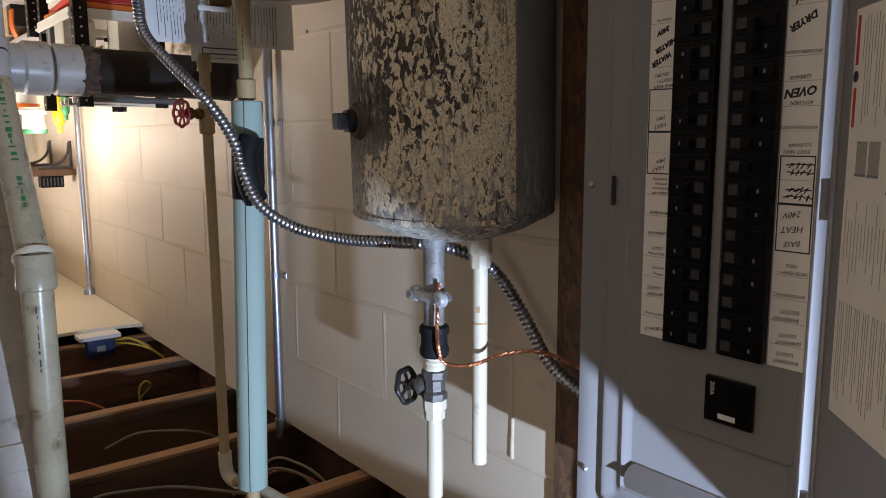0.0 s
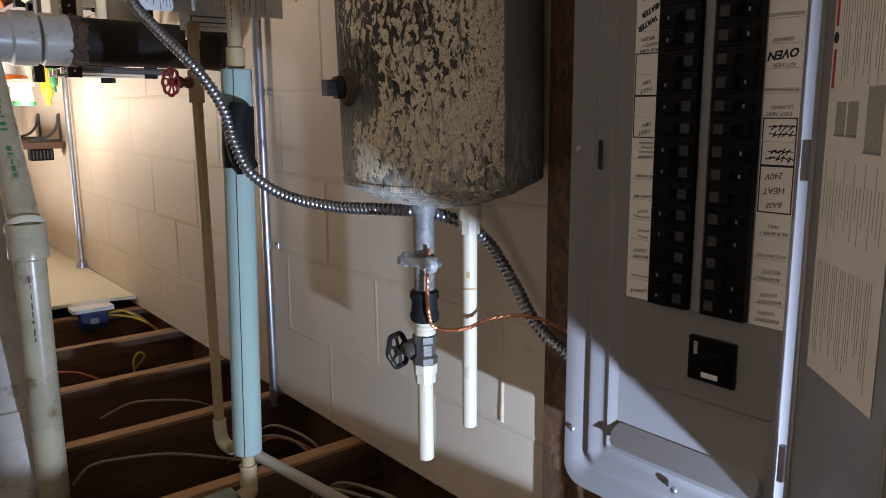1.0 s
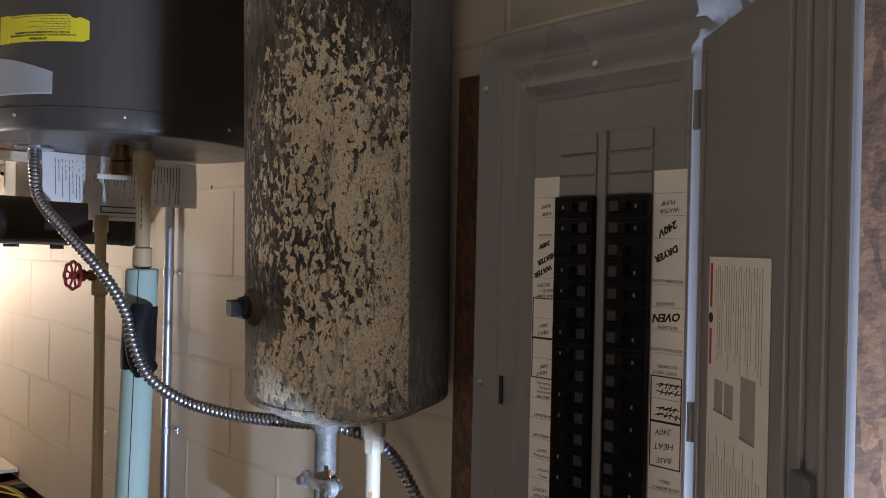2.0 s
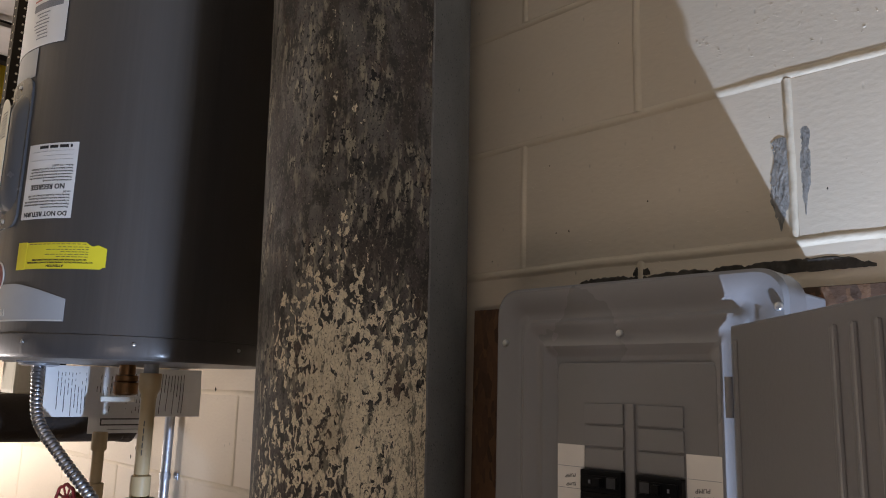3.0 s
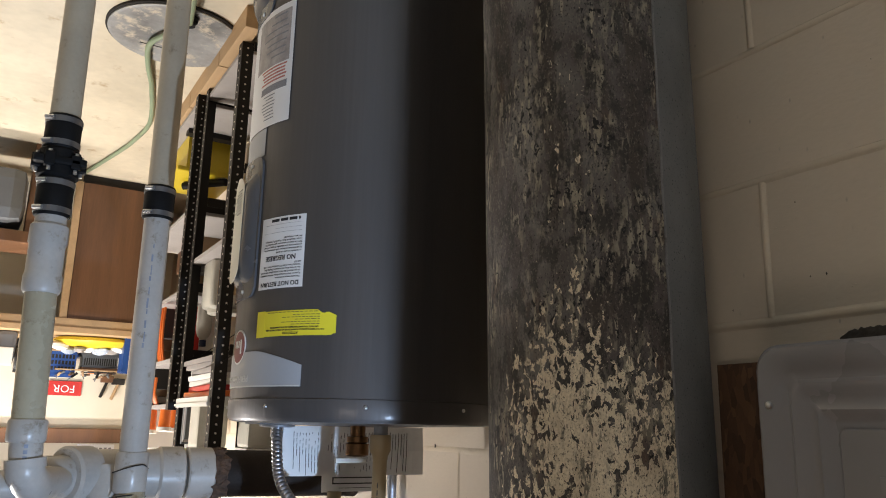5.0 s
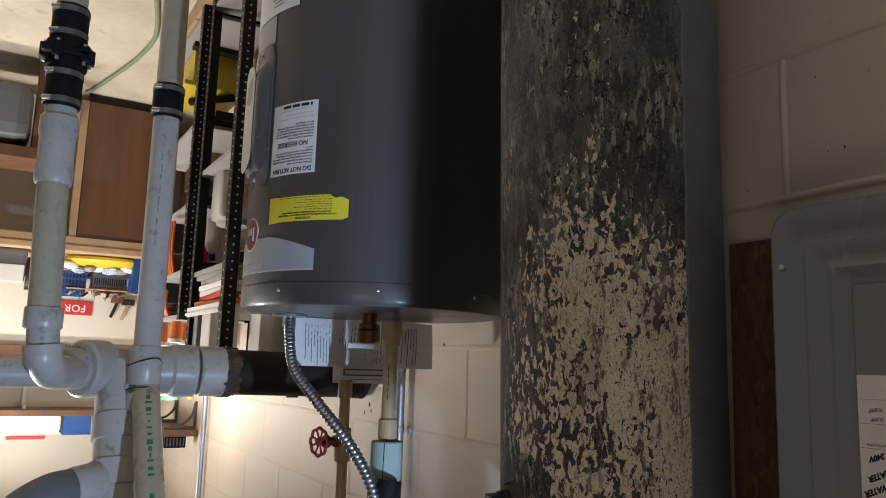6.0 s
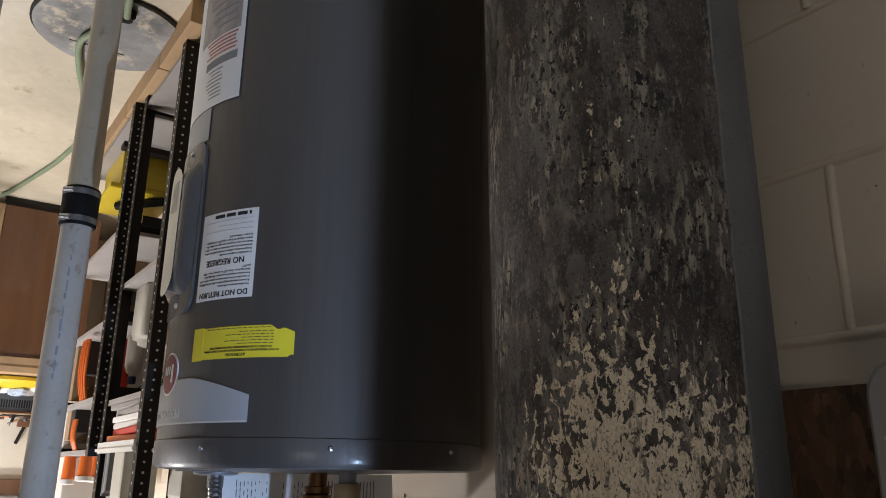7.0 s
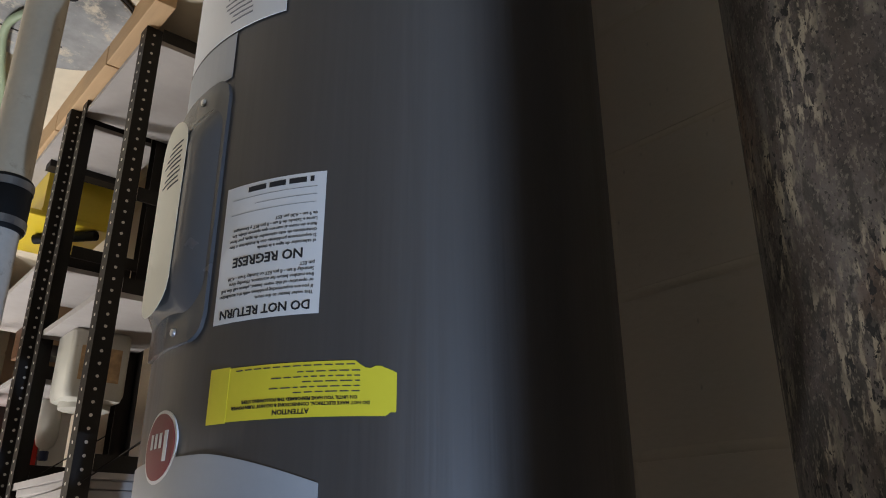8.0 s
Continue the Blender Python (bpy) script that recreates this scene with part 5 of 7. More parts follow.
part("reducer", lathe([(0.0325, 1.441), (0.0355, 1.445), (0.0355, 1.526), (0.0325, 1.53)], (P1X - 0.002, P1Y, 0), 28), PVC, sump, smooth=True)
part("coupling", lathe([(0.033, 1.545), (0.036, 1.548), (0.036, 1.585), (0.033, 1.588)], (P1X - 0.002, P1Y, 0), 28), PVC, sump, smooth=True)
SL0, SL1 = Vector((P1X - 0.006, P1Y, 1.53)), Vector((0.612, 1.705, 1.905))
part("slanting_pipe", rod(SL0, SL1, 0.0302, 28), PVC_OLD, sump, smooth=True)
part("cement_ring", lathe([(0.0325, -0.022), (0.0385, -0.019), (0.0395, -0.012), (0.0365, -0.006)], sides=28, m=along(SL1, SL1 * 2 - SL0)[0]), CPVC_LIGHT, sump, "cream bead of cement", True)
part("upper_coupling", lathe([(0.0335, 1.885), (0.0360, 1.890), (0.0360, 1.925), (0.0375, 1.928), (0.0375, 1.953), (0.0335, 1.957)], (0.613, 1.70, 0), 28), PVC_OLD, sump, smooth=True)
part("riser", rod((0.613, 1.70, 1.90), (0.614, 1.70, 2.672), 0.0302, 28), PVC_OLD, sump, smooth=True)
rng = random.Random(17)
for k in range(18):
    f = 0.10 + 0.034 * k + (0.06 if k > 12 else 0)
    q = along(SL0.lerp(SL1, f), SL1)[0]
    w, h = rng.uniform(0.0015, 0.007), rng.uniform(0.003, 0.013)
    turn = q.to_3x3().transposed() @ Vector((0.05, -1, -0.1))
    part("green_print", wrapped(0, 0, 0.0303, math.degrees(math.atan2(turn.y, turn.x)) - math.degrees(w / 0.03), math.degrees(math.atan2(turn.y, turn.x)) + math.degrees(w / 0.03), 0, h, 0.0002, 3, 1), INK_GREEN, sump).matrix_basis = q
for k in range(8):
    part("black_print", wrapped(0.613, 1.70, 0.0304, -75, -70 + rng.uniform(-2, 3), 1.985 + 0.018 * k, 1.985 + 0.018 * k + rng.uniform(0.004, 0.015), 0.0002, 3, 1), INK_PENCIL, sump)
for k in range(10):
    part("pipe_print", wrapped(P1X, P1Y, 0.0304, -81, -76 + 3 * (k % 2), 0.965 + 0.026 * k, 0.976 + 0.026 * k + 0.006 * (k % 3), 0.0002, 3, 1), INK_BLUE, sump)
part("tie_wire", tube([(P1X - 0.037, P1Y - 0.006, 1.478), (P1X - 0.02, P1Y - 0.034, 1.468), (P1X + 0.012, P1Y - 0.036, 1.474), (P1X + 0.037, P1Y - 0.004, 1.486)], 0.0016, 6), IRON, sump)
part("tie_wire", tube([(P1X - 0.037, P1Y - 0.006, 1.538), (P1X - 0.01, P1Y - 0.0365, 1.532), (P1X + 0.02, P1Y - 0.034, 1.534), (P1X + 0.037, P1Y - 0.002, 1.54)], 0.0016, 6), IRON, sump)

sump2 = thing("sump_pipe", "plastic discharge pipe with a black check valve", "pipe")
part("lower_pipe", rod((P2X + 0.004, P2Y, FLOOR - 0.02), (P2X, P2Y, 0.77), 0.0302, 28), PVC_DULL, sump2, smooth=True)
rubber_sleeve(sump2, P2X, P2Y, 0.747, 0.822, 0.0335)
check = part("check_valve", lathe([(0.034, 0.820), (0.041, 0.826), (0.041, 0.880), (0.034, 0.886)], (P2X, P2Y, 0), 20), RUBBER, sump2, "black check valve body with lugs", True)
part("flange_plate", box(P2X - 0.050, P2X + 0.050, P2Y - 0.044, P2Y + 0.044, 0.844, 0.862, 0.006), RUBBER, check)
for dx, dy in ((0.042, -0.012), (-0.042, -0.012), (0.02, -0.04), (-0.03, -0.034)):
    part("lug", box(P2X + dx - 0.010, P2X + dx + 0.010, P2Y + dy - 0.010, P2Y + dy + 0.010, 0.838, 0.868, 0.003), RUBBER, check)
    part("bolt", rod((P2X + dx, P2Y + dy, 0.832), (P2X + dx, P2Y + dy, 0.877), 0.004, 8), SCREW, check)
rubber_sleeve(sump2, P2X, P2Y, 0.884, 0.966, 0.0335)
part("short_pipe", rod((P2X, P2Y, 0.955), (P2X, P2Y, 0.995), 0.0302, 28), PVC, sump2, smooth=True)
part("white_coupling", lathe([(0.033, 0.983), (0.0365, 0.987), (0.0370, 1.022), (0.0345, 1.028), (0.0345, 1.086), (0.0370, 1.092), (0.0365, 1.120), (0.033, 1.126)], (P2X, P2Y, 0), 32), PVC, sump2, "white coupling with smeared cement", True)
part("upper_pipe", rod((P2X, P2Y, 1.11), (P2X - 0.010, P2Y, 1.41), 0.0302, 28), PVC_OLD, sump2, smooth=True)
part("coupling", lathe([(0.033, 1.374), (0.036, 1.378), (0.036, 1.414), (0.033, 1.418)], (P2X - 0.010, P2Y, 0), 28), PVC, sump2, smooth=True)
part("neck", rod((P2X - 0.010, P2Y, 1.40), (P2X - 0.016, P2Y, 1.47), 0.0302, 28), PVC, sump2, smooth=True)
for k in range(4):
    part("pipe_print", wrapped(P2X - 0.013, P2Y, 0.0306, -92, -78, 1.421 + 0.011 * k, 1.428 + 0.011 * k, 0.0002, 3, 1), INK_BLUE, sump2)
part("sweep_elbow", tube([(P2X - 0.014, P2Y, 1.455), (P2X - 0.018, P2Y + 0.004, 1.476), (P2X - 0.036, P2Y + 0.035, 1.500), (P2X - 0.064, P2Y + 0.11, 1.503)], 0.035, 24), PVC, sump2, smooth=True)
part("hub", rod((P2X - 0.014, P2Y, 1.448), (P2X - 0.016, P2Y, 1.466), 0.037, 28), PVC, sump2, smooth=True)
part("cross_pipe", rod((P2X - 0.03, P2Y + 0.055, 1.503), (1.75, P2Y + 0.055, 1.506), 0.0302, 28), PVC, sump2, smooth=True)
part("cross_hub", rod((P2X + 0.07, P2Y + 0.055, 1.503), (P2X + 0.10, P2Y + 0.055, 1.503), 0.036, 28), PVC, sump2, smooth=True)
part("link_pipe", rod((P2X - 0.05, P2Y + 0.085, 1.503), (0.745, 2.055, 1.502), 0.0302, 28), PVC, sump2, smooth=True)

drain = thing("drain_stack", "large white plastic drain stack with black wall pipe", "drain pipe")
part("black_pipe", rod((0.02, DY, DZ + 0.006), (0.40, DY, DZ), 0.0572, 40), ABS, drain, "black plastic pipe leaving through the wall", True)
rng = random.Random(5)
bm = lathe([(0.058, 0), (0.060, 0.010), (0.0605, 0.022), (0.059, 0.034)], sides=40, m=along((0.375, DY, DZ), (0.45, DY, DZ))[0])
for v in bm.verts:
    v.co += Vector((rng.uniform(-0.010, 0.012), 0, 0)) + (v.co - Vector((v.co.x, DY, DZ))) * rng.uniform(-0.03, 0.09)
part("tar_collar", bm, TAR, drain, "flaking tar at the joint")
part("wall_end", lathe([(0.060, 0), (0.060, 0.03)], sides=40, m=along((0.012, DY, DZ + 0.006), (0.1, DY, DZ))[0]), ABS, drain)
part("white_hub", lathe([(0.0585, 0), (0.062, 0.004), (0.062, 0.060), (0.0585, 0.064)], sides=44, m=along((0.405, DY, DZ), (0.6, DY, DZ))[0]), PVC, drain, smooth=True)
part("white_collar", lathe([(0.0585, 0), (0.064, 0.004), (0.064, 0.056), (0.059, 0.062)], sides=44, m=along((0.475, DY, DZ), (0.6, DY, DZ))[0]), PVC, drain, smooth=True)
part("cross_body", rod((0.53, DY, DZ), (0.70, DY, DZ), 0.0572, 40), PVC, drain, smooth=True)
part("side_hub", lathe([(0.0585, 0), (0.066, 0.004), (0.066, 0.058), (0.060, 0.064)], sides=44, m=along((0.69, DY - 0.02, DZ), (0.80, DY - 0.09, DZ))[0]), PVC, drain, smooth=True)
part("reducing_bush", rod((0.735, DY - 0.048, DZ), (0.80, DY - 0.09, DZ), 0.046, 32), PVC, drain, smooth=True)
ST0, ST1 = Vector((0.648, 2.085, DZ - 0.01)), Vector((0.644, 1.795, 2.37))
part("stack_pipe", rod(ST0, ST1, 0.0572, 40), PVC, drain, smooth=True)
for f, r in ((0.16, 0.062), (0.27, 0.063), (0.40, 0.0615), (0.955, 0.0645)):
    part("hub", lathe([(0.0575, -0.03), (r, -0.027), (r, 0.027), (0.0575, 0.03)], sides=40, m=along(ST0.lerp(ST1, f), ST1 * 2 - ST0)[0]), PVC, drain, smooth=True)
part("branch_hub", lathe([(0.040, 0), (0.043, 0.004), (0.043, 0.06), (0.040, 0.063)], sides=32, m=along((0.685, 1.985, 1.735), (0.80, 1.945, 1.755))[0]), PVC, drain, smooth=True)
part("branch_pipe", tube([(0.73, 1.97, 1.743), (0.79, 1.945, 1.752), (0.85, 1.925, 1.79), (0.89, 1.91, 1.86), (0.895, 1.91, 2.0), (0.895, 1.91, 2.2)], 0.040, 24), PLASTIC_GREY, drain, "grey branch pipe bending upward", True)
part("top_elbow", tube([(0.644, 1.808, 2.33), (0.644, 1.788, 2.40), (0.648, 1.776, 2.47), (0.690, 1.770, 2.53), (0.78, 1.768, 2.552), (1.3, 1.768, 2.56)], 0.0625, 28), PVC, drain, smooth=True)

# ---- pit covers, hose and boards on the floor ----
for x, y, r in ((0.515, 2.62, 0.215), (0.52, 2.02, 0.26)):
    pit = thing("sump_cover", "round grey sump pit cover set in the floor", "pit cover", "sump pit covers")
    part("rim", lathe([(r + (0.022 if r > 0.25 else 0.007), FLOOR + 0.001), (r + (0.022 if r > 0.25 else 0.007), FLOOR + 0.008), (r + 0.004, FLOOR + 0.010)], (x, y, 0), 56), PIT_CREAM if r > 0.25 else DARK, pit)
    part("cover", lathe([(r, FLOOR + 0.0105), (r, FLOOR + 0.0145), (r - 0.01, FLOOR + 0.0165)], (x, y, 0), 56), PIT_CREAM if r > 0.25 else LID, pit)
    part("slot", box(x - 0.06, x + 0.10, y + 0.09, y + 0.096, FLOOR + 0.0166, FLOOR + 0.0172), DARK, pit)
    if r > 0.25:
        for q in (0.6, 0.8):
            part("ridge", lathe([(r * q - 0.006, FLOOR + 0.0166), (r * q, FLOOR + 0.022), (r * q + 0.006, FLOOR + 0.0166)], (x, y, 0), 48, closed=False), PIT_CREAM, pit)
        for q in (0.52, 0.72, 0.90, 1.01):
            part("groove", lathe([(r * q - 0.0022, FLOOR + 0.0168), (r * q, FLOOR + 0.0174), (r * q + 0.0022, FLOOR + 0.0168)], (x, y, 0), 48, closed=False), DARK, pit, "thin dark groove ring")
        for k in range(8):
            a = 2 * math.pi * (k + 0.3) / 8
            part("bolt", rod((x + r * 0.95 * math.cos(a), y + r * 0.95 * math.sin(a), FLOOR + 0.0165), (x + r * 0.95 * math.cos(a), y + r * 0.95 * math.sin(a), FLOOR + 0.022), 0.0055, 6), IRON, pit, "rusty bolt")
tagged(part("garden_hose", tube([(0.515, 2.47, 0.122), (0.555, 2.57, 0.126), (0.588, 2.68, 0.124), (0.56, 2.86, 0.118), (0.505, 3.10, FLOOR + 0.012), (0.445, 3.47, FLOOR + 0.012), (0.465, 3.74, FLOOR + 0.012), (0.50, 3.94, FLOOR + 0.012), (0.59, 4.34, FLOOR + 0.012), (0.62, 4.43, FLOOR + 0.012)], 0.0098, 12), HOSE, smooth=True), "faded green garden hose lying on the floor", "hose", "garden hoses")
tagged(part("garden_hose", tube([(0.508, 2.435, 0.135), (0.525, 2.33, 0.150), (0.552, 2.14, 0.165), (0.552, 1.98, 0.180), (0.545, 1.82, 0.160), (0.53, 1.72, 0.118), (0.50, 1.60, FLOOR + 0.012), (0.60, 1.40, FLOOR + 0.012)], 0.0098, 12), HOSE, smooth=True), "faded green garden hose crossing the pit covers", "hose", "garden hoses")
tagged(part("hose_end", lathe([(0.028, FLOOR + 0.0165), (0.028, FLOOR + 0.030), (0.021, FLOOR + 0.033), (0.021, FLOOR + 0.044)], (0.508, 2.455, 0), 20), RUBBER), "black rubber grommet on the pit cover", "grommet")
for k in range(2):
    tagged(part("pump_cord", tube([(0.98 + 0.03 * k, 1.80, FLOOR + 0.010), (0.82 + 0.02 * k, 2.01, FLOOR + 0.020), (0.70 + 0.03 * k, 2.18, FLOOR + 0.034), (0.60 + 0.025 * k, 2.32, FLOOR + 0.020), (0.535 + 0.012 * k, 2.425, FLOOR + 0.024)], 0.0075, 8), RUBBER, smooth=True), "black pump cord lying across the pit covers", "cord", "pump cords")
for y0, y1 in ((2.30, 2.62), (2.625, 3.05), (3.055, 3.72)):
    tagged(part("floor_plank", box(0.318, 0.366, y0, y1, FLOOR, FLOOR + 0.075, 0.003), PINE), "raw pine lath lying under the shelf edge", "plank", "planks under the shelves")

# ---- slotted steel shelves ----
def angle_post(name, x, y, z0, z1, sx, sy, parent):
    """An upright of slotted angle steel, flanges towards sx and sy, with rows of pale discs for its holes."""
    ob = part(name, box(min(x, x + sx * 0.038), max(x, x + sx * 0.038), min(y, y + sy * 0.002), max(y, y + sy * 0.002), z0, z1), RACK, parent)
    part("flange", box(min(x, x + sx * 0.002), max(x, x + sx * 0.002), min(y + sy * 0.002, y + sy * 0.038), max(y + sy * 0.002, y + sy * 0.038), z0, z1), RACK, ob)
    # no holes are cut: pale discs paint the bright background showing through
    bm = bmesh.new()
    z = z0 + 0.02
    while z < z1 - 0.01:
        lathe([(0.0034, 0), (0.0034, 0.0006)], sides=8, bm=bm, m=along((x + sx * 0.019, y - sy * 0.0002, z), (x + sx * 0.019, y - sy, z))[0])
        lathe([(0.0034, 0), (0.0034, 0.0006)], sides=8, bm=bm, m=along((x - sx * 0.0002, y + sy * 0.019, z), (x - sx, y + sy * 0.019, z))[0])
        z += 0.0254
    tagged(part("perforation", bm, LIT_DISC, ob), "pale discs for the lit room seen through the holes", kind="stuff")
    return ob


def rack(x0, x1, y0, y1, z1, levels, label, bare=()):
    ob = thing("shelf_rack", label, "shelf rack", "steel shelf racks")
    for x, y, sx, sy in ((x1, y0, -1, 1), (x1, y1, -1, -1), (x0, y0, 1, 1), (x0, y1, 1, -1)):
        angle_post("upright", x, y, FLOOR + (0.0752 if sx < 0 else 0.0), z1, sx, sy, ob)
    for z in levels:
        if z not in bare:
            part("board", box(x0 + 0.004, x1 - 0.004, y0 + 0.004, y1 - 0.004, z - 0.015, z, 0.001), SHELF, ob)
        for y in (y0 + 0.003, y1 - 0.005):
            part("rail", box(x0 + 0.04, x1 - 0.04, y, y + 0.002, z - 0.045, z - 0.012), RACK, ob)
        part("rail", box(x0 + 0.003, x0 + 0.005, y0 + 0.04, y1 - 0.04, z - 0.045, z - 0.012), RACK, ob)
    m, length = along((x0 + 0.02, y0 + 0.006, 1.03), (x1 - 0.02, y0 + 0.006, 1.20))
    part("brace", box(-0.009, 0.009, -0.001, 0.001, 0, length, 0, None, m), RACK, ob)
    return ob


rack(0.095, 0.345, 2.40, 2.86, 1.575, (0.20, 0.62, 0.83, 1.19, 1.54), "dark slotted steel shelf rack with grey boards", (0.62, 1.54))
rack(0.095, 0.365, 2.90, 3.66, 1.335, (0.20, 0.63, 0.93, 1.17, 1.33), "longer dark steel shelf rack full of boxes")

# ---- workbench end of the room ----
bench = thing("workbench", "pine workbench top on a brown wooden cabinet", "workbench")
part("cabinet_front", box(0.16, 0.595, 4.45, 4.47, FLOOR + 0.05, 0.895, 0.002), WALNUT, bench, "dark brown wood panel")
side = part("cabinet_side", box(0.597, 0.632, 4.44, 4.49, FLOOR + 0.05, 0.895, 0.002), PINE, bench, "raw pine frame edge")
part("cabinet_body", box(0.16, 0.597, 4.49, 4.99, FLOOR + 0.05, 0.895), WALNUT, bench)
# near-black strip stands in for the toe-kick shadow below the cabinet
part("toe_shade_strip", box(0.18, 0.60, 4.47, 4.485, FLOOR, FLOOR + 0.05), DARK, bench)
part("front_rail", box(0.10, 1.9, 4.43, 4.448, 0.872, 0.915, 0.002), PINE, bench)
part("bench_top", box(0.10, 1.9, 4.42, 4.99, 0.9155, 0.945, 0.002), PINE, bench)
part("bench_leg", box(1.80, 1.88, 4.46, 4.54, FLOOR, 0.9, 0.003), PINE, bench)


def crate(name, x0, x1, y0, y1, z0, z1, material, label, category, lid=None, group=""):
    """An open box with walls, a rim and, if asked, a lid of another colour."""
    ob = thing(name, label, category, group)
    t = 0.004
    bm = box(x0, x1, y0, y1, z0, z0 + t)
    for q in ((x0, x0 + t, y0, y1), (x1 - t, x1, y0, y1), (x0 + t, x1 - t, y0, y0 + t), (x0 + t, x1 - t, y1 - t, y1)):
        box(*q, z0 + t, z1, 0, bm)
    part("body", bm, material, ob)
    part("rim", lathe([(1, 0), (1, 1)], sides=4, m=Matrix.Translation(((x0 + x1) / 2, (y0 + y1) / 2, z1 - 0.012)) @ Matrix.Diagonal(((x1 - x0) * 0.5 * 1.46, (y1 - y0) * 0.5 * 1.46, 0.008, 1)) @ pose(0, 0, 0, 0, 0, 45), closed=False), material, ob)
    if lid:
        part("lid", box(x0 - 0.004, x1 + 0.004, y0 - 0.004, y1 + 0.004, z1, z1 + 0.012, 0.003), lid, ob)
    return ob


def bottle(name, x, y, z, r, h, material, cap, label, category="bottle"):
    ob = thing(name, label, category)
    part("body", lathe([(r * 0.92, z), (r, z + 0.004), (r, z + h * 0.62), (r * 0.75, z + h * 0.76), (r * 0.38, z + h * 0.82), (r * 0.38, z + h * 0.86)], (x, y, 0), 24), material, ob, smooth=True)
    part("cap", lathe([(r * 0.45, z + h * 0.85), (r * 0.45, z + h * 0.99), (r * 0.36, z + h)], (x, y, 0), 18), cap, ob, smooth=True)
    return ob


def tub(name, x, y, z, r, h, material, lid, label, category="tub"):
    ob = thing(name, label, category)
    part("body", lathe([(r * 0.86, z), (r * 0.88, z + 0.003), (r, z + h)], (x, y, 0), 28), material, ob, smooth=True)
    part("lid", lathe([(r + 0.004, z + h - 0.004), (r + 0.004, z + h + 0.010), (r - 0.004, z + h + 0.013)], (x, y, 0), 28), lid, ob, smooth=True)
    return ob


tagged(part("yellow_bag", lathe([(0.05, 0), (0.088, 0.006), (0.096, 0.020), (0.074, 0.040), (0.020, 0.050)], sides=13, m=Matrix.Translation((0.44, 4.60, 0.9455)) @ pose(0, 0, 0, 0, 0, 7) @ Matrix.Diagonal((2.05, 0.95, 1.15, 1))), PLASTIC_YELLOW, smooth=True), "bright yellow plastic bag lying on the workbench", "bag")
crate("parts_bin", 0.205, 0.295, 4.52, 4.66, 0.9455, 1.125, PLASTIC_BLUE, "blue plastic parts bin on the workbench", "bin")
basket = crate("slotted_basket", 0.50, 0.63, 4.72, 4.86, 1.02, 1.15, PLASTIC_BLUE, "dark blue slotted plastic basket on the workbench", "basket")
for i in range(7):
    for j in range(3):
        part("slot", box(0.508 + 0.017 * i, 0.519 + 0.017 * i, 4.7185, 4.7198, 1.036 + 0.032 * j, 1.056 + 0.032 * j), DARK, basket)
tagged(part("card_box", box(0.48, 0.66, 4.70, 4.90, 0.9455, 1.018, 0.002), CARD), "brown card box under the blue basket", "box")
rng = random.Random(31)
tote = crate("storage_tote", 0.285, 0.472, 4.72, 4.88, 0.9455, 1.036, PLASTIC_GREY, "pale grey storage tote on the workbench", "tote")
wire = crate("slotted_basket", 0.29, 0.468, 4.725, 4.875, 1.0365, 1.096, PLASTIC_GREY, "grey slotted basket stacked on the tote", "basket")
for i in range(15):
    part("slot", box(0.297 + 0.0112 * i, 0.3035 + 0.0112 * i, 4.7235, 4.7248, 1.046, 1.086), DARK, wire)
tagged(part("scrap_board", box(0.27, 0.475, 4.73, 4.87, 1.0965, 1.110, 0.002), WALNUT), "brown scrap board lying across the grey basket", "board")
for k in range(4):
    tool = thing("hand_tool", "dark hand tool lying on the scrap board", "tool", "hand tools")
    a, c = Vector((0.29 + 0.03 * k, 4.75 + 0.02 * k, 1.119)), Vector((0.37 + 0.03 * k, 4.76 + 0.025 * k, 1.119))
    part("handle", rod(a, a + (c - a) * 0.55, 0.0085, 10, None, 0.002), (RUBBER, WALNUT, DARK, PLASTIC_ORANGE)[k], tool, smooth=True)
    part("blade", rod(a + (c - a) * 0.5, c, 0.004, 8), IRON, tool)
for k in range(7):
    tagged(part("clear_bag", lathe([(0.05, 0), (0.062, 0.015), (0.055, 0.04), (0.02, 0.055)], sides=9, m=Matrix.Translation((0.30 + 0.05 * k, 4.60 + 0.05 * (k % 2), 0.988 + 0.008 * (k % 3))) @ pose(0, 0, 0, 9 * (k % 3) - 9, 12 - 8 * (k % 4), 25 * k) @ Matrix.Diagonal((0.85, 0.5, 0.6, 1))), (PLASTIC_WHITE, SHELF, BAG_BLUE)[k % 3], smooth=True), "crumpled pale plastic bag on the yellow bag", "bag", "plastic bags")
rng = random.Random(77)
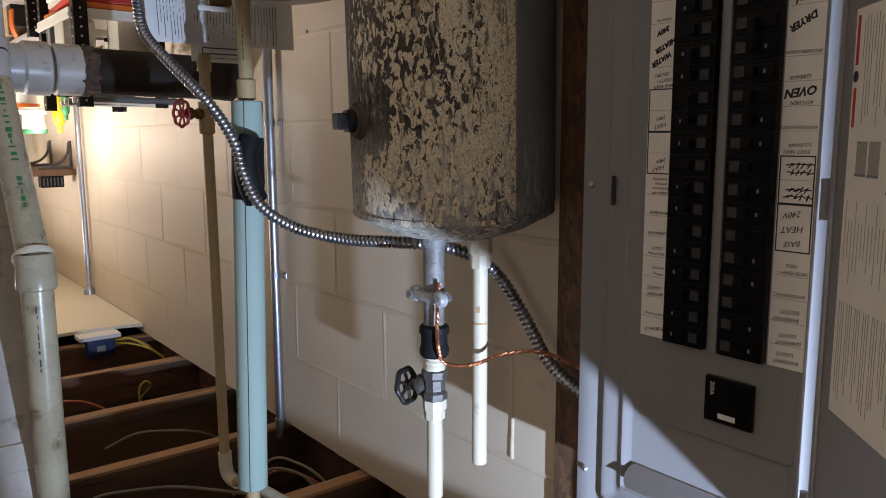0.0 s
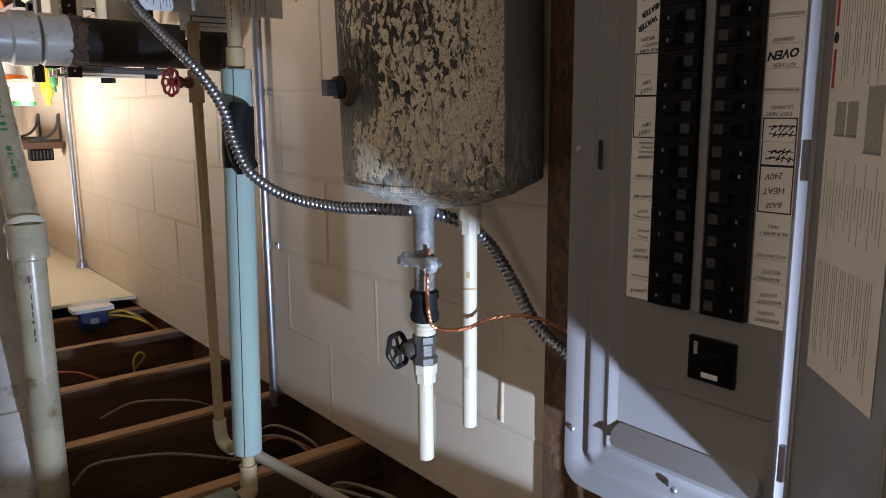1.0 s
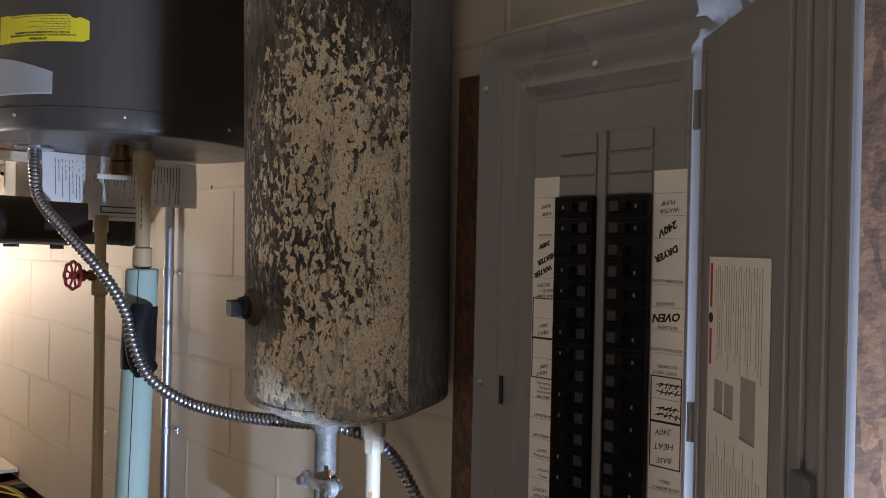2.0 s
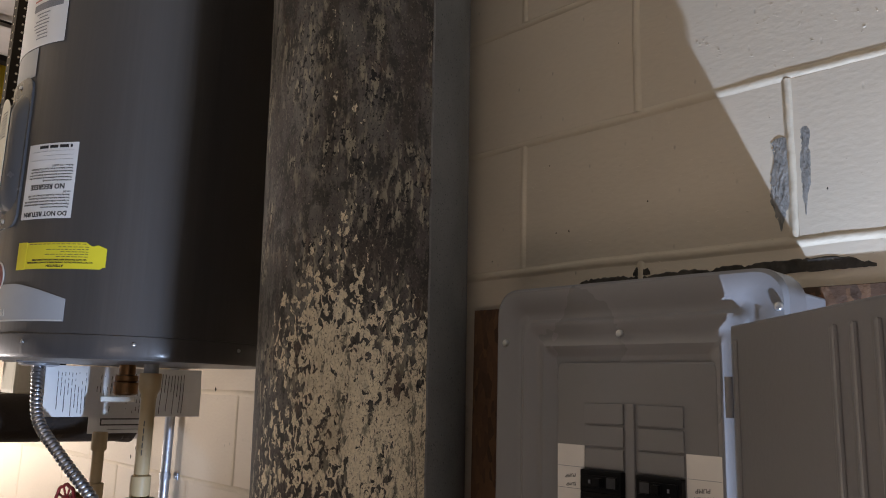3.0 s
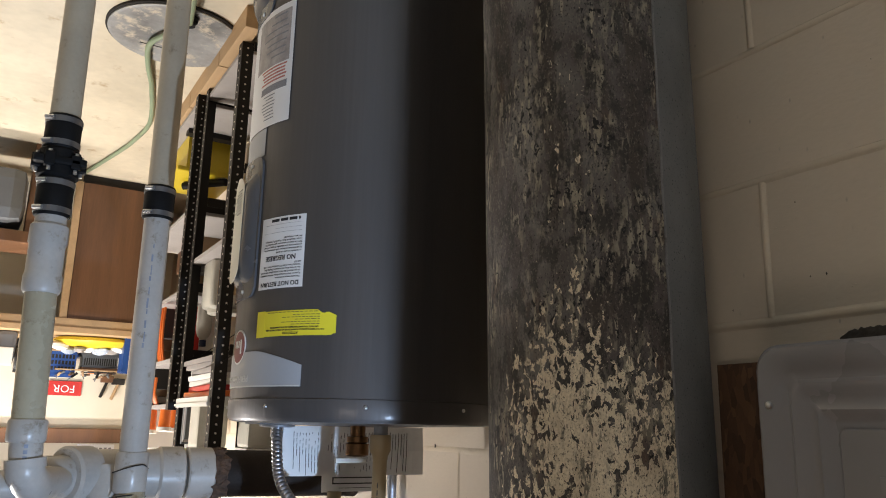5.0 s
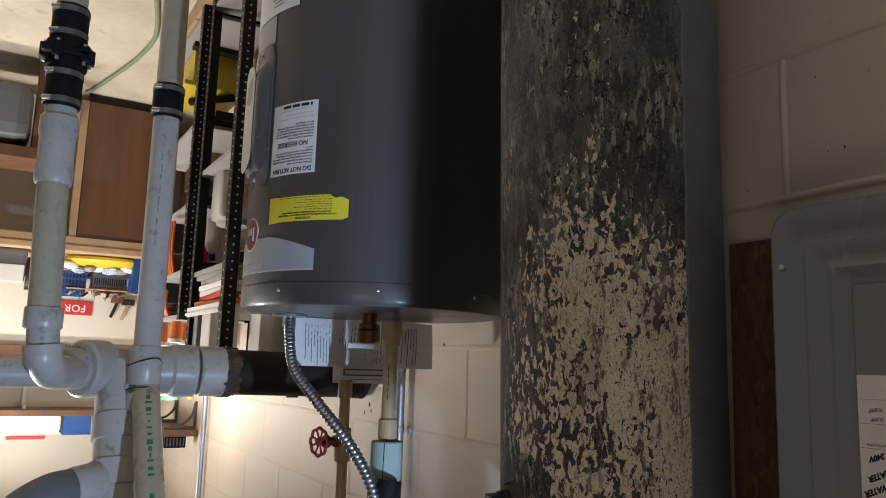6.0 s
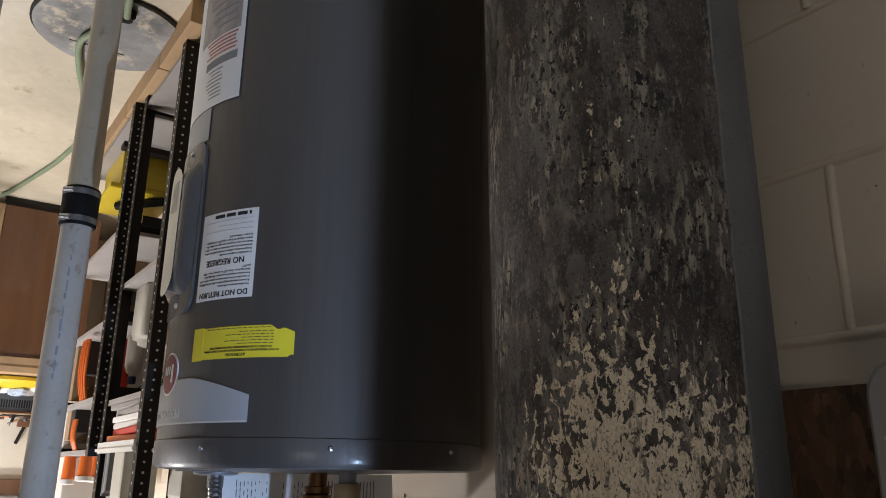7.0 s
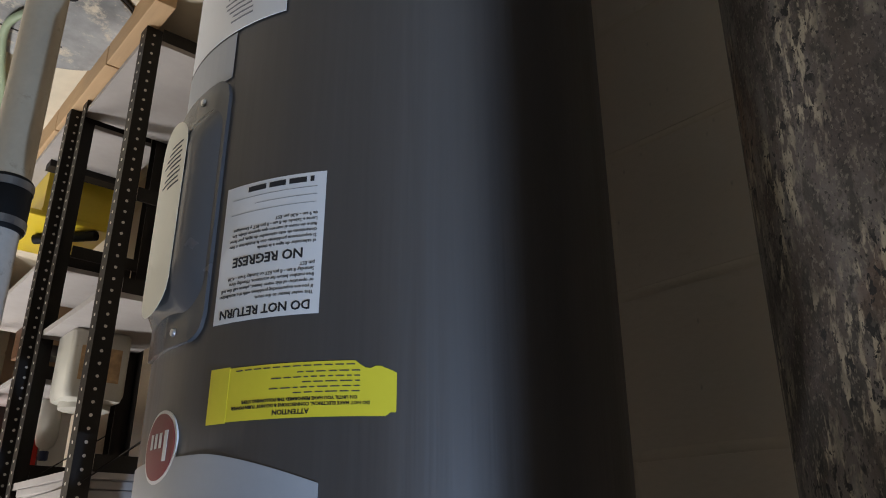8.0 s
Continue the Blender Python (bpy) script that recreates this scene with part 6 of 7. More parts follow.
for k in range(16):
    x, y, h = 0.22 + 0.043 * k, 4.90 + 0.012 * (k % 4), rng.uniform(0.04, 0.13)
    if k % 3 == 0:
        tin = thing("small_tin", "small round tin standing at the back of the workbench", "tin", "workbench tins")
        part("body", lathe([(0.016, 0.9455), (0.018, 0.948), (0.018, 0.94 + h)], (x, y, 0), 16), (PLASTIC_WHITE, CARD, PLASTIC_BLUE, PLASTIC_RED)[k % 4], tin, smooth=True)
        part("lid", lathe([(0.019, 0.94 + h), (0.019, 0.946 + h), (0.015, 0.948 + h)], (x, y, 0), 16), GALV, tin, smooth=True)
    elif k % 3 == 1:
        tool = thing("hand_tool", "dark hand tool standing at the back of the workbench", "tool", "hand tools")
        part("handle", rod((x, y, 0.9455), (x + 0.012, y + 0.01, 0.95 + h * 0.6), 0.009, 10, None, 0.002), (PLASTIC_ORANGE, WALNUT, RUBBER)[k % 2 + (k % 5 > 2)], tool, smooth=True)
        part("blade", rod((x + 0.012, y + 0.01, 0.94 + h * 0.6), (x + 0.022, y + 0.016, 0.96 + h), 0.0035, 8), IRON, tool)
    else:
        tagged(part("small_box", box(x - 0.02, x + 0.018, y - 0.02, y + 0.02, 0.9455, 0.9455 + h, 0.003), (PLASTIC_GREY, CARD, PAPER, WALNUT)[k % 4]), "small worn box among tools on the workbench", "box", "workbench clutter")
for k in range(14):
    x = 0.30 + 0.021 * k
    stub = thing("small_tool", "small worn tool lying in the bench clutter", "tool", "bench clutter tools")
    a, c = Vector((x, 4.70 - 0.012 * (k % 3), 1.125 + 0.006 * (k % 4))), Vector((x + 0.045 - 0.03 * (k % 3), 4.71, 1.131 + 0.010 * (k % 5)))
    part("handle", rod(a, a.lerp(c, 0.6), 0.0065, 8, None, 0.001), (RUSTED, WALNUT, PLASTIC_GREY, CARD, RUBBER)[k % 5], stub, smooth=True)
    part("tip", rod(a.lerp(c, 0.55), c, 0.003, 8), CLAMP_STEEL, stub)
tagged(part("scrap_board", box(0.26, 0.60, 4.69, 4.715, 1.111, 1.118, 0.002), PINE), "raw pine strip lying across the bins", "board")
sign = tagged(part("sale_sign", box(0.43, 0.60, 4.990, 4.996, 1.165, 1.245), PLASTIC_RED), "red sign with white letters on the wall", "sign")
words("letters", "FOR", 0.060, Matrix.Translation((0.520, 4.9895, 1.205)) @ pose(0, 0, 0, 90, 0, 0), WHITE, sign)
for x, z, m in ((0.30, 1.19, IRON), (0.24, 1.20, PINE)):
    tool = thing("hand_tool", "worn hand tool leaning against the bench wall", "tool", "hand tools")
    part("handle", rod((x, 4.975, z - 0.03), (x + 0.03, 4.975, z + 0.06), 0.009, 10, None, 0.002), m, tool, smooth=True)
    part("head", box(x - 0.034, x + 0.036, 4.955, 4.990, z - 0.062, z - 0.026, 0.004), WALNUT if m is IRON else IRON, tool)
tagged(part("trim_ledge", box(0.004, 3.98, 4.955, 4.998, 1.425, 1.505, 0.004), WALNUT), "brown wooden ledge across the bench wall", "ledge")
cal = tagged(part("calendar", box(0.22, 0.415, 4.993, 4.997, 1.512, 1.66), WHITE), "white wall calendar with rows of dates", "calendar")
for j in range(4):
    for k in range(7):
        part("date_bar", box(0.235 + 0.024 * k, 0.250 + 0.024 * k, 4.9915, 4.993, 1.53 + 0.025 * j, 1.542 + 0.025 * j), INK_GREY, cal)
far = thing("wall_shelf", "brown wooden shelf on white brackets above the workbench", "shelf")
part("board", box(0.28, 1.7, 4.72, 4.997, 1.762, 1.795, 0.003), WALNUT, far)
for x in (0.72, 1.4):
    part("bracket", box(x, x + 0.018, 4.80, 4.997, 1.742, 1.762, 0.002), PLASTIC_WHITE, far)
    part("bracket_leg", box(x, x + 0.018, 4.98, 4.998, 1.58, 1.742, 0.002), PLASTIC_WHITE, far)
crate("organiser_box", 0.345, 0.54, 4.74, 4.9, 1.7955, 1.895, PLASTIC_BLUE, "dark blue small parts organiser on the shelf", "organiser")
crate("organiser_box", 0.56, 0.85, 4.74, 4.9, 1.7955, 1.89, PLASTIC_WHITE, "white storage box on the shelf", "box")
tagged(part("red_level", box(0.62, 0.80, 4.73, 4.755, 1.8955, 1.915, 0.003), PLASTIC_RED), "red spirit level on the white box", "level")
grinder = thing("bench_grinder", "black and white bench grinder on the workbench", "grinder")
part("body", box(0.80, 0.94, 4.52, 4.66, 0.9455, 1.08, 0.02), PLASTIC_GREY, grinder)
part("wheel_guard", lathe([(0.07, 0), (0.07, 0.05)], sides=28, m=along((0.80, 4.58, 1.08), (0.70, 4.58, 1.08))[0]), IRON, grinder)
part("face_plate", box(0.81, 0.93, 4.512, 4.52, 1.03, 1.12, 0.004), PLASTIC_WHITE, grinder)
low = thing("low_bench", "brown wooden step bench on the floor", "bench")
part("seat", box(0.76, 1.5, 4.05, 4.35, 0.53, 0.585, 0.004), WALNUT, low)
for x in (0.80, 1.42):
    part("leg", box(x, x + 0.05, 4.08, 4.32, FLOOR, 0.53, 0.003), WALNUT, low)
tagged(part("shop_tote", box(0.86, 1.25, 4.00, 4.36, 0.24, 0.50, 0.06), PLASTIC_GREY), "dark grey padded tote under the low bench", "tote")

# ---- things on the racks ----
case = crate("yellow_bin", 0.115, 0.315, 3.25, 3.56, 0.2005, 0.345, PLASTIC_YELLOW, "yellow plastic bin on the bottom shelf of the longer rack", "bin", PLASTIC_YELLOW)
part("brim", box(0.104, 0.352, 3.236, 3.59, 0.345, 0.366, 0.006), PLASTIC_YELLOW, case)
tagged(part("dark_strip", box(0.11, 0.335, 3.175, 3.225, 0.2005, 0.222, 0.002), RACK), "low dark strip across the bottom shelf before the yellow bin", "bar")
grip = thing("caulk_gun", "black caulking gun lying on the yellow bin", "tool")
part("barrel", rod((0.15, 3.24, 0.384), (0.29, 3.40, 0.384), 0.016, 12), RUBBER, grip, smooth=True)
part("handle", box(0.250, 0.272, 3.35, 3.38, 0.3665, 0.45, 0.004), RUBBER, grip)
part("trigger", box(0.225, 0.237, 3.325, 3.345, 0.392, 0.445, 0.003), IRON, grip)

def square_jar(x, y, z, half, h, label):
    """A square plastic jar with rounded corners, a stepped shoulder and a round lid."""
    ob = thing("square_jar", label, "jar")
    bm, rows = bmesh.new(), []
    for f, zz in ((0.94, 0), (1.0, 0.006), (1.0, h * 0.80), (0.93, h * 0.88), (0.70, h * 0.92)):
        ring = []
        for cx, cy, a0 in ((1, 1, 0), (-1, 1, 90), (-1, -1, 180), (1, -1, 270)):
            for k in range(5):
                a, r = radians(a0 + 22.5 * k), half * 0.28
                ring.append(bm.verts.new((x + f * (cx * (half - r) + r * math.cos(a)), y + f * (cy * (half - r) + r * math.sin(a)), z + zz)))
        rows.append(ring)
    for a, c in zip(rows, rows[1:]):
        for k in range(len(a)):
            bm.faces.new((a[k], a[(k + 1) % len(a)], c[(k + 1) % len(a)], c[k]))
    bm.faces.new(rows[0][::-1])
    bm.faces.new(rows[-1])
    part("body", bm, MILKY, ob, smooth=True)
    part("lid", lathe([(half * 0.80, z + h * 0.90), (half * 0.84, z + h * 0.91), (half * 0.84, z + h * 0.985), (half * 0.74, z + h)], (x, y, 0), 32), MILKY, ob, "pale screw lid", True)
    part("paper_label", box(x - half * 0.68, x + half * 0.68, y - half - 0.0012, y - half + 0.0006, z + h * 0.22, z + h * 0.66), RUSTY, ob, "faded orange paper label")
    return ob


square_jar(0.238, 2.755, 0.8305, 0.068, 0.182, "milky square plastic jar with a lid on the shelf")
bottle("spray_bottle", 0.215, 3.125, 0.9305, 0.029, 0.160, MILKY, PLASTIC_NAVY, "milky plastic bottle with a navy cap")
bottle("spray_bottle", 0.30, 3.05, 1.1705, 0.026, 0.14, PLASTIC_WHITE, PLASTIC_BLUE, "white plastic bottle with a blue cap on the shelf")
tagged(part("red_box", box(0.216, 0.262, 3.18, 3.31, 0.9305, 1.105, 0.004), PLASTIC_RED), "red metal box on the shelf", "box")
tagged(part("white_carton", box(0.145, 0.212, 3.18, 3.30, 0.9305, 1.100, 0.003), PLASTIC_WHITE), "white carton standing beside the red box", "carton")
rng = random.Random(41)
for k in range(6):
    z = 1.1905 + 0.0178 * k
    m = Matrix.Translation((0.222, 2.62, 0)) @ pose(0, 0, 0, 0, 0, rng.uniform(-5, 5)) @ Matrix.Translation((-0.222, -2.62, 0))
    tagged(part("folder", box(0.105, 0.338 - 0.01 * rng.random(), 2.43, 2.80 - 0.03 * rng.random(), z, z + 0.0165, 0.003, None, m), (SHELF, SHELF, PAPER, PLASTIC_WHITE, PLASTIC_RED, PLASTIC_ORANGE)[k]), "worn paper folder in a stack on the shelf", "folder", "stacked folders")
crate("white_tray", 0.08, 0.352, 2.42, 2.84, 1.2985, 1.328, PLASTIC_WHITE, "white plastic tray lying on the stacked folders", "tray")
for x0, x1, y0, y1, h in ((0.235, 0.33, 2.60, 2.72, 0.150), (0.10, 0.215, 2.45, 2.57, 0.145)):
    can = thing("pale_canister", "pale translucent plastic canister standing in the tray", "canister", "pale canisters")
    part("body", box(x0, x1, y0, y1, 1.3035, 1.3035 + h, 0.012), MILKY, can)
    part("lid", box(x0 - 0.003, x1 + 0.003, y0 - 0.003, y1 + 0.003, 1.3035 + h, 1.3155 + h, 0.004), PLASTIC_WHITE, can)
for k in range(3):
    tagged(part("grey_binder", box(0.20, 0.335, 2.745 + 0.02 * k, 2.762 + 0.02 * k, 1.3035, 1.43 + 0.008 * k, 0.002), (PLASTIC_GREY, SHELF, PLASTIC_GREY)[k]), "grey binder standing in the tray", "binder", "grey binders")
for x, y, h in ((0.315, 3.18, 0.085), (0.335, 3.34, 0.10), (0.26, 3.29, 0.09)):
    tub("orange_pot", x, y, 1.3305, 0.022, h * 0.8, PLASTIC_ORANGE, PLASTIC_WHITE, "orange plastic pot with a white lid on the shelf", "pot")
tagged(part("plastic_sack", lathe([(0.03, 1.1705), (0.065, 1.178), (0.075, 1.22), (0.045, 1.26), (0.015, 1.285)], (0.22, 2.99, 0), 11), PLASTIC_WHITE, smooth=True), "crumpled white plastic sack on the shelf", "sack")
roll = thing("paper_roll_bundle", "bundle of white plastic wrapped rods on the top shelf", "bundle")
for k in range(6):
    part("rod", rod((0.335 - 0.002 * k, 2.42 + 0.06 * k, 1.550 + 0.004 * (k % 2)), (0.05, 2.40 + 0.062 * k, 1.552 + 0.004 * ((k + 1) % 2)), 0.010, 10), PLASTIC_WHITE if k % 3 else PLASTIC_GREY, roll)
for k in range(7):
    x = 0.352 + 0.004 * (k % 2)
    tagged(part("extension_cord", tube([(x, 3.12 + 0.012 * k, 1.155), (x + 0.014, 3.11 + 0.014 * k, 1.09), (x + 0.018, 3.10 + 0.016 * k, 1.02), (x + 0.014, 3.11 + 0.014 * k, 0.955)], 0.0048, 8), PLASTIC_ORANGE), "orange extension cord hanging in loops", "cord", "orange cord loops")
for k in range(4):
    tagged(part("extension_cord", tube([(0.350, 3.16 + 0.015 * k, 1.315), (0.366, 3.15 + 0.017 * k, 1.27), (0.364, 3.155 + 0.016 * k, 1.215)], 0.0048, 8), PLASTIC_ORANGE), "orange extension cord hanging in loops", "cord", "orange cord loops")
for k in range(4):
    tagged(part("stored_box", box(0.12, 0.34 - 0.02 * (k % 2), 3.33 + 0.08 * k - 0.02, 3.385 + 0.08 * k - 0.02, 0.9305, 1.05 + 0.04 * (k % 3), 0.003), (DARK, WALNUT, CARD, PLASTIC_BLUE)[k]), "upright box packed on the shelf", "box", "boxes on the rack")
for k in range(4):
    tagged(part("stored_box", box(0.12, 0.24, 3.24 + 0.10 * k, 3.33 + 0.10 * k, 0.6305, 0.73 + 0.03 * (k % 3), 0.003), (CARD, PLASTIC_GREY, CARD, WALNUT)[k]), "upright box packed on the shelf", "box", "boxes on the rack")
for k in range(4):
    tagged(part("stored_box", box(0.13, 0.34, 3.34 + 0.08 * k, 3.41 + 0.08 * k, 1.1705, 1.25 + 0.025 * (k % 3), 0.003), (DARK, CARD, PLASTIC_WHITE, PLASTIC_BLUE)[k]), "upright box packed on the shelf", "box", "boxes on the rack")
tagged(part("stored_box", box(0.11, 0.34, 3.40, 3.655, 1.3305, 1.4795, 0.004), PLASTIC_WHITE), "pale plastic box on top of the longer rack", "box", "boxes on the rack")
bottle("yellow_bottle", 0.142, 3.62, 1.4805, 0.026, 0.165, PLASTIC_YELLOW, PLASTIC_YELLOW, "yellow squeeze bottle on the pale box")
bottle("green_bottle", 0.127, 3.56, 1.4805, 0.016, 0.11, INK_GREEN, INK_GREEN, "small green bottle on the pale box")
tub("white_pot", 0.245, 3.60, 1.4805, 0.05, 0.075, PLASTIC_WHITE, PLASTIC_WHITE, "white plastic pot on the pale box", "pot")
tub("white_pot", 0.245, 3.60, 1.569, 0.046, 0.065, PLASTIC_WHITE, INK_GREEN, "white pot with a green lid stacked on another", "pot")
tub("orange_pot", 0.29, 3.45, 1.4805, 0.04, 0.055, PLASTIC_WHITE, PLASTIC_ORANGE, "white pot with an orange lid on the pale box", "pot")

side_shelf = thing("side_shelf", "small wooden shelf on black steel brackets", "shelf")
part("board", box(0.001, 0.19, 4.02, 4.62, 1.814, 1.844, 0.003), WALNUT, side_shelf)
for y in (4.08, 4.52):
    part("bracket", box(0.002, 0.15, y, y + 0.014, 1.800, 1.8135, 0.001), BRACKET, side_shelf)
    part("bracket_leg", box(0.001, 0.012, y, y + 0.014, 1.68, 1.80, 0.001), BRACKET, side_shelf)
    part("bracket_strut", tube([(0.010, y + 0.007, 1.688), (0.022, y + 0.007, 1.745), (0.060, y + 0.007, 1.785), (0.125, y + 0.007, 1.803)], 0.0065, 8), BRACKET, side_shelf, smooth=True)
caddy = thing("battery_box", "small dark basket with pale bars on the side shelf", "basket")
part("body", box(0.05, 0.15, 4.05, 4.12, 1.8445, 1.90, 0.004), RUBBER, caddy)
for k in range(6):
    part("bar", box(0.058 + 0.0155 * k, 0.064 + 0.0155 * k, 4.0485, 4.0502, 1.852, 1.892), BRACKET, caddy)

# ---- between the joists ----
junction = thing("junction_box", "blue plastic electrical box between the joists", "electrical box")
part("body", box(0.125, 0.225, 3.055, 3.115, 2.425, 2.492, 0.006), BOX_BLUE, junction)
part("sticker", box(0.162, 0.192, 3.0536, 3.0548, 2.446, 2.470), INK_GREY, junction)
part("plaster_flake", box(0.10, 0.25, 3.06, 3.14, 2.408, 2.4245, 0.003), WHITE, junction)
cables = (
    (CABLE_YELLOW, [(0.12, 3.08, 2.44), (0.08, 3.04, 2.43), (0.04, 2.98, 2.45), (-0.02, 2.94, 2.50)]),
    (CABLE_YELLOW, [(0.12, 3.09, 2.45), (0.07, 3.02, 2.45), (0.03, 2.93, 2.46), (-0.03, 2.90, 2.52)]),
    (CABLE, [(0.11, 3.10, 2.45), (0.06, 3.06, 2.44), (0.02, 3.0, 2.46), (-0.03, 2.97, 2.52)]),
    (CABLE_ORANGE, [(0.66, 2.692, 2.51), (0.60, 2.62, 2.49), (0.50, 2.56, 2.47), (0.38, 2.52, 2.47), (0.28, 2.50, 2.53), (0.2, 2.5, 2.6)]),
    (CABLE_YELLOW, [(0.15, 2.692, 2.56), (0.14, 2.60, 2.49), (0.16, 2.59, 2.47), (0.18, 2.59, 2.50), (0.17, 2.6, 2.60)]),
    (CABLE, [(0.40, 2.16, 2.50), (0.33, 2.12, 2.462), (0.26, 2.08, 2.458), (0.18, 2.06, 2.475), (0.1, 2.06, 2.52)]),
    (CABLE, [(0.56, 1.78, 2.49), (0.52, 1.77, 2.452), (0.44, 1.74, 2.446), (0.36, 1.69, 2.444), (0.27, 1.60, 2.45), (0.16, 1.55, 2.48), (0.05, 1.56, 2.52)]),
    (CABLE, [(0.16, 1.80, 2.55), (0.11, 1.74, 2.465), (0.08, 1.66, 2.455), (0.06, 1.58, 2.47), (0.02, 1.55, 2.54)]),
    (CABLE, [(0.20, 1.78, 2.55), (0.14, 1.70, 2.47), (0.10, 1.61, 2.46), (0.07, 1.55, 2.50), (0.0, 1.54, 2.57)]),
    (CABLE_ORANGE, [(0.18, 1.76, 2.56), (0.13, 1.70, 2.48), (0.09, 1.63, 2.47), (0.05, 1.57, 2.50), (0.0, 1.55, 2.56)]),
)
for material, points in cables:
    tagged(part("cable", tube(points, 0.0036, 8), material, smooth=True), "old sheathed cable sagging between the joists", "cable", "joist cables")

for k in range(6):
    dx, dz = 0.013 * k, 0.006 * (k % 3)
    points = [(0.10 + dx, 1.445 - 0.01 * (k % 2), 2.560), (0.09 + dx, 1.41, 2.505 - dz), (0.075 + dx, 1.33 + 0.008 * (k % 3), 2.478 - dz), (0.055 + dx * 0.8, 1.24, 2.474 - dz), (0.04 + dx * 0.6, 1.16, 2.490), (0.03 + dx * 0.5, 1.125, 2.545)]
    tagged(part("cable", tube(points, 0.0036, 8), CABLE, smooth=True), "old tan cable in a bundle between the joists", "cable", "bundled joist cables")

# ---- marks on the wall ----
def dark_band(name, y0, y1, z, tall, seed, material, label, lift=0.0012, lean=0.0):
    """A dark band along the wall: one edge nearly straight, the other wandering."""
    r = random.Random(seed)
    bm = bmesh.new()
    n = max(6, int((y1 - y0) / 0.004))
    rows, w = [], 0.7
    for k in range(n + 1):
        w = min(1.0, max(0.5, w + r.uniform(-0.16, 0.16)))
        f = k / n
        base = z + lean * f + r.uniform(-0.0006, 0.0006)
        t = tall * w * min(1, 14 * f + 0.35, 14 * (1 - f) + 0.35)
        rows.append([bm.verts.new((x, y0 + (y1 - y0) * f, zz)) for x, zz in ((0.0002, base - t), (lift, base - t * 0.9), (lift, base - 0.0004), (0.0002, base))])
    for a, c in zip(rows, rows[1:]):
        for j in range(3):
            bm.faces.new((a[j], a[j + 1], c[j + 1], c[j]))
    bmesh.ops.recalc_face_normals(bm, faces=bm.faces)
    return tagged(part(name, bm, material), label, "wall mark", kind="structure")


def flaked(name, y, z0, z1, wide, seed, label):
    """Bare grey patch with ragged upright edges where the paint has come off in shreds."""
    r = random.Random(seed)
    bm = bmesh.new()
    n = int((z1 - z0) / 0.0016)
    rows, a, c = [], 0.0, 0.0
    for k in range(n + 1):
        f = k / n
        body = min(1.0, 14 * f + 0.55, 2.6 * (1 - f) + 0.10)
        a = min(0.35, max(-0.25, a + r.uniform(-0.22, 0.22)))
        c = min(0.35, max(-0.25, c + r.uniform(-0.22, 0.22)))
        drift = 0.004 * (f - 0.5)
        rows.append([bm.verts.new((x, y + drift + w, z0 + (z1 - z0) * f)) for x, w in ((0.0003, -wide / 2 * (body + a * body)), (0.0010, 0.0), (0.0003, wide / 2 * (body + c * body)))])
    for p, q in zip(rows, rows[1:]):
        for m in (0, 1):
            bm.faces.new((p[m], p[m + 1], q[m + 1], q[m]))
    bmesh.ops.recalc_face_normals(bm, faces=bm.faces)
    return tagged(part(name, bm, STAIN), label, "wall patch", kind="structure")


flaked("trim_patch_a", 0.3870, 1.092, 1.206, 0.020, 1, "scraped bare grey patch beside a block joint")
flaked("trim_patch_b", 0.3580, 1.084, 1.190, 0.018, 2, "scraped bare grey patch beside a block joint")
dark_band("trim_band_a", 0.290, 0.684, 1.2565, 0.016, 3, DARK_MARK, "dark uneven band on the wall under the panel")
dark_band("trim_band_b", 0.562, 0.588, 1.2430, 0.016, 4, DARK_MARK, "dark hole in the joint")

WALL_HOLES = ((2.090, 1.578, 0.006), (2.120, 1.601, 0.004), (2.078, 1.594, 0.004), (1.695, 1.416, 0.004), (0.694, 1.167, 0.004), (0.564, 1.142, 0.003), (0.335, 1.163, 0.004), (0.606, 0.900, 0.0035), (0.717, 1.167, 0.003), (0.730, 1.061, 0.003), (0.843, 1.198, 0.003))


def pock(y, z, r, seed):
    """A small chipped hole in the wall paint, with an uneven rim."""
    rnd = random.Random(seed)
    bm = bmesh.new()
    rim = [bm.verts.new((0.0004, y + r * rnd.uniform(0.6, 1.2) * math.cos(0.628 * k), z + 1.4 * r * rnd.uniform(0.6, 1.2) * math.sin(0.628 * k))) for k in range(10)]
    mid = bm.verts.new((0.0012, y, z))
    for k in range(10):
        bm.faces.new((rim[k], rim[(k + 1) % 10], mid))
    return tagged(part("trim_hole", bm, DARK_MARK), "small dark hole chipped in the wall paint", "wall mark", kind="structure")


for k, (y, z, r) in enumerate(WALL_HOLES):
    pock(y, z, r if y > 1.5 else r * 0.38, k)

# ---- block wall, piece by piece ----
def block_mesh(length, name="block"):
    h, g = H, 0.0036
    bm = bmesh.new()
    rows = []
    for inset, x in ((g, -0.006), (g + 0.0004, -0.0012), (g + 0.0016, 0.0)):
        rows.append([bm.verts.new((x, y, z)) for y, z in ((inset, inset), (length - inset, inset), (length - inset, h - inset), (inset, h - inset))])
    for a, c in zip(rows, rows[1:]):
        for k in range(4):
            bm.faces.new((a[k], a[(k + 1) % 4], c[(k + 1) % 4], c[k]))
    bm.faces.new(rows[-1])
    bmesh.ops.recalc_face_normals(bm, faces=bm.faces)
    me = bpy.data.meshes.new(name)
    bm.to_mesh(me)
    bm.free()
    me.materials.append(WALL)
    return me


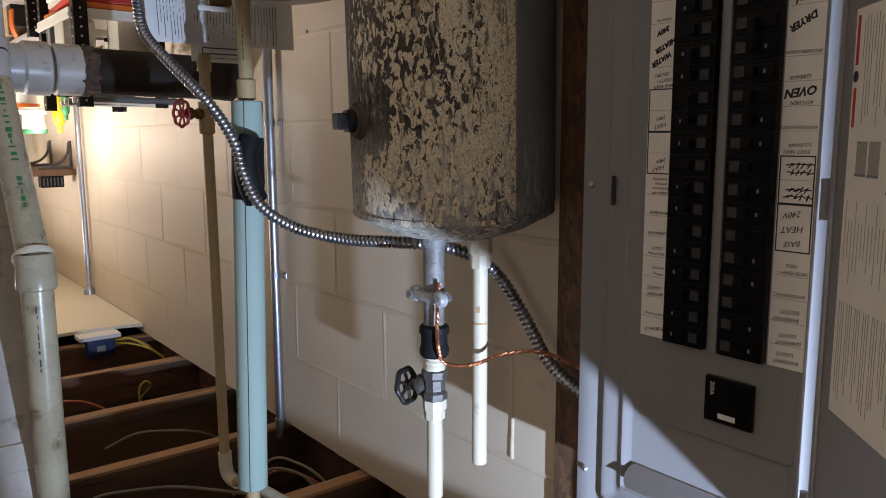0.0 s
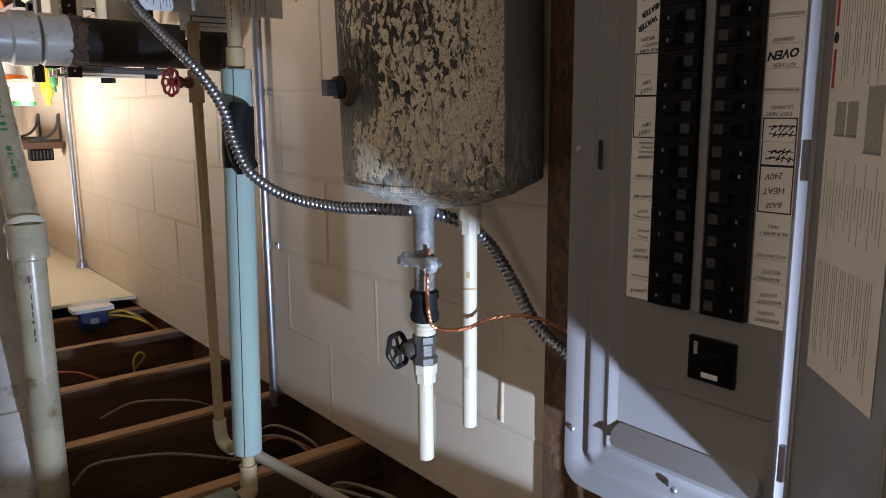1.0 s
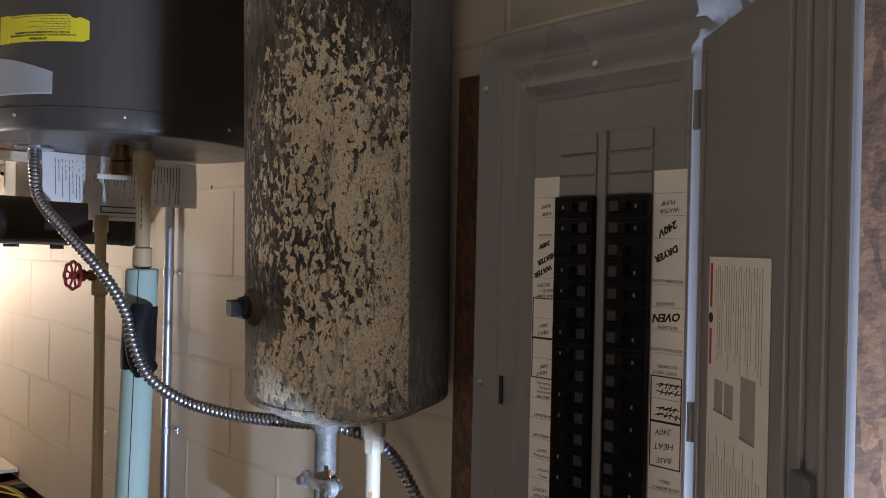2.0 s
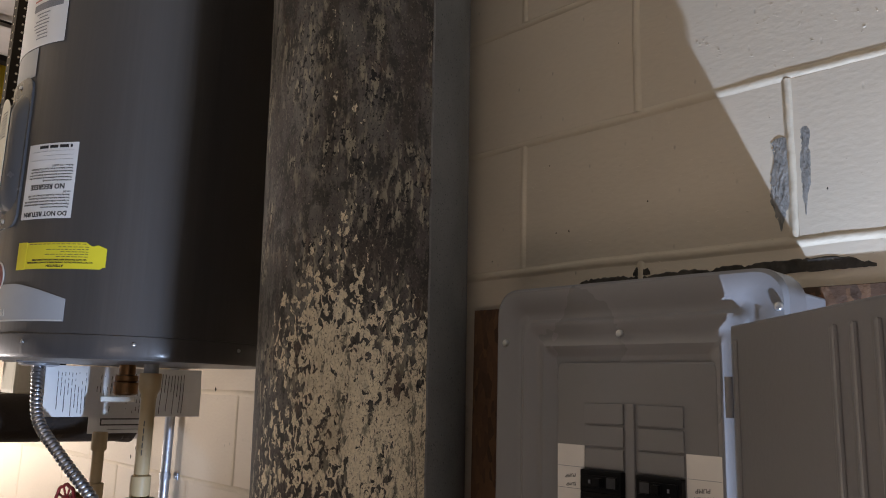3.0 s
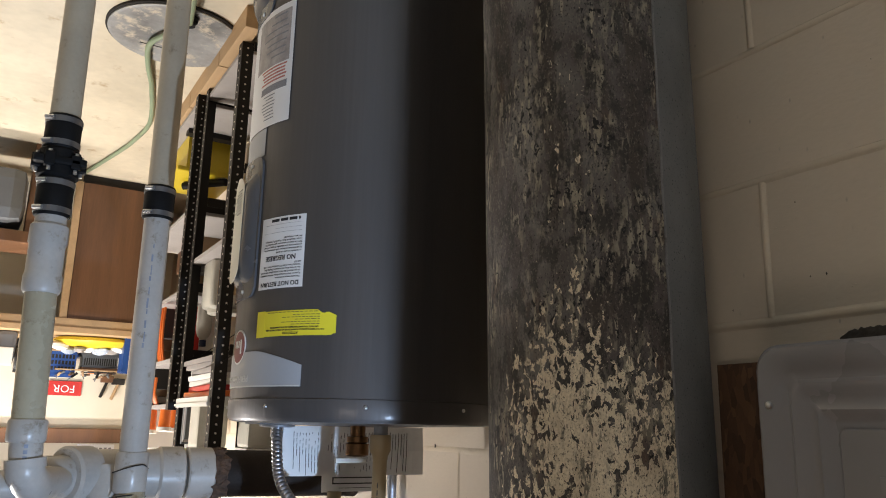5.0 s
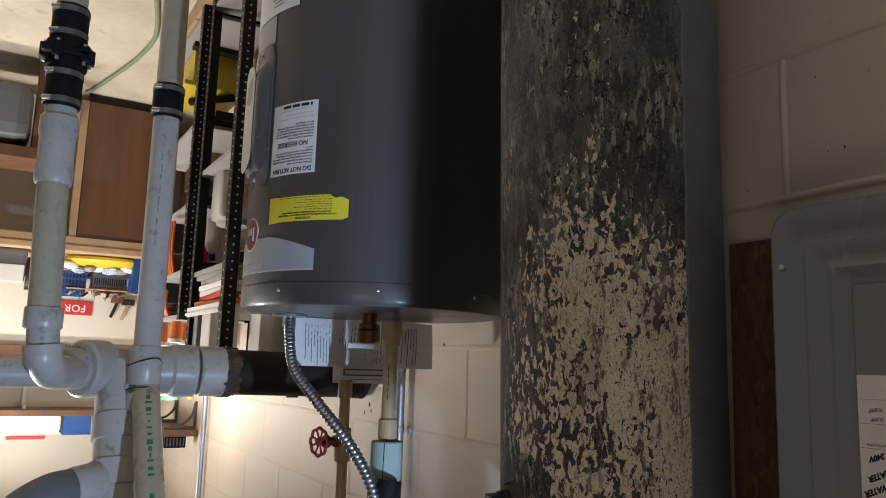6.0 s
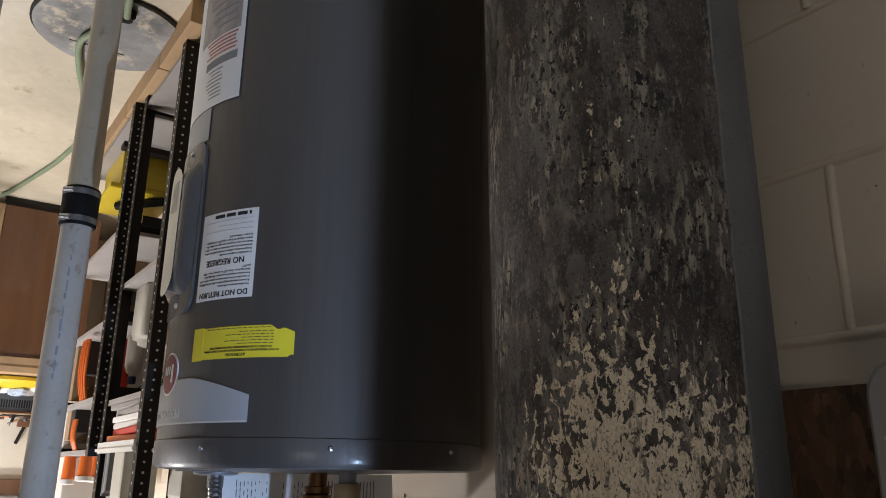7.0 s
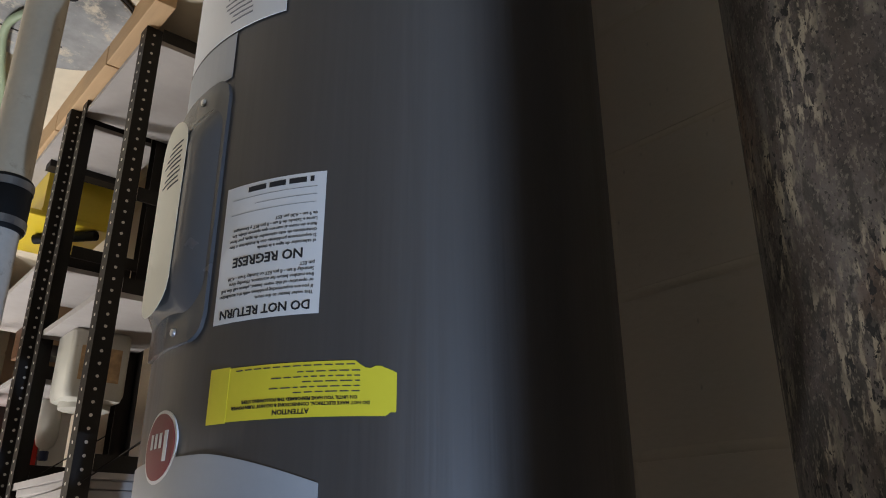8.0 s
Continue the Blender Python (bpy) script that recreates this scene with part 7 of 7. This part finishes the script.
BLOCK = block_mesh(2 * H)
rng = random.Random(2)
for course in range(0, 12):
    start = 0.78 - 2 * H * 6 if course % 2 else 0.78 - H - 2 * H * 6
    for k in range(17):
        y = start + 2 * H * k
        if y + 2 * H > 5.0:
            break
        ob = new("block", BLOCK)
        ob.parent = wall_west
        ob.location = (rng.uniform(-0.0008, 0.0008), y, H * course)

bm = bmesh.new()


def bead(a, c, across):
    """A rounded line of joint mortar from a to c, standing a little proud."""
    prof = [(-0.0066, -0.0004), (-0.0047, 0.0003), (-0.0033, 0.0016), (-0.0014, 0.0026), (0.0014, 0.0026), (0.0033, 0.0016), (0.0047, 0.0003), (0.0066, -0.0004)]
    a, c, across = Vector(a), Vector(c), Vector(across)
    n = max(2, int((c - a).length / 0.022))
    rows, g, d = [], 1.0, 0.0
    for k in range(n + 1):
        g = min(1.45, max(0.55, g + rng.uniform(-0.22, 0.22)))
        low = 1.0 if a.lerp(c, k / n).y < 1.1 else 0.4
        d = min(0.0016, max(-0.0016, d + rng.uniform(-0.0007, 0.0007)))
        rows.append([bm.verts.new(a.lerp(c, k / n) + across * (w * 1.08 * (0.85 + 0.15 * g) + d) + Vector((h * g * low * (0.72 if across.z else 1.0) if h > 0 else h, 0, 0))) for w, h in prof])
    for p, q in zip(rows, rows[1:]):
        for k in range(len(prof) - 1):
            bm.faces.new((p[k], p[k + 1], q[k + 1], q[k]))


for course in range(1, 12):
    bead((0, -1.9, H * course), (0, 4.995, H * course), (0, 0, 1))
for course in range(0, 12):
    start = 0.78 - 2 * H * 6 if course % 2 else 0.78 - H - 2 * H * 6
    for k in range(17):
        if -1.9 < start + 2 * H * k < 4.98:
            bead((0, start + 2 * H * k, H * course + 0.004), (0, start + 2 * H * k, H * course + H - 0.004), (0, 1, 0))
bmesh.ops.recalc_face_normals(bm, faces=bm.faces)
tagged(part("joints", bm, MORTAR, wall_west, smooth=True), kind="stuff")

# hardened paint nibs and drips on the blocks nearest the panel
bm = bmesh.new()
rng = random.Random(21)
for _ in range(170):
    cy, cz, spread = rng.uniform(-0.25, 0.74), rng.uniform(0.80, 1.65), rng.uniform(0.006, 0.06)
    for _ in range(rng.randint(2, 14)):
        y, z, r = cy + rng.gauss(0, spread * 1.4), cz + rng.gauss(0, spread), rng.uniform(0.0005, 0.0009) * rng.uniform(0.8, 1.7)
        ring = [bm.verts.new((0.0004, y + r * rng.uniform(0.6, 2.4) * math.cos(q * 1.257), z + r * rng.uniform(0.5, 1.5) * math.sin(q * 1.257))) for q in range(5)]
        peak = bm.verts.new((0.0005 + r * rng.uniform(0.25, 0.7), y + r * rng.uniform(-0.6, 0.6), z + r * rng.uniform(-0.5, 0.4)))
        for q in range(5):
            bm.faces.new((ring[q], ring[(q + 1) % 5], peak))
tagged(part("paint_nibs", bm, WALL, wall_west, smooth=True), kind="stuff")
